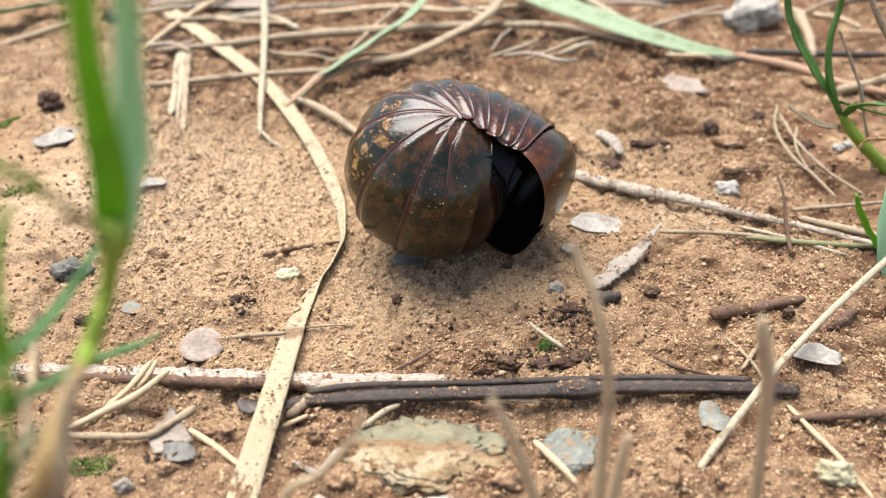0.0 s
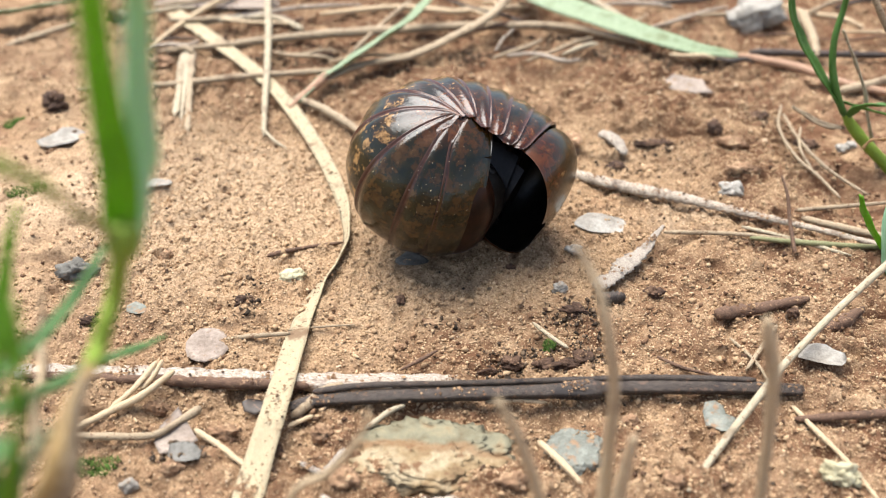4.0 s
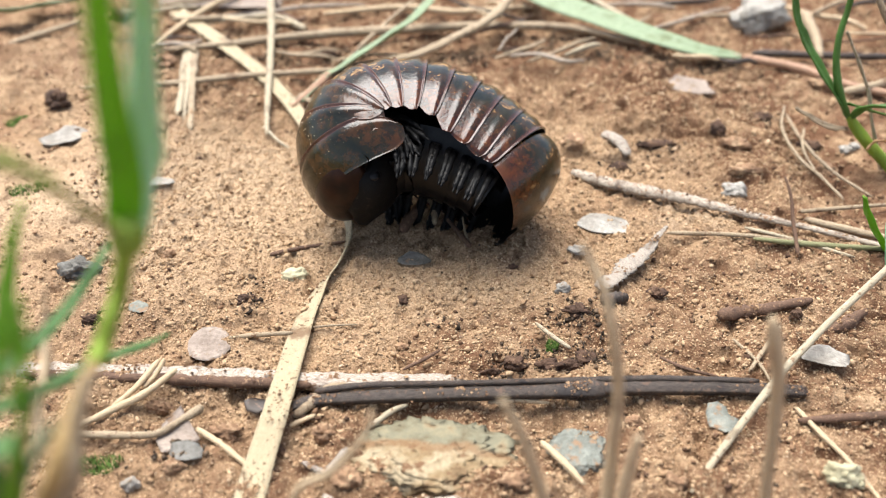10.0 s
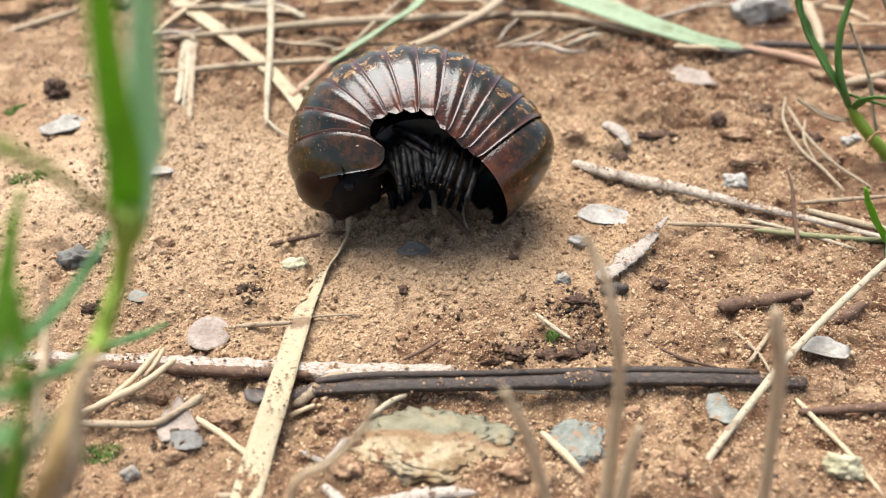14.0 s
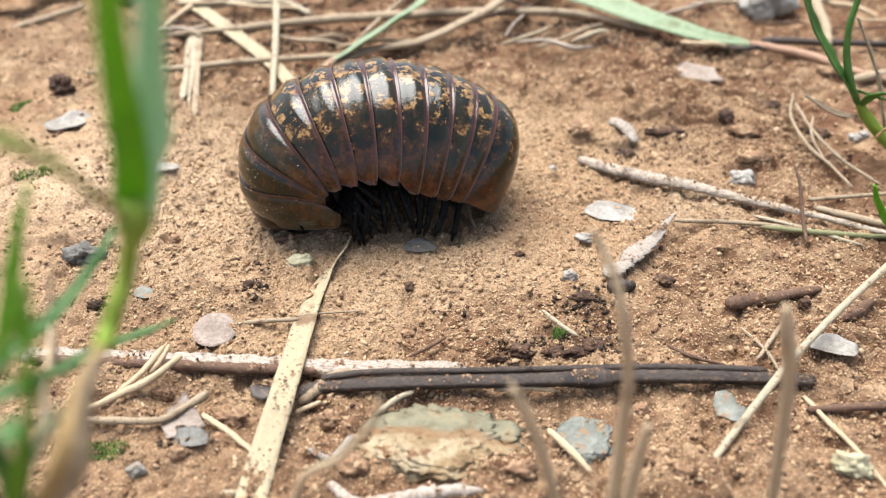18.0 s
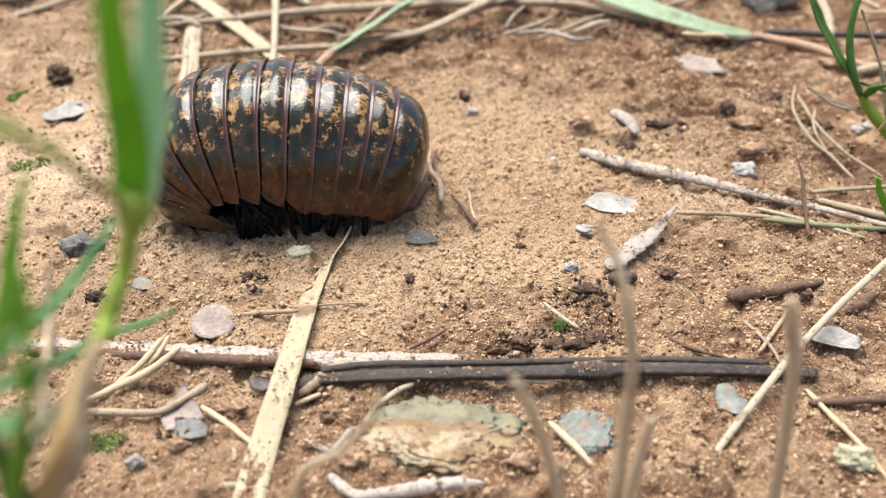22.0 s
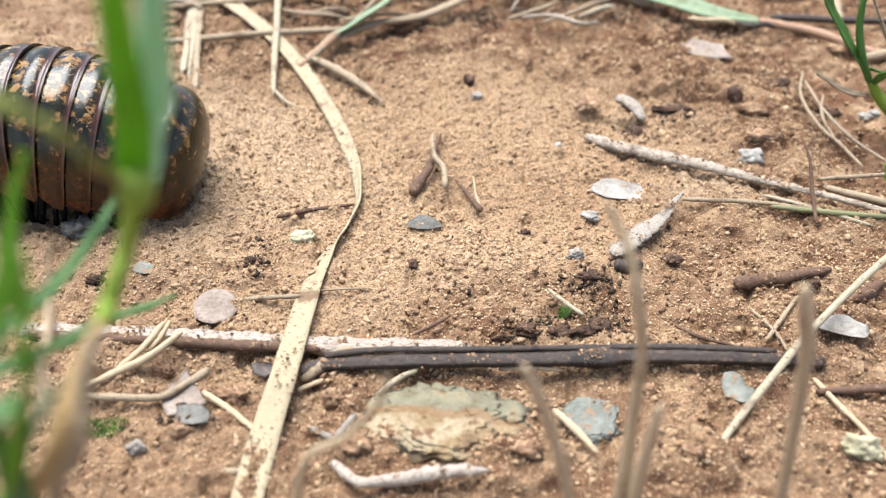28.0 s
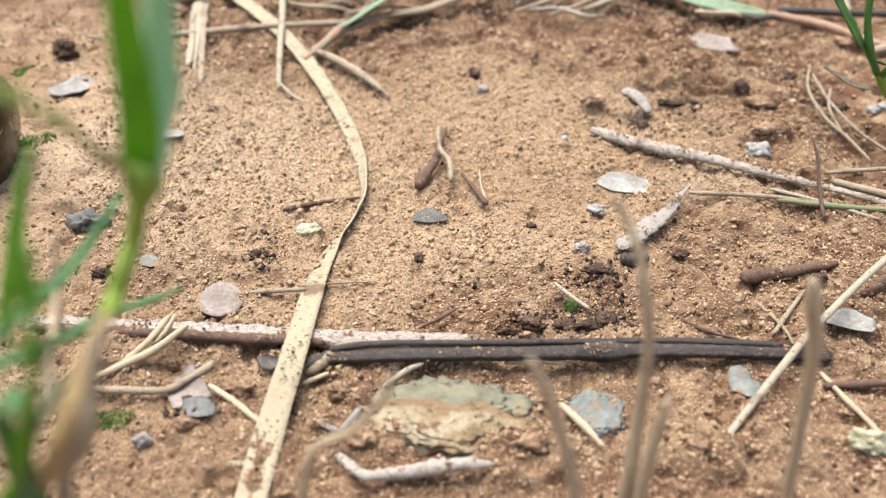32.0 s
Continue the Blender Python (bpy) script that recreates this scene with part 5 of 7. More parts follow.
stalk("fine_straw", [(56.3, 63.8, 2.1, 0.35), (58.8, 61.3, 2.6, 0.50), (61.8, 62.3, 2.5, 0.50), (64.4, 63.4, 1.3, 0.30)], BARK, "thin blackish twig in the litter", "straw", "litter straws")
stalk("fine_straw", [(8.5, 97.1, 0.8, 0.33), (11.2, 96.4, 1.3, 0.47), (13.5, 93.8, 1.2, 0.47), (15.4, 96.4, 0.5, 0.28)], TAN, "thin brown straw in the litter", "straw", "litter straws")
stalk("fine_straw", [(12.6, 65.0, 2.1, 0.35), (18.9, 64.6, 2.6, 0.50), (24.2, 61.4, 2.5, 0.49), (28.6, 65.0, 1.2, 0.30)], GREYSTRAW, "thin grey straw in the litter", "straw", "litter straws")
stalk("fine_straw", [(47.2, 97.1, 0.7, 0.42), (54.0, 96.8, 1.2, 0.61), (60.1, 97.7, 1.1, 0.61), (65.3, 100.9, 0.4, 0.37)], BARK, "thin blackish twig in the litter", "straw", "litter straws")
stalk("fine_straw", [(9.4, 64.2, 1.9, 0.33), (13.8, 66.3, 2.4, 0.48), (17.8, 69.5, 2.3, 0.49), (21.1, 75.2, 1.2, 0.30)], STRAW, "thin dry straw in the litter", "straw", "litter straws")
stalk("fine_straw", [(-24.9, 63.9, 1.3, 0.25), (-15.9, 66.0, 1.8, 0.35), (-8.0, 66.2, 1.7, 0.35), (-2.3, 71.2, 0.8, 0.22)], TAN, "thin brown straw in the litter", "straw", "litter straws")
stalk("fine_straw", [(-37.5, 68.7, 1.2, 0.21), (-31.2, 66.6, 1.7, 0.30), (-26.3, 69.0, 1.6, 0.30), (-22.7, 69.7, 0.7, 0.18)], STRAW, "thin dry straw in the litter", "straw", "litter straws")
stalk("fine_straw", [(-55.1, 86.7, 1.7, 0.33), (-45.4, 82.4, 2.2, 0.46), (-37.8, 82.1, 2.1, 0.46), (-32.6, 83.2, 1.0, 0.28)], TAN, "thin brown straw in the litter", "straw", "litter straws")
stalk("fine_straw", [(16.1, 62.3, 2.0, 0.29), (22.1, 65.8, 2.5, 0.41), (27.8, 71.2, 2.4, 0.42), (32.3, 76.4, 1.2, 0.26)], STRAW, "thin dry straw in the litter", "straw", "litter straws")

# grass blades on the far side
blade("fallen_grass", [(-29.1, 46.4, 1.0, 1.10, 20.0), (-25.6, 55.0, 1.6, 2.97, 25.0), (-21.3, 59.3, 2.6, 4.40, 28.0), (-14.7, 66.1, 4.5, 5.45, 30.0), (-7.8, 73.3, 6.5, 5.10, 30.0), (-3.0, 83.9, 8.0, 3.28, 30.0)], PALEGREEN, "green leaf blade fading to red at its base", "grass blade", "", thick=0.3)
stalk("red_straw", [(-30.5, 44.5, 0.8, 0.44), (-27.3, 50.6, 1.3, 0.78), (-24.3, 56.2, 2.0, 1.03)], RED, "reddish base of a grass leaf", "leaf", "")
blade("fallen_grass", [(15.8, 102.4, 5.0, 6.00, -20.0), (21.7, 91.1, 4.5, 5.76, -20.0), (32.4, 81.9, 3.8, 5.44, -20.0), (43.7, 73.3, 3.0, 4.66, -20.0), (52.5, 68.4, 2.2, 3.62, -20.0), (61.8, 66.5, 1.4, 1.68, -16.0)], PALEGREEN, "long arching green grass blade", "grass blade", "", thick=0.3)
blade("fallen_grass", [(-110.3, 84.0, 4.0, 5.87, 20.0), (-100.4, 84.6, 3.5, 5.89, 20.0), (-94.5, 89.1, 3.0, 5.22, 20.0), (-86.7, 93.2, 3.0, 3.45, 20.0)], PALEGREEN, "pale green grass blade in the litter", "grass blade", "", thick=0.3)

# withered stems in the foreground
stalk("dry_weed", [(9.2, -59.0, 45.0, 0.21), (9.9, -59.0, 43.7, 0.33), (11.1, -60.0, 41.6, 0.36), (12.1, -61.0, 38.0, 0.40), (13.2, -61.0, 31.9, 0.45), (13.5, -61.0, 25.1, 0.55), (13.5, -62.0, 18.1, 0.64), (13.7, -62.0, 14.0, 0.66), (14.9, -61.0, -0.6, 0.74)], TAN, "withered brown weed stalk standing in the soil", "weed", "withered weeds", sides=8, rough=0.08)
stalk("dry_weed", [(24.3, -60.0, 38.8, 0.37), (24.9, -60.0, 36.5, 0.60), (26.0, -60.0, 32.8, 0.62), (26.7, -60.0, 28.9, 0.57), (27.5, -60.0, 23.2, 0.53), (28.5, -60.0, 15.5, 0.52), (29.3, -60.0, 10.3, 0.54), (31.5, -60.0, -2.2, 0.59)], TAN, "withered brown weed stalk standing in the soil", "weed", "withered weeds", sides=8, rough=0.08)
stalk("dry_weed", [(3.4, -67.0, 37.2, 0.29), (4.4, -67.0, 34.9, 0.40), (5.6, -67.0, 31.5, 0.44), (6.9, -67.0, 26.8, 0.46), (8.2, -67.0, 20.3, 0.49), (8.6, -67.0, 9.4, 0.53)], TAN, "withered brown weed stalk standing in the soil", "weed", "withered weeds", sides=8, rough=0.08)
stalk("dry_weed", [(14.9, -63.0, 28.8, 0.36), (14.7, -63.0, 25.7, 0.50), (14.5, -63.0, 21.0, 0.59), (14.5, -63.0, 14.6, 0.62), (15.4, -63.0, 2.8, 0.67)], TAN, "withered brown weed stalk standing in the soil", "weed", "withered weeds", sides=8, rough=0.08)
stalk("dry_weed", [(-6.0, -65.0, 33.9, 0.18), (-6.9, -65.0, 30.7, 0.27), (-9.6, -65.0, 26.7, 0.32), (-13.2, -65.0, 22.8, 0.33), (-15.3, -65.0, 6.1, 0.38)], TAN, "withered brown weed stalk standing in the soil", "weed", "withered weeds", sides=8, rough=0.08)

# grass plants
plant = tagged(new("grass_plant"), "green grass plant with a brown withered base on bare soil", "grass plant")
part("blade", blade_mesh("blade", [(-20.0, -68.0, 51.3, 1.75, 18.0), (-19.6, -68.0, 53.3, 2.05, 18.0), (-18.7, -69.0, 56.9, 2.05, 18.0), (-18.1, -70.0, 60.9, 1.79, 17.0), (-17.0, -72.0, 65.5, 1.46, 17.0), (-15.4, -75.0, 69.9, 1.29, 17.0), (-13.9, -78.0, 73.7, 1.13, 17.0)], 0.25, 0.14), GREEN, plant, "bright green leaf blade")
part("blade", blade_mesh("blade", [(-20.0, -66.0, 49.9, 1.30, 12.0), (-19.1, -66.0, 52.7, 1.75, 12.0), (-18.2, -66.0, 56.0, 1.80, 12.0), (-17.3, -67.0, 61.0, 1.56, 13.0), (-16.2, -68.0, 65.4, 1.40, 13.0), (-15.6, -69.0, 67.6, 1.28, 13.0), (-14.5, -71.0, 71.0, 1.12, 13.0)], 0.25, 0.14), BLUEGREEN, plant, "pale blue-green leaf blade")
part("blade", blade_mesh("blade", [(-20.1, -68.0, 52.2, 1.09, 20.0), (-20.1, -71.0, 55.5, 1.88, 25.0), (-20.5, -73.0, 58.5, 2.22, 25.0), (-21.1, -75.0, 61.1, 2.07, 20.0), (-22.0, -77.0, 63.2, 1.78, 20.0)], 0.25, 0.14), OLIVE, plant, "olive side leaf fading to brown")
part("node", stalk_mesh("node", [(-19.1, -69.0, 53.9, 0.85), (-19.3, -69.0, 53.0, 1.05), (-19.6, -69.0, 52.0, 0.95), (-19.9, -69.0, 51.1, 0.50)], 8, 0.06), LIME, plant, "yellow-green swollen node")
part("stem", stalk_mesh("stem", [(-20.0, -68.0, 51.4, 0.62), (-20.5, -68.0, 49.9, 0.56), (-21.2, -68.0, 47.8, 0.54), (-21.7, -69.0, 46.5, 0.55), (-22.3, -70.0, 45.0, 0.58), (-22.2, -72.0, 45.1, 0.60)], 8, 0.06), LIME, plant, "green stem")
part("sheath", stalk_mesh("sheath", [(-22.0, -72.0, 45.4, 0.36), (-22.0, -74.0, 45.6, 0.52), (-22.2, -76.0, 44.9, 0.61), (-22.5, -78.0, 43.8, 0.66), (-23.9, -79.0, 40.6, 0.72), (-26.3, -79.0, 34.4, 0.81), (-26.3, -79.0, -0.6, 0.81)], 8, 0.06), SHEATH, plant, "withered brown leaf sheath")
part("sheath", stalk_mesh("sheath", [(-20.3, -76.0, 48.6, 0.25), (-20.8, -77.0, 47.3, 0.38), (-21.2, -78.0, 45.2, 0.44), (-21.8, -79.0, 42.5, 0.48), (-24.6, -79.0, 34.4, 0.53), (-24.6, -79.0, -0.6, 0.53)], 8, 0.06), STRAW, plant, "pale dry leaf sheath")
part("blade", blade_mesh("blade", [(-26.2, -57.0, 43.3, 0.34, 30.0), (-26.6, -59.0, 42.8, 0.67, 30.0), (-28.0, -61.0, 41.2, 0.79, 30.0), (-28.2, -65.0, 41.9, 0.83, 35.0), (-28.5, -68.0, 42.7, 0.83, 35.0), (-27.7, -74.0, 45.6, 0.80, 35.0)], 0.25, 0.14), MIDGREEN, plant, "narrow grey-green leaf")
part("blade", blade_mesh("blade", [(-24.5, -70.0, 55.8, 0.35, 18.0), (-25.5, -70.0, 53.5, 0.75, 18.0), (-26.4, -71.0, 50.5, 0.96, 18.0), (-27.1, -72.0, 47.9, 1.04, 18.0), (-28.3, -73.0, 44.1, 1.18, 18.0)], 0.25, 0.14), GREEN, plant, "upright green leaf")
part("blade", blade_mesh("blade", [(-25.3, -52.0, 29.6, 0.25, 10.0), (-26.8, -56.0, 31.6, 0.67, 15.0), (-27.9, -61.0, 34.8, 0.84, 20.0), (-28.1, -67.0, 38.4, 0.87, 25.0), (-26.5, -74.0, 44.1, 0.89, 30.0), (-27.4, -76.0, 45.1, 0.92, 30.0)], 0.25, 0.14), MIDGREEN, plant, "low green leaf")
part("blade", blade_mesh("blade", [(-20.6, -80.0, 57.3, 0.52, 16.0), (-20.8, -81.0, 54.6, 1.23, 16.0), (-21.4, -81.0, 51.6, 1.67, 16.0), (-22.5, -81.0, 48.2, 1.92, 16.0), (-24.8, -80.0, 41.9, 2.11, 16.0), (-27.4, -79.0, 34.4, 2.04, 16.0), (-27.4, -79.0, -0.6, 2.04, 16.0)], 0.25, 0.14), GREEN, plant, "upright green leaf")
part("blade", blade_mesh("blade", [(-20.3, -81.0, 52.4, 0.33, 16.0), (-21.4, -81.0, 50.8, 0.96, 16.0), (-22.7, -81.0, 48.2, 1.28, 16.0), (-25.4, -80.0, 41.9, 1.47, 16.0), (-25.4, -80.0, -0.6, 1.47, 16.0)], 0.25, 0.14), MIDGREEN, plant, "upright green leaf")
part("blade", blade_mesh("blade", [(-21.0, -80.0, 48.8, 0.29, 14.0), (-22.1, -80.0, 47.1, 0.9, 14.0), (-23.4, -80.0, 44.8, 1.17, 14.0), (-26.4, -79.0, 37.9, 1.36, 14.0), (-26.4, -79.0, -0.6, 1.36, 14.0)], 0.25, 0.14), PALEGREEN, plant, "pale upright leaf")
part("bud", stalk_mesh("bud", [(-30.0, -61.0, 39.7, 0.19), (-30.7, -61.0, 38.5, 0.51), (-30.8, -62.0, 38.1, 0.47), (-30.4, -63.0, 37.1, 0.38), (-29.4, -65.0, 37.2, 0.25)], 8, 0.06), BROWN, plant, "dark shrivelled bud")
part("stalk", stalk_mesh("stalk", [(-30.5, -60.0, 41.2, 0.11), (-30.7, -61.0, 39.0, 0.19), (-30.0, -64.0, 37.8, 0.23), (-27.9, -70.0, 38.9, 0.23), (-25.3, -76.0, 41.4, 0.24)], 8, 0.06), TAN, plant, "thin withered stalk")
plant = tagged(new("grass_plant"), "fresh green grass shoot beside dry straws", "grass plant")
part("stem", stalk_mesh("stem", [(67.1, 24.0, 10.7, 0.62), (68.9, 24.0, 8.3, 0.91), (71.3, 23.0, 5.8, 0.97), (75.8, 22.0, 1.7, 1.03), (82.0, 21.0, -3.9, 1.09)], 8, 0.06), LIME, plant, "green stem")
part("blade", blade_mesh("blade", [(66.6, 24.0, 11.1, 1.05, 16.0), (64.3, 24.0, 14.1, 1.97, 16.0), (60.7, 25.0, 18.5, 2.41, 16.0), (57.6, 26.0, 22.8, 2.29, 16.0), (55.5, 27.0, 26.9, 1.63, 16.0), (53.9, 28.0, 32.6, 1.16, 16.0)], 0.25, 0.14), SHOOT, plant, "broad green leaf")
part("shoot", stalk_mesh("shoot", [(67.2, 24.0, 10.1, 0.57), (64.5, 24.0, 14.9, 0.66), (63.2, 25.0, 19.0, 0.60), (62.8, 26.0, 23.5, 0.55), (63.4, 27.0, 27.4, 0.50), (63.4, 27.0, 31.6, 0.44), (63.3, 27.0, 35.6, 0.39)], 8, 0.06), SHOOT, plant, "rolled green shoot")
part("blade", blade_mesh("blade", [(67.5, 24.0, 9.8, 0.96, 30.0), (67.9, 22.0, 12.6, 1.59, 25.0), (69.5, 20.0, 14.4, 1.75, 20.0), (74.0, 18.0, 14.9, 1.54, 20.0)], 0.25, 0.14), SHOOT, plant, "green side leaf")
part("blade", blade_mesh("blade", [(66.3, 24.0, 12.9, 0.66, 30.0), (69.8, 24.0, 11.7, 1.23, 25.0), (78.1, 24.0, 9.4, 1.34, 20.0)], 0.25, 0.14), SHOOT, plant, "green side leaf")
part("blade", blade_mesh("blade", [(67.8, 24.0, 7.9, 0.67, 30.0), (63.5, 23.0, 9.1, 1.14, 30.0), (60.2, 23.0, 10.9, 0.95, 30.0), (57.5, 23.0, 12.5, 0.38, 30.0)], 0.25, 0.14), STRAW, plant, "dry side leaf")
part("blade", blade_mesh("blade", [(70.4, 21.0, 5.6, 0.77, 30.0), (71.3, 21.0, 7.2, 1.14, 30.0), (73.3, 21.0, 7.4, 1.33, 30.0), (77.5, 21.0, 7.4, 1.14, 30.0)], 0.25, 0.14), REDSTRAW, plant, "orange dry side leaf")
part("blade", blade_mesh("blade", [(64.8, 28.0, 23.9, 0.65, 14.0), (67.5, 27.0, 19.1, 1.22, 14.0), (70.2, 26.0, 13.9, 1.62, 14.0), (72.7, 25.0, 6.9, 1.46, 14.0), (76.3, 24.0, -1.7, 1.80, 14.0), (82.5, 24.0, -15.3, 2.10, 14.0)], 0.25, 0.14), PALE, plant, "dry stalk")
part("stalk", stalk_mesh("stalk", [(66.5, 26.0, 31.5, 0.44), (68.7, 25.0, 27.7, 0.54), (72.2, 24.0, 22.9, 0.59)], 8, 0.06), STRAW, plant, "dry stalk")
plant = tagged(new("grass_plant"), "small green grass shoot at the edge of the path", "grass plant")
part("blade", blade_mesh("blade", [(60.1, -2.0, 11.4, 0.66, 16.0), (61.9, -2.0, 7.4, 2.01, 16.0), (64.8, -2.0, 3.2, 2.38, 16.0), (67.4, -2.0, -0.0, 1.90, 16.0)], 0.25, 0.14), GREEN, plant, "green leaf")
part("blade", blade_mesh("blade", [(62.2, -6.0, 15.4, 1.57, 16.0), (63.7, -6.0, 6.7, 2.95, 16.0), (66.5, -6.0, -1.8, 3.23, 16.0), (69.7, -6.0, -8.5, 2.63, 16.0)], 0.25, 0.14), BLUEGREEN, plant, "green leaf")

# clods, moss and crumbs
lump("clod", 8.7, -25.1, 1.44, 0.99, 0.90, 0, DARKSOIL, "dark crumbly clod of soil", "clod", seed=40, rough=0.6, fine=0.4, level=4)
lump("clod", 13.1, -25.7, 1.64, 0.88, 0.75, 0, DARKSOIL, "dark crumbly clod of soil", "clod", seed=41, rough=0.6, fine=0.4, level=4)
lump("clod", 18.2, -24.0, 1.45, 1.29, 1.05, 0, DARKSOIL, "dark crumbly clod of soil", "clod", seed=42, rough=0.6, fine=0.4, level=4)
lump("clod", 18.1, -14.6, 1.54, 1.06, 0.75, 0, DARKSOIL, "dark crumbly clod of soil", "clod", seed=43, rough=0.6, fine=0.4, level=4)
lump("clod", -28.9, -13.4, 1.33, 0.90, 0.90, 0, DARKSOIL, "dark crumbly clod of soil", "clod", seed=44, rough=0.6, fine=0.4, level=4)
lump("clod", -1.9, -16.7, 1.38, 0.80, 0.60, 0, REDSOIL, "reddish crumbly clod of soil", "clod", seed=45, rough=0.6, fine=0.4, level=4)
lump("clod", -75.6, 44.3, 2.10, 2.52, 1.88, 0, DARKSOIL, "dark crumbly clod of soil", "clod", seed=46, rough=0.6, fine=0.4, level=4)
lump("clod", -60.4, 63.4, 2.49, 1.80, 1.20, 0, REDSOIL, "reddish crumbly clod of soil", "clod", seed=47, rough=0.6, fine=0.4, level=4)
lump("clod", 30.0, -10.5, 1.35, 0.81, 0.75, 0, DARKSOIL, "dark crumbly clod of soil", "clod", seed=48, rough=0.6, fine=0.4, level=4)
lump("clod", 48.4, -16.1, 0.74, 0.78, 0.75, 0, DARKSOIL, "dark crumbly clod of soil", "clod", seed=49, rough=0.6, fine=0.4, level=4)
lump("clod", 22.1, 30.0, 2.15, 1.89, 1.20, 0, REDSOIL, "reddish crumbly clod of soil", "clod", seed=53, rough=0.6, fine=0.4, level=4)
lump("clod", 29.9, 24.6, 1.64, 0.98, 0.75, 0, DARKSOIL, "dark crumbly clod of soil", "clod", seed=54, rough=0.6, fine=0.4, level=4)
lump("clod", 37.8, 32.4, 3.41, 0.82, 0.60, 0, DARKSOIL, "dark crumbly clod of soil", "clod", seed=55, rough=0.6, fine=0.4, level=4)
lump("clod", 65.7, 32.4, 1.99, 1.36, 0.90, 0, DARKSOIL, "dark crumbly clod of soil", "clod", seed=56, rough=0.6, fine=0.4, level=4)
lump("clod", 66.2, 24.6, 2.09, 1.25, 1.05, 0, REDSOIL, "reddish crumbly clod of soil", "clod", seed=57, rough=0.6, fine=0.4, level=4)
lump("clod", 50.4, 20.9, 2.39, 1.23, 0.90, 0, REDSOIL, "reddish crumbly clod of soil", "clod", seed=58, rough=0.6, fine=0.4, level=4)
lump("clod", 60.4, 43.1, 1.79, 1.08, 0.75, 0, DARKSOIL, "dark crumbly clod of soil", "clod", seed=59, rough=0.6, fine=0.4, level=4)
lump("clod", -50.7, 77.0, 2.07, 1.08, 1.12, 0, DARKSOIL, "dark crumbly clod of soil", "clod", seed=60, rough=0.6, fine=0.4, level=4)
lump("clod", -27.3, 69.7, 2.68, 0.97, 0.90, 0, DARKSOIL, "dark crumbly clod of soil", "clod", seed=61, rough=0.6, fine=0.4, level=4)
lump("clod", 14.4, 74.0, 3.07, 0.98, 0.90, 0, DARKSOIL, "dark crumbly clod of soil", "clod", seed=62, rough=0.6, fine=0.4, level=4)
lump("clod", -76.0, 86.4, 2.51, 1.29, 1.50, 0, DARKSOIL, "dark crumbly clod of soil", "clod", seed=63, rough=0.6, fine=0.4, level=4)
lump("clod", -61.7, 52.6, 1.25, 0.75, 0.75, 0, DARKSOIL, "dark crumbly clod of soil", "clod", seed=64, rough=0.6, fine=0.4, level=4)
lump("clod", 9.9, -3.9, 0.56, 0.34, 0.38, 0, DARKSOIL, "dark crumbly clod of soil", "clod", seed=65, rough=0.6, fine=0.4, level=4)
lump("clod", 1.6, 41.1, 0.87, 1.53, 1.05, 0, DARKSOIL, "dark crumbly clod of soil", "clod", seed=66, rough=0.6, fine=0.4, level=4)
lump("clod", 9.6, -4.1, 0.82, 0.38, 0.45, 0, DARKSOIL, "dark crumbly clod of soil", "clod", seed=67, rough=0.6, fine=0.4, level=4)
lump("clod", -44.7, 27.1, 0.66, 0.47, 0.60, 0, DARKSOIL, "dark crumbly clod of soil", "clod", seed=68, rough=0.6, fine=0.4, level=4)
lump("clod", -49.9, -17.3, 1.30, 0.52, 0.60, 0, DARKSOIL, "dark crumbly clod of soil", "clod", seed=69, rough=0.6, fine=0.4, level=4)
lump("clod", -6.5, -20.7, 0.81, 0.52, 0.45, 0, REDSOIL, "reddish crumbly clod of soil", "clod", seed=70, rough=0.6, fine=0.4, level=4)
lump("clod", 76.0, 57.6, 3.24, 1.95, 1.50, 0, REDSOIL, "reddish crumbly clod of soil", "clod", seed=71, rough=0.6, fine=0.4, level=4)
lump("clod", 52.3, 32.4, 2.17, 1.48, 1.12, 0, REDSOIL, "reddish crumbly clod of soil", "clod", seed=72, rough=0.6, fine=0.4, level=4)
lump("clod", -15.3, -37.8, 1.44, 0.98, 1.20, 0, REDSOIL, "reddish crumbly clod of soil", "clod", seed=73, rough=0.6, fine=0.4, level=4)
lump("clod", -12.0, -44.6, 1.59, 1.20, 1.35, 0, REDSOIL, "reddish crumbly clod of soil", "clod", seed=74, rough=0.6, fine=0.4, level=4)
lump("clod", 7.5, -45.4, 1.81, 1.09, 1.20, 0, REDSOIL, "reddish crumbly clod of soil", "clod", seed=75, rough=0.6, fine=0.4, level=4)
lump("clod", 25.6, -45.4, 1.36, 0.92, 1.20, 0, REDSOIL, "reddish crumbly clod of soil", "clod", seed=76, rough=0.6, fine=0.4, level=4)
lump("clod", 22.8, -35.1, 0.98, 0.70, 0.75, 0, REDSOIL, "reddish crumbly clod of soil", "clod", seed=77, rough=0.6, fine=0.4, level=4)
lump("pebble", 45.9, -44.6, 1.63, 1.33, 0.90, 0, YELLOWSTONE, "cream pebble in soil", "pebble", seed=78, rough=0.6, fine=0.4, level=4)
lump("clod", -20.4, -40.5, 0.81, 0.75, 0.90, 0, DARKSOIL, "dark crumbly clod of soil", "clod", seed=79, rough=0.6, fine=0.4, level=4)
lump("clod", -15.0, -29.0, 0.90, 0.78, 1.65, 0, REDSOIL, "reddish crumbly clod of soil", "clod", seed=80, rough=0.6, fine=0.4, level=4)
lump("clod", -16.4, -32.7, 1.37, 0.76, 1.05, 0, REDSOIL, "reddish crumbly clod of soil", "clod", seed=81, rough=0.6, fine=0.4, level=4)
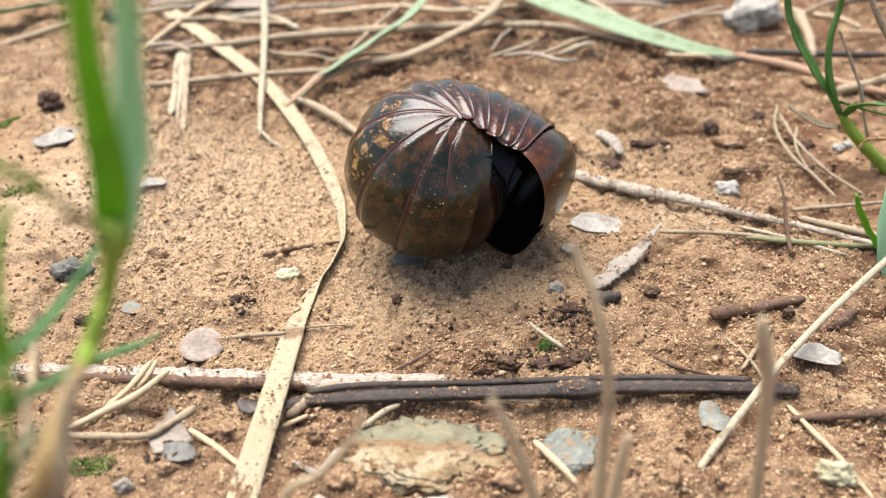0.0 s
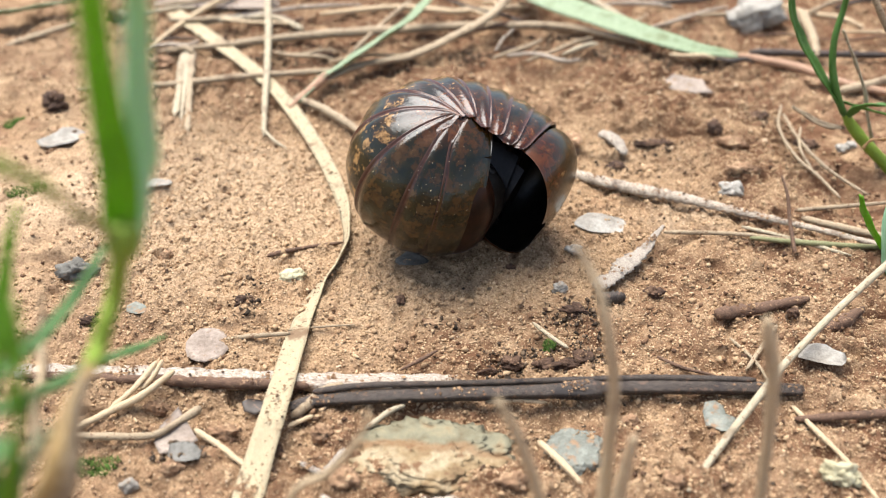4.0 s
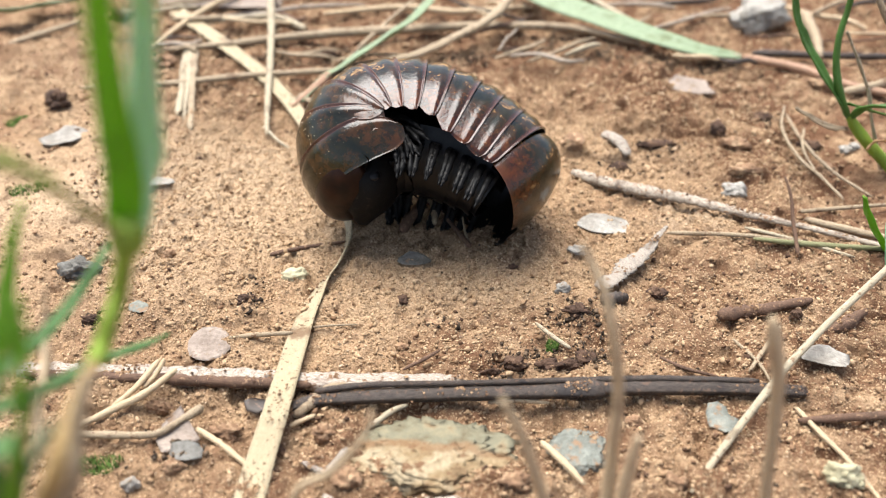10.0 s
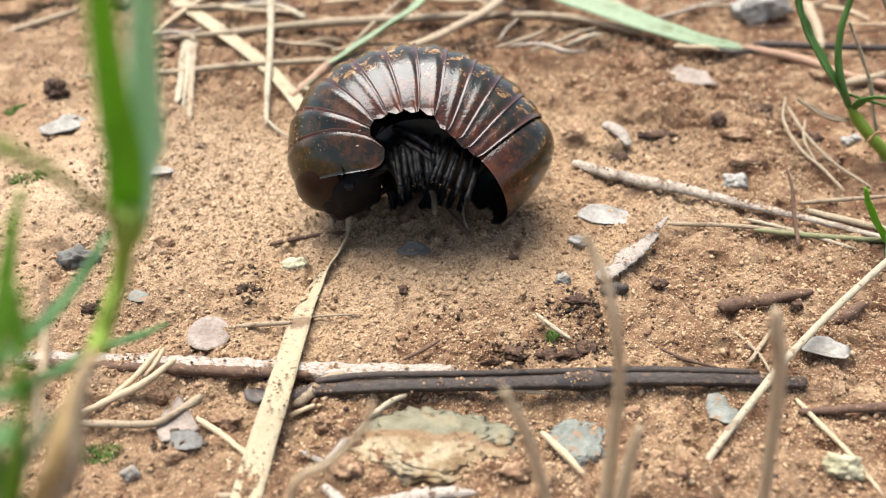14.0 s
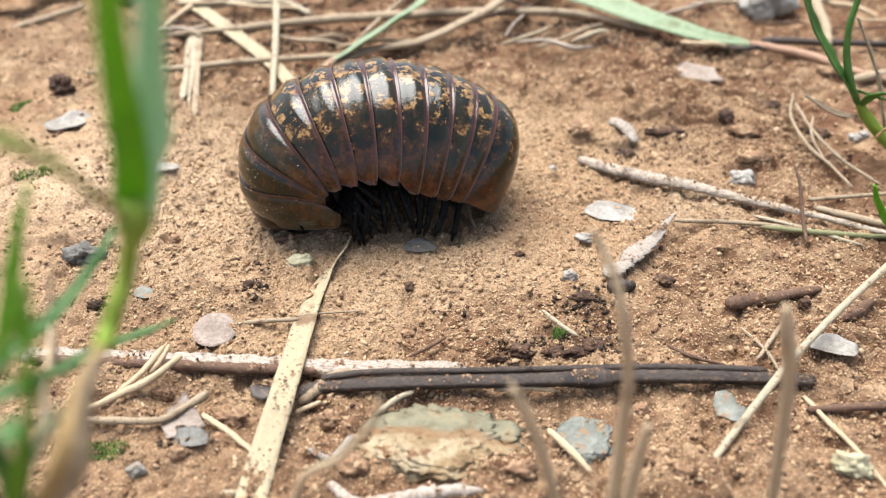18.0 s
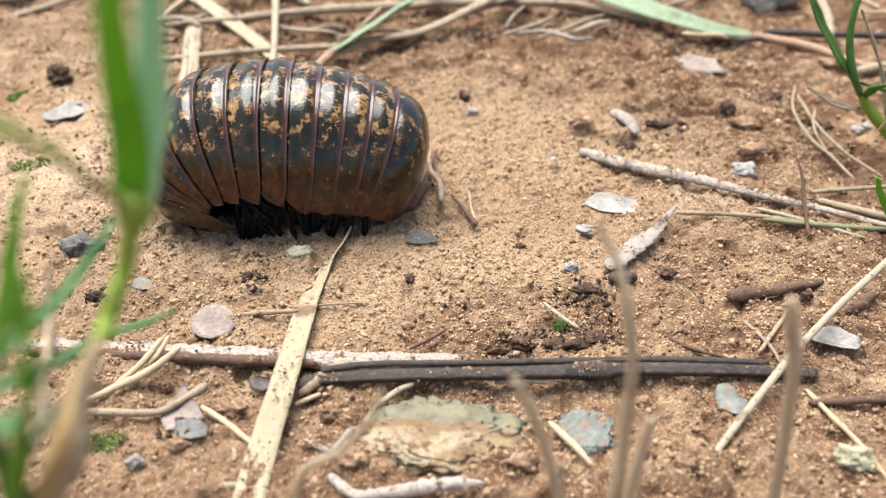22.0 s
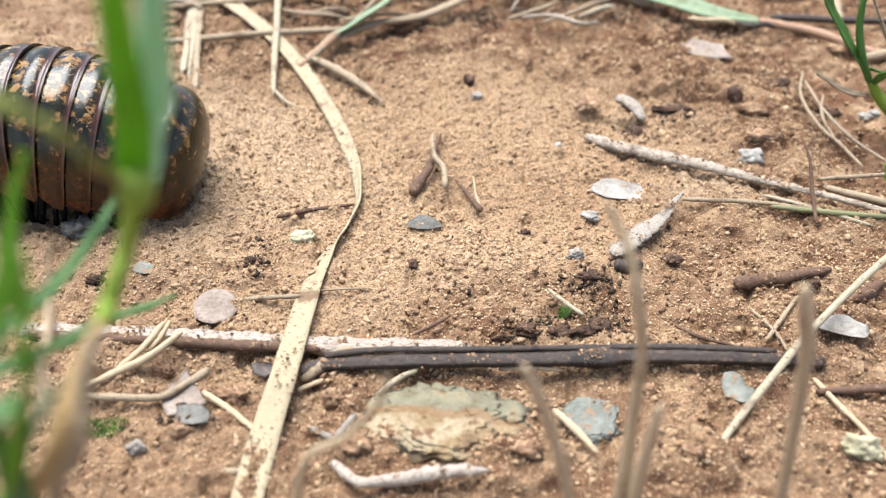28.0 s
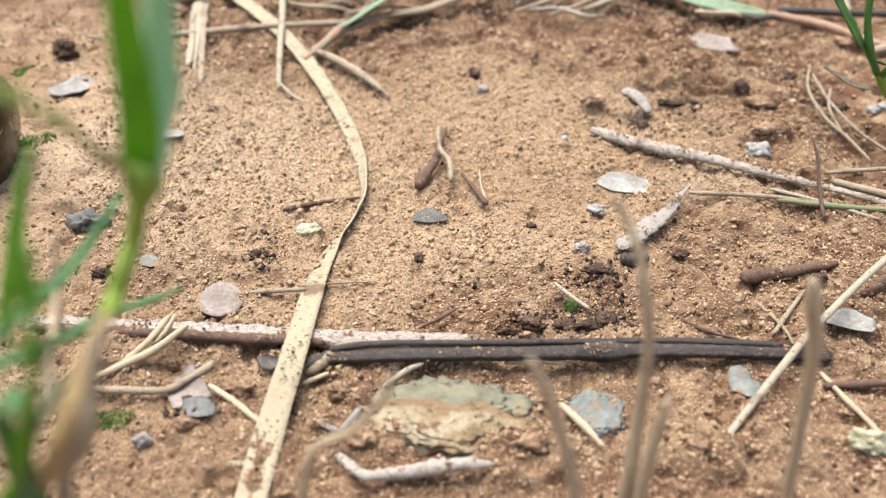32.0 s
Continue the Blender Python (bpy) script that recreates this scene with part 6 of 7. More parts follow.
lump("clod", -18.2, -35.4, 0.75, 0.50, 0.75, 0, DARKSOIL, "dark crumbly clod of soil", "clod", seed=82, rough=0.6, fine=0.4, level=4)
lump("clod", 5.4, -25.7, 1.20, 0.53, 0.75, 0, DARKSOIL, "dark crumbly clod of soil", "clod", seed=83, rough=0.6, fine=0.4, level=4)
lump("clod", 15.6, -25.4, 1.81, 0.63, 0.75, 0, DARKSOIL, "dark crumbly clod of soil", "clod", seed=84, rough=0.6, fine=0.4, level=4)
lump("clod", -36.6, -33.2, 1.46, 0.70, 1.05, 0, REDSOIL, "reddish crumbly clod of soil", "clod", seed=85, rough=0.6, fine=0.4, level=4)
lump("clod", -27.3, -37.6, 1.65, 0.85, 1.12, 0, REDSOIL, "reddish crumbly clod of soil", "clod", seed=86, rough=0.6, fine=0.4, level=4)
lump("clod", -21.0, -43.5, 0.89, 0.85, 0.90, 0, DARKSOIL, "dark crumbly clod of soil", "clod", seed=87, rough=0.6, fine=0.4, level=4)
lump("clod", -43.8, -47.2, 1.04, 0.62, 1.05, 0, DARKSOIL, "dark crumbly clod of soil", "clod", seed=88, rough=0.6, fine=0.4, level=4)
lump("clod", -32.0, -43.7, 1.13, 0.70, 0.90, 0, REDSOIL, "reddish crumbly clod of soil", "clod", seed=89, rough=0.6, fine=0.4, level=4)
moss(-41.4, -42.0, 3.0, 1.3, 160)
moss(-70.7, 15.6, 3.3, 2.8, 40)
moss(14.2, -20.5, 0.9, 1.0, 968)
moss(-82.7, 40.9, 2.2, 1.9, 15)


# ---- the pill millipede ----
# all in millimetres: half width and height of the arch; reach of a plate ahead of and behind its middle, on the back and at the side tips
HALF_W, HIGH = 12.56, 15.9
BACK_AHEAD, BACK_BEHIND, TIP_AHEAD, TIP_BEHIND = 7.4, 2.0, 3.0, 0.36
STRAIGHT_GAP, COILED_GAP = 3.85, -1.2     # distance of neighbouring plates when the body is straight, and when tightly coiled


def plate_grid(k, nu=41, nv=15):
    """Outer surface of plate k (0: neck shield, 1-10: tergites, 11: tail shield); x ahead, y left, z to the back."""
    u = np.linspace(-1, 1, nu)[:, None]
    v = (1 - (1 - np.linspace(0, 1, nv)) ** 1.5)[None]
    c = np.maximum(0, np.cos(u * math.pi / 2))
    front = TIP_AHEAD + (BACK_AHEAD - TIP_AHEAD) * c ** 1.7 + 0 * v
    rear = TIP_BEHIND + (BACK_BEHIND - TIP_BEHIND) * c ** 0.7 + 0 * v
    if k == 0:                               # longer ahead, with broad side lobes
        front, rear = 6.3 - 2.98 * c + 0 * v, TIP_BEHIND + (3.18 - TIP_BEHIND) * c ** 0.7 + 0 * v
        e = np.sqrt(np.maximum(0.004, 1 - (np.maximum(0, np.abs(u) - 0.70) / 0.30) ** 2))
        front, rear = (front - rear) / 2 + (front + rear) / 2 * e, (rear - front) / 2 + (front + rear) / 2 * e
    else:
        e = np.sqrt(np.maximum(0, 1 - (np.maximum(0, np.abs(u) - 0.84) / 0.16) ** 2))
        front, rear = front * (0.3 + 0.7 * e), rear * (0.3 + 0.7 * e)
    x = front - (rear + front) * v
    at = np.clip(k - x / 3.8, k - 0.6, k + 0.6) if 0 < k < 11 else k + 0 * x     # the body tapers on within each plate
    size = np.interp(at, [0, 2, 6, 11], [0.966, 1.0, 1.0, 0.85])
    tau = u * math.pi / 2 * np.interp(at, [0, 1, 2, 6, 9, 11], [0.93, 0.897, 0.897, 0.964, 1.195, 1.076])
    cy, cz = np.sin(tau), np.cos(tau)
    y, z = HALF_W * size * np.sign(cy) * np.abs(cy) ** 0.92, HIGH * size * np.sign(cz) * np.abs(cz) ** 0.88
    z = np.where(z < 0, z * (0.22 if k else 1.0), z)
    if k == 11:                              # a quarter dome that closes the rear
        a = -0.52 + v * 2.04
        k2 = np.where(a > 0, np.maximum(0.0, np.cos(np.clip(a, 0, 1.57))) ** 0.72, 1 - 0.42 * a * a)
        x, q = -6.84 * np.sin(a) + 0 * u, np.radians(5.8 * np.clip(a, 0, 1))
        return np.stack([x * np.cos(q), y * k2, z * k2 + x * np.sin(q)], -1) * MM
    R = np.maximum(np.abs(z) - 1.2, 7.0)
    s = np.sqrt(np.maximum(0.35, 1 - (x / R) ** 2)) + (0.022, 0.022, 0.024)[min(k, 2)] * (v - 0.5)
    swell = 0.015 * np.exp(-((v - 0.77) / 0.11) ** 2) + 0.012 * np.exp(-((v - 0.985) / 0.018) ** 2) - 0.009 * np.exp(-((v - 0.925) / 0.03) ** 2)     # pillowed, with a raised rear rim behind a furrow
    s = s + swell - (0.024, 0.034, 0.022, 0.012, 0.0)[min(k, 4)] * c ** 2 * np.clip(2 * v - 1, 0, 1)
    if k > 0:                                # the front edge dips under the plate ahead
        dip = 1 - 0.0042 * np.maximum(0, x - 1.8) ** 2
        y, z = y * dip, z * dip
    else:
        s = s - 0.14 * (np.maximum(x, 0) / 6.6) ** 2 + 0.016 * np.exp(-((v - 0.02) / 0.035) ** 2)
    return np.stack([x, y * ((0.95 if k else 0.958) + 0.05 * s + 0.6 * swell + (0.018, 0.018, 0.016)[min(k, 2)] * (v - 0.5)), z * s], -1) * MM


def chain(*bends):
    """Place (x, z) and pitch of the twelve plates, from the bend in degrees at the first, third, sixth, ninth and last joint."""
    bend = np.interp(np.arange(11), [0, 2, 5, 8, 10], bends)
    place, turn = [(0.0, 0.0)] * 12, [0.0] * 12

    def gap(a, k):
        g = (STRAIGHT_GAP - (STRAIGHT_GAP - COILED_GAP) * min(1.25, max(0.0, a) / 29.0)) * np.interp(k, [0, 6, 10], [1.0, 1.0, 0.761])
        return max(g, 0.25 - 3.2 * math.radians(a))     # the side tips meet at most
    for k in range(5, -1, -1):
        a = bend[k]
        turn[k] = turn[k + 1] + a
        m = math.radians((turn[k] + turn[k + 1]) / 2)
        place[k] = (place[k + 1][0] + gap(a, k) * math.cos(m), place[k + 1][1] - gap(a, k) * math.sin(m))
    for k in range(7, 12):
        a = bend[k - 1]
        turn[k] = turn[k - 1] - a
        m = math.radians((turn[k] + turn[k - 1]) / 2)
        place[k] = (place[k - 1][0] - gap(a, k - 1) * math.cos(m), place[k - 1][1] + gap(a, k - 1) * math.sin(m))
    # straightened plates lie like shingles, each tilted over the next
    for k in range(1, 11):
        lean = 1.5 * (1 - min(1.0, max(0.0, (bend[k - 1] + bend[k]) / 56.0)))
        turn[k] += lean
        q, m = math.radians(lean), math.radians(turn[k])
        place[k] = (place[k][0] - 9.0 * q * math.cos(m), place[k][1] + 9.0 * q * math.sin(m))
    return [(x * MM, z * MM) for x, z in place], turn


def body_axes(yaw, roll, pitch):
    """Columns: ahead, left, back(up) in the world. yaw 0 faces -x; roll lifts the left side; pitch lowers the head."""
    cy, sy, cr, sr, cp, sp = [f(math.radians(a)) for a in (yaw, roll, pitch) for f in (math.cos, math.sin)]
    base = np.array([[-1, 0, 0], [0, -1, 0], [0, 0, 1.0]]).T
    rz = np.array([[cy, -sy, 0], [sy, cy, 0], [0, 0, 1]])
    rx = np.array([[1, 0, 0], [0, cr, -sr], [0, sr, cr]])
    ry = np.array([[cp, 0, sp], [0, 1, 0], [-sp, 0, cp]])
    return rz @ base @ rx @ ry


def plate_mesh(k):
    """The plate as a shell with thickness and a rolled rim."""
    g = plate_grid(k, 49, 23)
    nu, nv = g.shape[:2]
    inner = g * np.array([1.0, 0.985, 0.985]) + np.array([0, 0, -0.00006])
    inner[..., 2] += 0.00028 * np.abs(np.linspace(-1, 1, nu))[:, None] ** 10     # the side tips are bevelled inwards
    verts = np.concatenate([g.reshape(-1, 3), inner.reshape(-1, 3)])
    uv = np.array([(i / (nu - 1), 1 - (1 - j / (nv - 1)) ** 1.5) for i in range(nu) for j in range(nv)])
    m, faces = nu * nv, []
    at = lambda i, j: i * nv + j
    for i in range(nu - 1):
        for j in range(nv - 1):
            q = (at(i, j), at(i, j + 1), at(i + 1, j + 1), at(i + 1, j))
            faces += [q[::-1], tuple(m + v for v in q)]
    rim = [at(i, 0) for i in range(nu)] + [at(nu - 1, j) for j in range(1, nv)] + [at(i, nv - 1) for i in range(nu - 2, -1, -1)] + [at(0, j) for j in range(nv - 2, 0, -1)]
    for a, b in zip(rim, rim[1:] + rim[:1]):
        faces.append((a, b, m + b, m + a))
    me = mesh_of("tergite", verts, faces, np.concatenate([uv, uv]))
    me.materials.append(SHELL_LOBE if k == 0 else SHELL_PLAIN if k < 3 else SHELL_TAIL if k == 11 else SHELL)
    me.materials.append(UNDER)
    inside = np.zeros(len(me.polygons), np.int32)
    inside[1:2 * (nu - 1) * (nv - 1):2] = 1
    me.polygons.foreach_set("material_index", inside)
    me.polygons.foreach_set("use_smooth", np.arange(len(me.polygons)) < len(me.polygons) - len(rim))     # the rim keeps its edge
    return me


def belly_mesh(k):
    """The soft dark underside of one ring, narrower than its plate; its middle hangs low to stand in for shade under
    the body.
    """
    size = 1.0 if k < 8 else (0.94, 0.86, 0.70)[k - 8]
    verts, faces = [], []
    for s in (1, 0):
        for i in range(9):
            f = i / 8 * 2 - 1
            for x in (-2.3, -0.8, 0.8, 2.3) if k else (-2.3, -0.8, 2.0, 4.6):
                verts.append((x * MM * size, f * HALF_W * MM * (0.80 if s else 0.62) * size, HIGH * MM * (0.62 * size - 0.06 * f * f if s else (0.43 * f * f - 0.27) * size) - 0.0002 * abs(x)))
    for i in range(8):
        for j in range(3):
            a = i * 4 + j
            faces += [(a, a + 4, a + 5, a + 1), (36 + a, 36 + a + 1, 36 + a + 5, 36 + a + 4)]
    return mesh_of("underside", verts, faces)


def leg_mesh(side):
    """A jointed leg: six tapering segments, each swollen towards its far end, and a claw."""
    line = smooth_line([(0, 0, 1.5), (0, 2.8 * side, 1.2), (0, 4.9 * side, -0.2), (0, 6.2 * side, -2.2), (0, 6.8 * side, -4.6), (0.1, 6.9 * side, -7.4)], 37)
    rows = []
    for i, p in enumerate(line):
        f, w = i / 36, (i % 6) / 6
        rows.append((*p, (0.66 - 0.24 * f) * (0.74 + 0.36 * math.sin(math.pi * (0.15 + 0.85 * w)) ** 0.8 if i < 34 else 0.5)))
    return stalk_mesh("leg", rows, 6, 0.06, 46, seed=3)


def oval_mesh(name, rx, ry, rz, seed=1, rough=0.05):
    bm = bmesh.new()
    bmesh.ops.create_icosphere(bm, subdivisions=3, radius=1.0)
    for v in bm.verts:
        k = 1 + rough * noise.noise(v.co * 2 + Vector((seed, 0, 0)))
        v.co = Vector((v.co.x * rx, v.co.y * ry, v.co.z * rz)) * k * MM
    me = bpy.data.meshes.new(name)
    bm.to_mesh(me)
    bm.free()
    me.polygons.foreach_set("use_smooth", np.ones(len(me.polygons), bool))
    return me


def dome_mesh(name, rx, ry, rz):
    """A thick-walled half shell, open below, its rim turned in."""
    verts, faces, uvs, n, m = [], [], [], 28, 10
    for s in (1.0, 0.94):
        for j in range(m + 1):
            e = radians(90 - j * 8.8)
            for i in range(n):
                q = 2 * math.pi * i / n
                verts.append((math.cos(q) * math.cos(e) * rx * s * MM, math.sin(q) * math.cos(e) * ry * s * MM, math.sin(e) * rz * s * MM))
                uvs.append((i / n, j / m))
    o = (m + 1) * n
    for j in range(m):
        for i in range(n):
            k = (i + 1) % n
            a, b, c, d = j * n + i, j * n + k, (j + 1) * n + k, (j + 1) * n + i
            faces += [(d, c, b, a), (o + a, o + b, o + c, o + d)]
    for i in range(n):
        k = (i + 1) % n
        faces.append((m * n + k, m * n + i, o + m * n + i, o + m * n + k))
    return mesh_of(name, verts, faces, uvs)


def dust_mesh(k, count, seed):
    """Sand stuck on the left flank of a plate."""
    rng = random.Random(seed)
    g = plate_grid(k, 61, 21)
    verts, faces = [], []
    for i in range(count):
        u, v = min(59, int(rng.gauss(45, 5))), min(19, max(1, int(rng.gauss(11, 5))))
        c, r = Vector(g[u, v]) * 1.004, rng.choice((0.03, 0.035, 0.045, 0.05, 0.09)) * MM
        o = len(verts)
        verts += [c + Vector(d) * r for d in ((1, 0, 0), (-1, 0, 0), (0, 1, 0), (0, -1, 0), (0, 0, 1), (0, 0, -1))]
        faces += [(o + a, o + b, o + e) for a, b, e in ((0, 2, 4), (2, 1, 4), (1, 3, 4), (3, 0, 4), (2, 0, 5), (1, 2, 5), (3, 1, 5), (0, 3, 5))]
    return mesh_of("dust", verts, faces, None, False)


def build_millipede():
    root = tagged(new("pill_millipede"), "glossy dark brown-green pill millipede with ochre mottling on sand", "millipede")
    plates, legs = [], []
    left, right = leg_mesh(1), leg_mesh(-1)
    for k in range(12):
        name = "neck_shield" if k == 0 else "tail_shield" if k == 11 else "tergite"
        p = part(name, plate_mesh(k), SHELL_PLAIN if k < 3 else SHELL, root, "smooth brown-green neck shield" if k == 0 else "mottled rounded tail shield" if k == 11 else "")
        plates.append(p)
        if k < 11:
            part("underside", belly_mesh(k), UNDER, p)
        if k in (0, 1, 2, 3):
            part("dust", dust_mesh(k, (26, 50, 30, 14)[k], 5 + k), DUST, p, "pale sand grains stuck to the shell")
        if k <= 10:
            for x in (-0.9, 0.9):
                for s, me in ((1, left), (-1, right)):
                    leg = part("leg", me, LEG, p)
                    legs.append((leg, x * MM, 2.6 * MM * s, -0.8 * MM, k + (0.5 if x < 0 else 0.0), s))
    collar = part("collar", dome_mesh("collar", 5.0, 8.6, 6.0), COLLAR, plates[0], "smooth red-brown collar plate")
    collar.matrix_basis = pose(1.8 * MM, 0, 9.2 * MM, 0, 22, 0)
    head = part("head", oval_mesh("head", 3.6, 7.2, 5.6, 2, 0.14), HEAD, plates[0], "dull black rounded head")
    head.matrix_basis = pose(4.4 * MM, 0, 6.8 * MM, 0, 30, 0)
    for s in (1, -1):
        eye = part("eye", oval_mesh("eye", 0.9, 0.5, 0.9, 4, 0.02), UNDER, head, "small glossy black eye")
        eye.matrix_basis = pose(0.5 * MM, 6.4 * s * MM, 1.2 * MM)
        feeler = part("antenna", stalk_mesh("antenna", [(0, 0, 0, 0.40), (0.5, 0.9 * s, -0.9, 0.46), (0.9, 1.3 * s, -2.0, 0.50), (1.0, 1.2 * s, -3.2, 0.56), (1.0, 1.1 * s, -3.8, 0.30)], 7, 0.1, 16), LEG, head, "short dusty antenna")
        feeler.matrix_basis = pose(1.4 * MM, 5.4 * s * MM, -1.6 * MM)
    return root, plates, legs


MILLIPEDE, PLATES, LEGS = build_millipede()

# seconds; middle plate's x, y, z in mm; yaw, roll, pitch; bend at the first, third, sixth, ninth and last joint
POSTURE = [
    (0, 1.73, -0.84, 12.63, 34.71, 68.16, -16.54, 28.76, 39.04, 17.5, 8.64, 13.09),
    (3.5, 1.43, -0.35, 12.62, 35.64, 67.82, -17.53, 29.05, 37.78, 17.46, 8.67, 12.55),
    (6, 0.06, 1.86, 12.54, 39.89, 66.29, -22.05, 30.36, 32.03, 17.27, 8.81, 10.04),
    (8, -2.62, 2.3, 12.88, 29.92, 62.3, -22.08, 29.98, 27.57, 15.95, 5.9, 10.51),
    (10, -4.35, 5.4, 11.93, 13.45, 58.32, -22.89, 36.19, 23.96, 9.38, 4.5, 13.09),
    (12, -4.15, 5.85, 12.69, 7.61, 61.35, -19.27, 33.33, 20.77, 12.46, 6.59, 5.19),
    (14.5, -3.66, 7.19, 11.43, 7.37, 43.03, -7.05, 32.02, 14.92, 10.45, 11.83, 3.92),
    (17.5, -9.57, 9.45, 7.84, 11.94, 11.36, -2.87, 36.07, 16.15, 6.64, 7.26, 2.77),
    (19, -15.2, 5.76, 8.58, 9.76, 7.78, 0.18, 35.67, 15.2, 4.25, 6.91, 7.76),
    (21, -22.5, 7.53, 6.94, 5.23, 0.53, 0.76, 36.28, 17.09, 3.9, 5.23, 9.76),
    (23, -29.4, 6.57, 7.38, 1.49, -7.03, -2.22, 36.03, 17.51, 3.47, 2.74, 9.31),
    (25.5, -41.52, 5.81, 7.01, 1.5, -9.07, -4.06, 18.67, 12.63, 7.28, 0.34, 7.44),
    (27.5, -56.7, 5.4, 7.01, -0.5, -9.07, -4.06, 18.67, 12.63, 7.28, 0.34, 7.44),
    (28, -60.3, 5.4, 7.01, -0.5, -9.07, -4.06, 18.67, 12.63, 7.28, 0.34, 7.44),
    (29, -68.1, 5.4, 7.01, 1, -9.07, -4.06, 18.67, 12.63, 7.28, 0.34, 7.44),
    (30, -77.4, 5.4, 7.01, 4, -9.07, -4.06, 18.67, 12.63, 7.28, 0.34, 7.44),
    (31, -85.1, 5.4, 7.01, 6, -9.07, -4.06, 18.67, 12.63, 7.28, 0.34, 7.44),
    (32, -91, 5.4, 7.01, 7, -9.07, -4.06, 18.67, 12.63, 7.28, 0.34, 7.44),
]


def posture_at(t):
    """The posture at a time, gliding between the rows."""
    rows = np.array(POSTURE)
    ts = rows[:, 0]
    i = int(np.clip(np.searchsorted(ts, t) - 1, 0, len(ts) - 2))
    h = ts[i + 1] - ts[i]
    f = np.clip((t - ts[i]) / h, 0, 1)

    def slope(j):
        if j == 0 or j == len(ts) - 1:
            a = min(j, len(ts) - 2)
            return (rows[a + 1] - rows[a]) / (ts[a + 1] - ts[a])
        a, b = (rows[j] - rows[j - 1]) / (ts[j] - ts[j - 1]), (rows[j + 1] - rows[j]) / (ts[j + 1] - ts[j])
        return np.where(a * b > 0, 2 * a * b / np.where(a + b == 0, 1, a + b), 0)
    p, q, a, b = rows[i], rows[i + 1], slope(i) * h, slope(i + 1) * h
    return (p + a * f + (3 * (q - p) - 2 * a - b) * f ** 2 + (2 * (p - q) + a + b) * f ** 3)[1:]


def motions():
    times = [round(0.5 * i, 3) for i in range(65)]
    states = [posture_at(t) for t in times]
    rows = []
    for t, s in zip(times, states):
        m = Matrix(body_axes(s[3], s[4], s[5]).tolist()).to_4x4()
        m.translation = Vector(s[:3]) * MM
        rows.append((t, m))
    walk(MILLIPEDE, rows)
    bent = [chain(*s[6:11]) for s in states]
    for k, p in enumerate(PLATES):
        walk(p, [(t, pose(c[0][k][0], 0, c[0][k][1], 0, c[1][k], 0)) for t, c in zip(times, bent)])
    # the legs swing in waves from tail to head once the animal walks
    beat = [0.0, 3.0, 5.5, 7.0, 8.0, 9.0, 10.0, 12.0, 13.0, 14.5, 16.0] + [16.0 + 0.3 * i for i in range(1, 54)]
    for leg, x, y, z, place, side in LEGS:
        sway = []
        for t in beat:
            go = min(1.0, max(0.0, (t - 12.0) / 4.0))
            w = 2 * math.pi * (t / 1.3 + place / 5.0) + (0.4 if side > 0 else 0.0)
            straighten = -0.55 * chain(*posture_at(min(t, 32.0))[6:11])[1][int(place)]
            # coiled: drawn in under the plates; let out while the body opens, those on the ground side last
            start = 7.0 if side < 0 else 8.0 if place < 4 else 6.3
            tuck = 1 - min(1.0, max(0.0, (t - start) / 3.0))
            spread = (45 * tuck + (22 if side < 0 else 0 if place < 4 else 5) * (1 - tuck)) * (1 - go) + 4 * go
            sway.append((min(t, 32.0), pose(x, y * (1 - tuck), z + 4.0 * MM * tuck, spread * side + 3 * go * side * math.cos(w), straighten + 14 * go * math.sin(w) + 4 * go * math.sin(place * 2.3), 0)))
        walk(leg, sway)


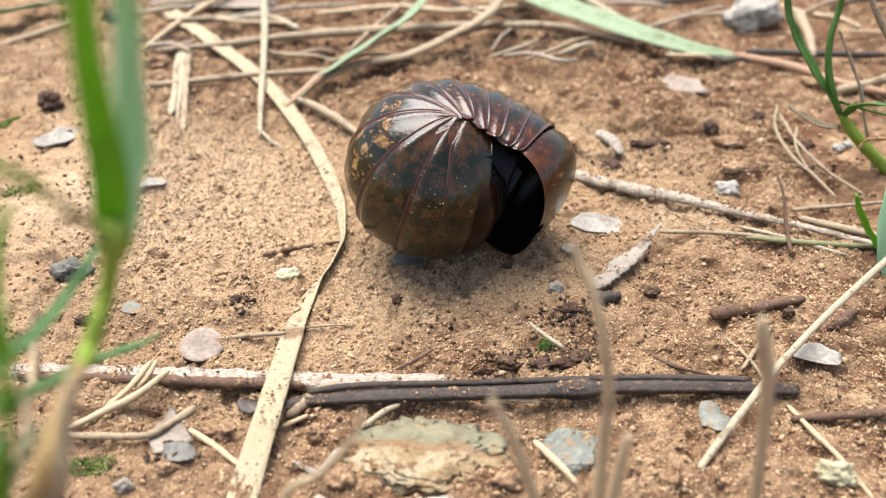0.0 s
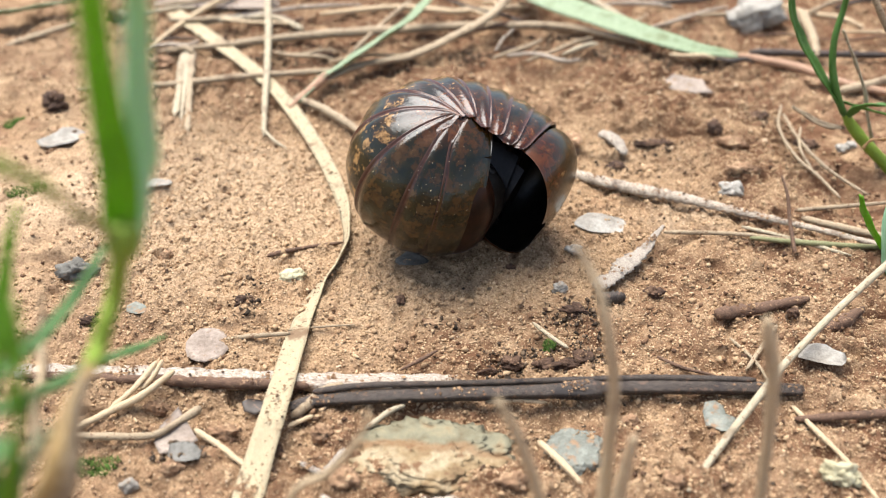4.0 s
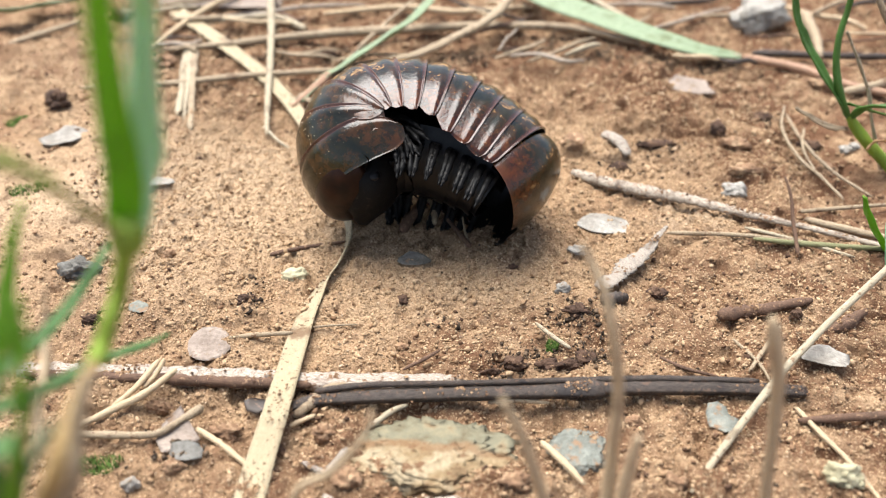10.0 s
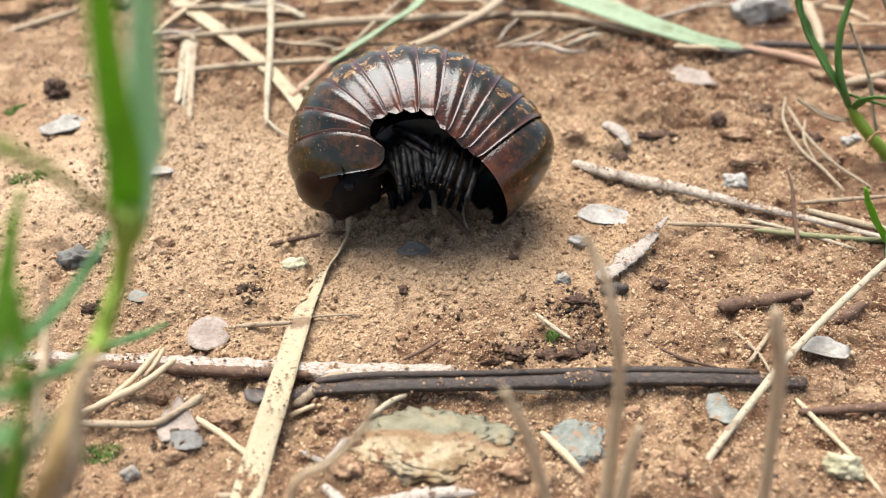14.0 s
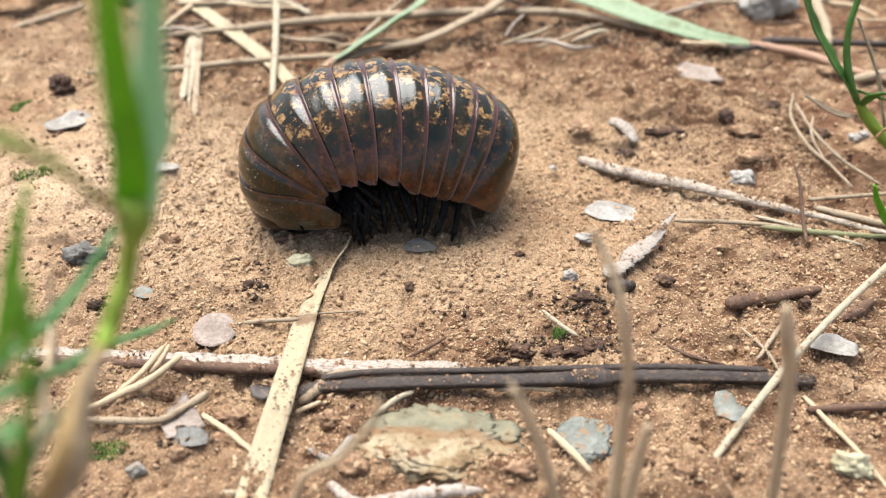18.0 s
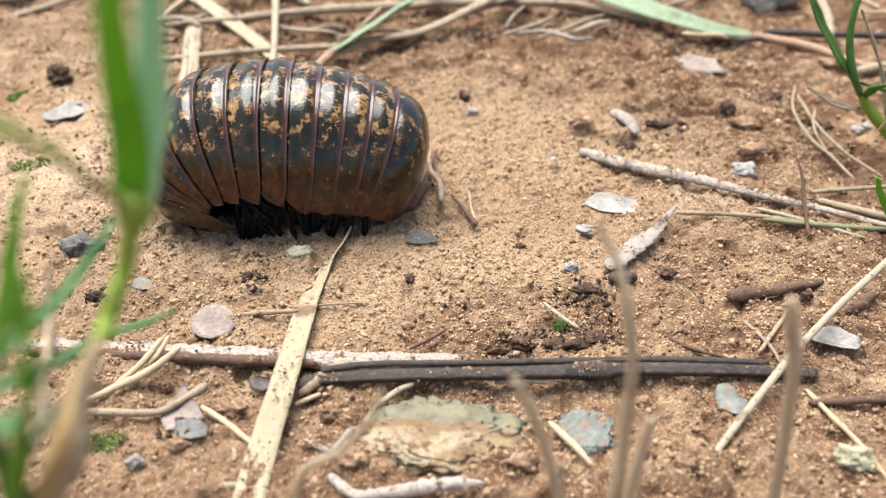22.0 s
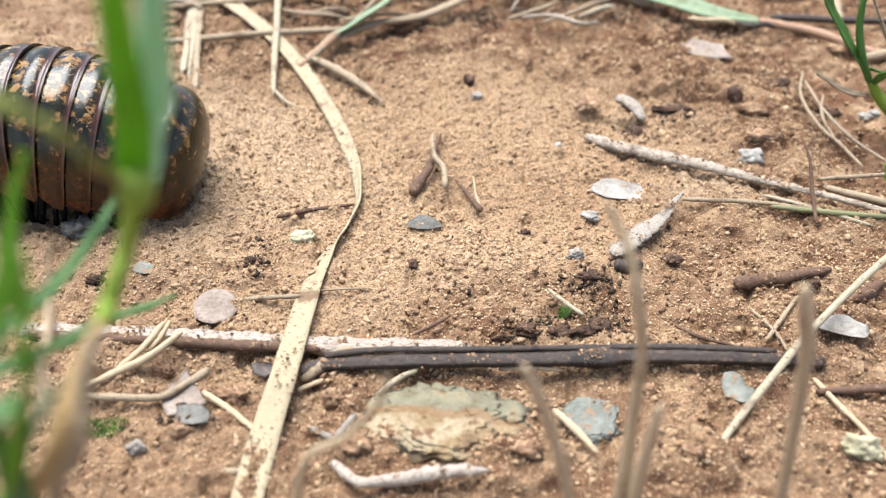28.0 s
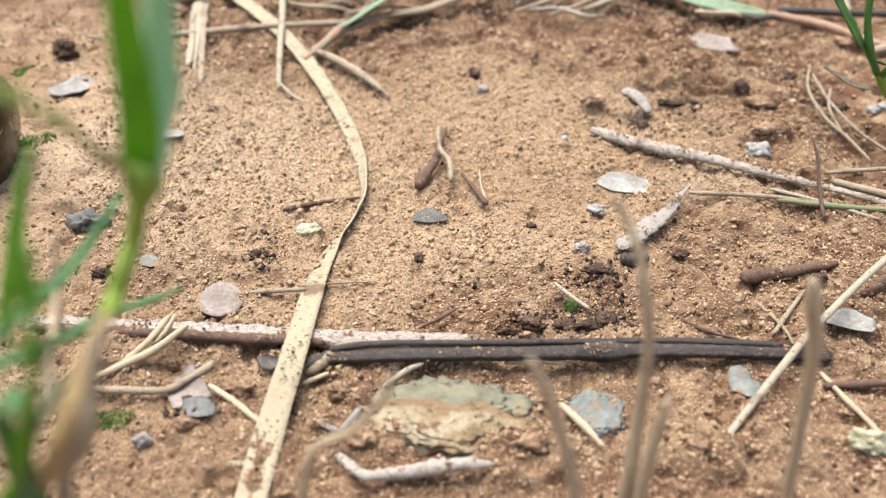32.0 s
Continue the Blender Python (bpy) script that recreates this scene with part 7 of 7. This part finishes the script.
HUMUS = [(9, -25, 4.6), (14, -24, 4.8), (19, -23, 4.4), (18, -15, 3.8), (21, -19, 2.6), (-29, -14, 3.2), (-75, 44, 4.0), (-1, -17, 2.0), (48, -16, 2.0), (30, 24, 3.0), (38, 32, 4.0), (-29, -8, 2.0), (-49, -17, 2.5), (60, 42, 3.0), (66, 27, 4.0), (-16, -31, 3.0), (-32, -41, 3.0), (-61, 52, 2.5), (-50, 76, 4.0), (-25, 69, 5.0), (14, 73, 5.0), (22, 78, 7.0), (31, 71, 6.0), (44, 66, 6.0), (-10, 65, 5.0), (-37, 67, 5.0), (-59, 69, 4.0), (54, 64, 5.0), (4, 69, 5.0), (70, 60, 5.0)]     # x, y and spread of dark crumbly patches, in millimetres


def humus(x, y):
    d = np.zeros(len(x))
    for a, b, s in HUMUS:
        d = np.maximum(d, np.exp(-((x - a) ** 2 + ((y - b) * 1.4) ** 2) / (s * s)))
    return np.clip(1.6 * d - 0.15, 0, 1) * (0.3 + 0.7 * value_noise(x, y, 1.8, 51))

# ---- loose soil ----
scatter("sand_grains", 150000, (-58, 64, -58, 46), (0.08, 0.26), GRAIN, "loose sand grains on the bare soil", 3, simple=True)
scatter("sand_clumps", 26000, (-62, 70, -58, 60), (0.16, 0.62), CLUMP, "crumbly little clumps of sandy soil", 6, lambda x, y: 0.25 + 0.75 * np.clip(1.6 * value_noise(x, y, 9, 41) - 0.3, 0, 1), 0.45)
scatter("far_sand_grains", 16000, (-100, 110, 46, 120), (0.2, 0.5), GRAIN, "loose sand grains among the litter", 5)
scatter("fine_gravel", 900, (-90, 100, -60, 110), (0.25, 0.75), GRAIN, "small bits of pale gravel on the soil", 8)
scatter("soil_crumbs", 16000, (-100, 110, -60, 120), (0.14, 0.62), CRUMB, "dark crumbs of soil between the straws", 4, lambda x, y: 0.05 + 0.85 * (1 - bare(x, y)))
scatter("dark_crumbs", 1000, (-60, 66, -56, 60), (0.12, 0.42), DARKCRUMB, "tiny dark crumbs of humus on the sand", 14)
scatter("humus_patches", 110000, (-70, 66, -56, 110), (0.12, 0.55), DARKCRUMB, "crumbs of dark humus in loose patches", 15, humus, -0.1)

motions()
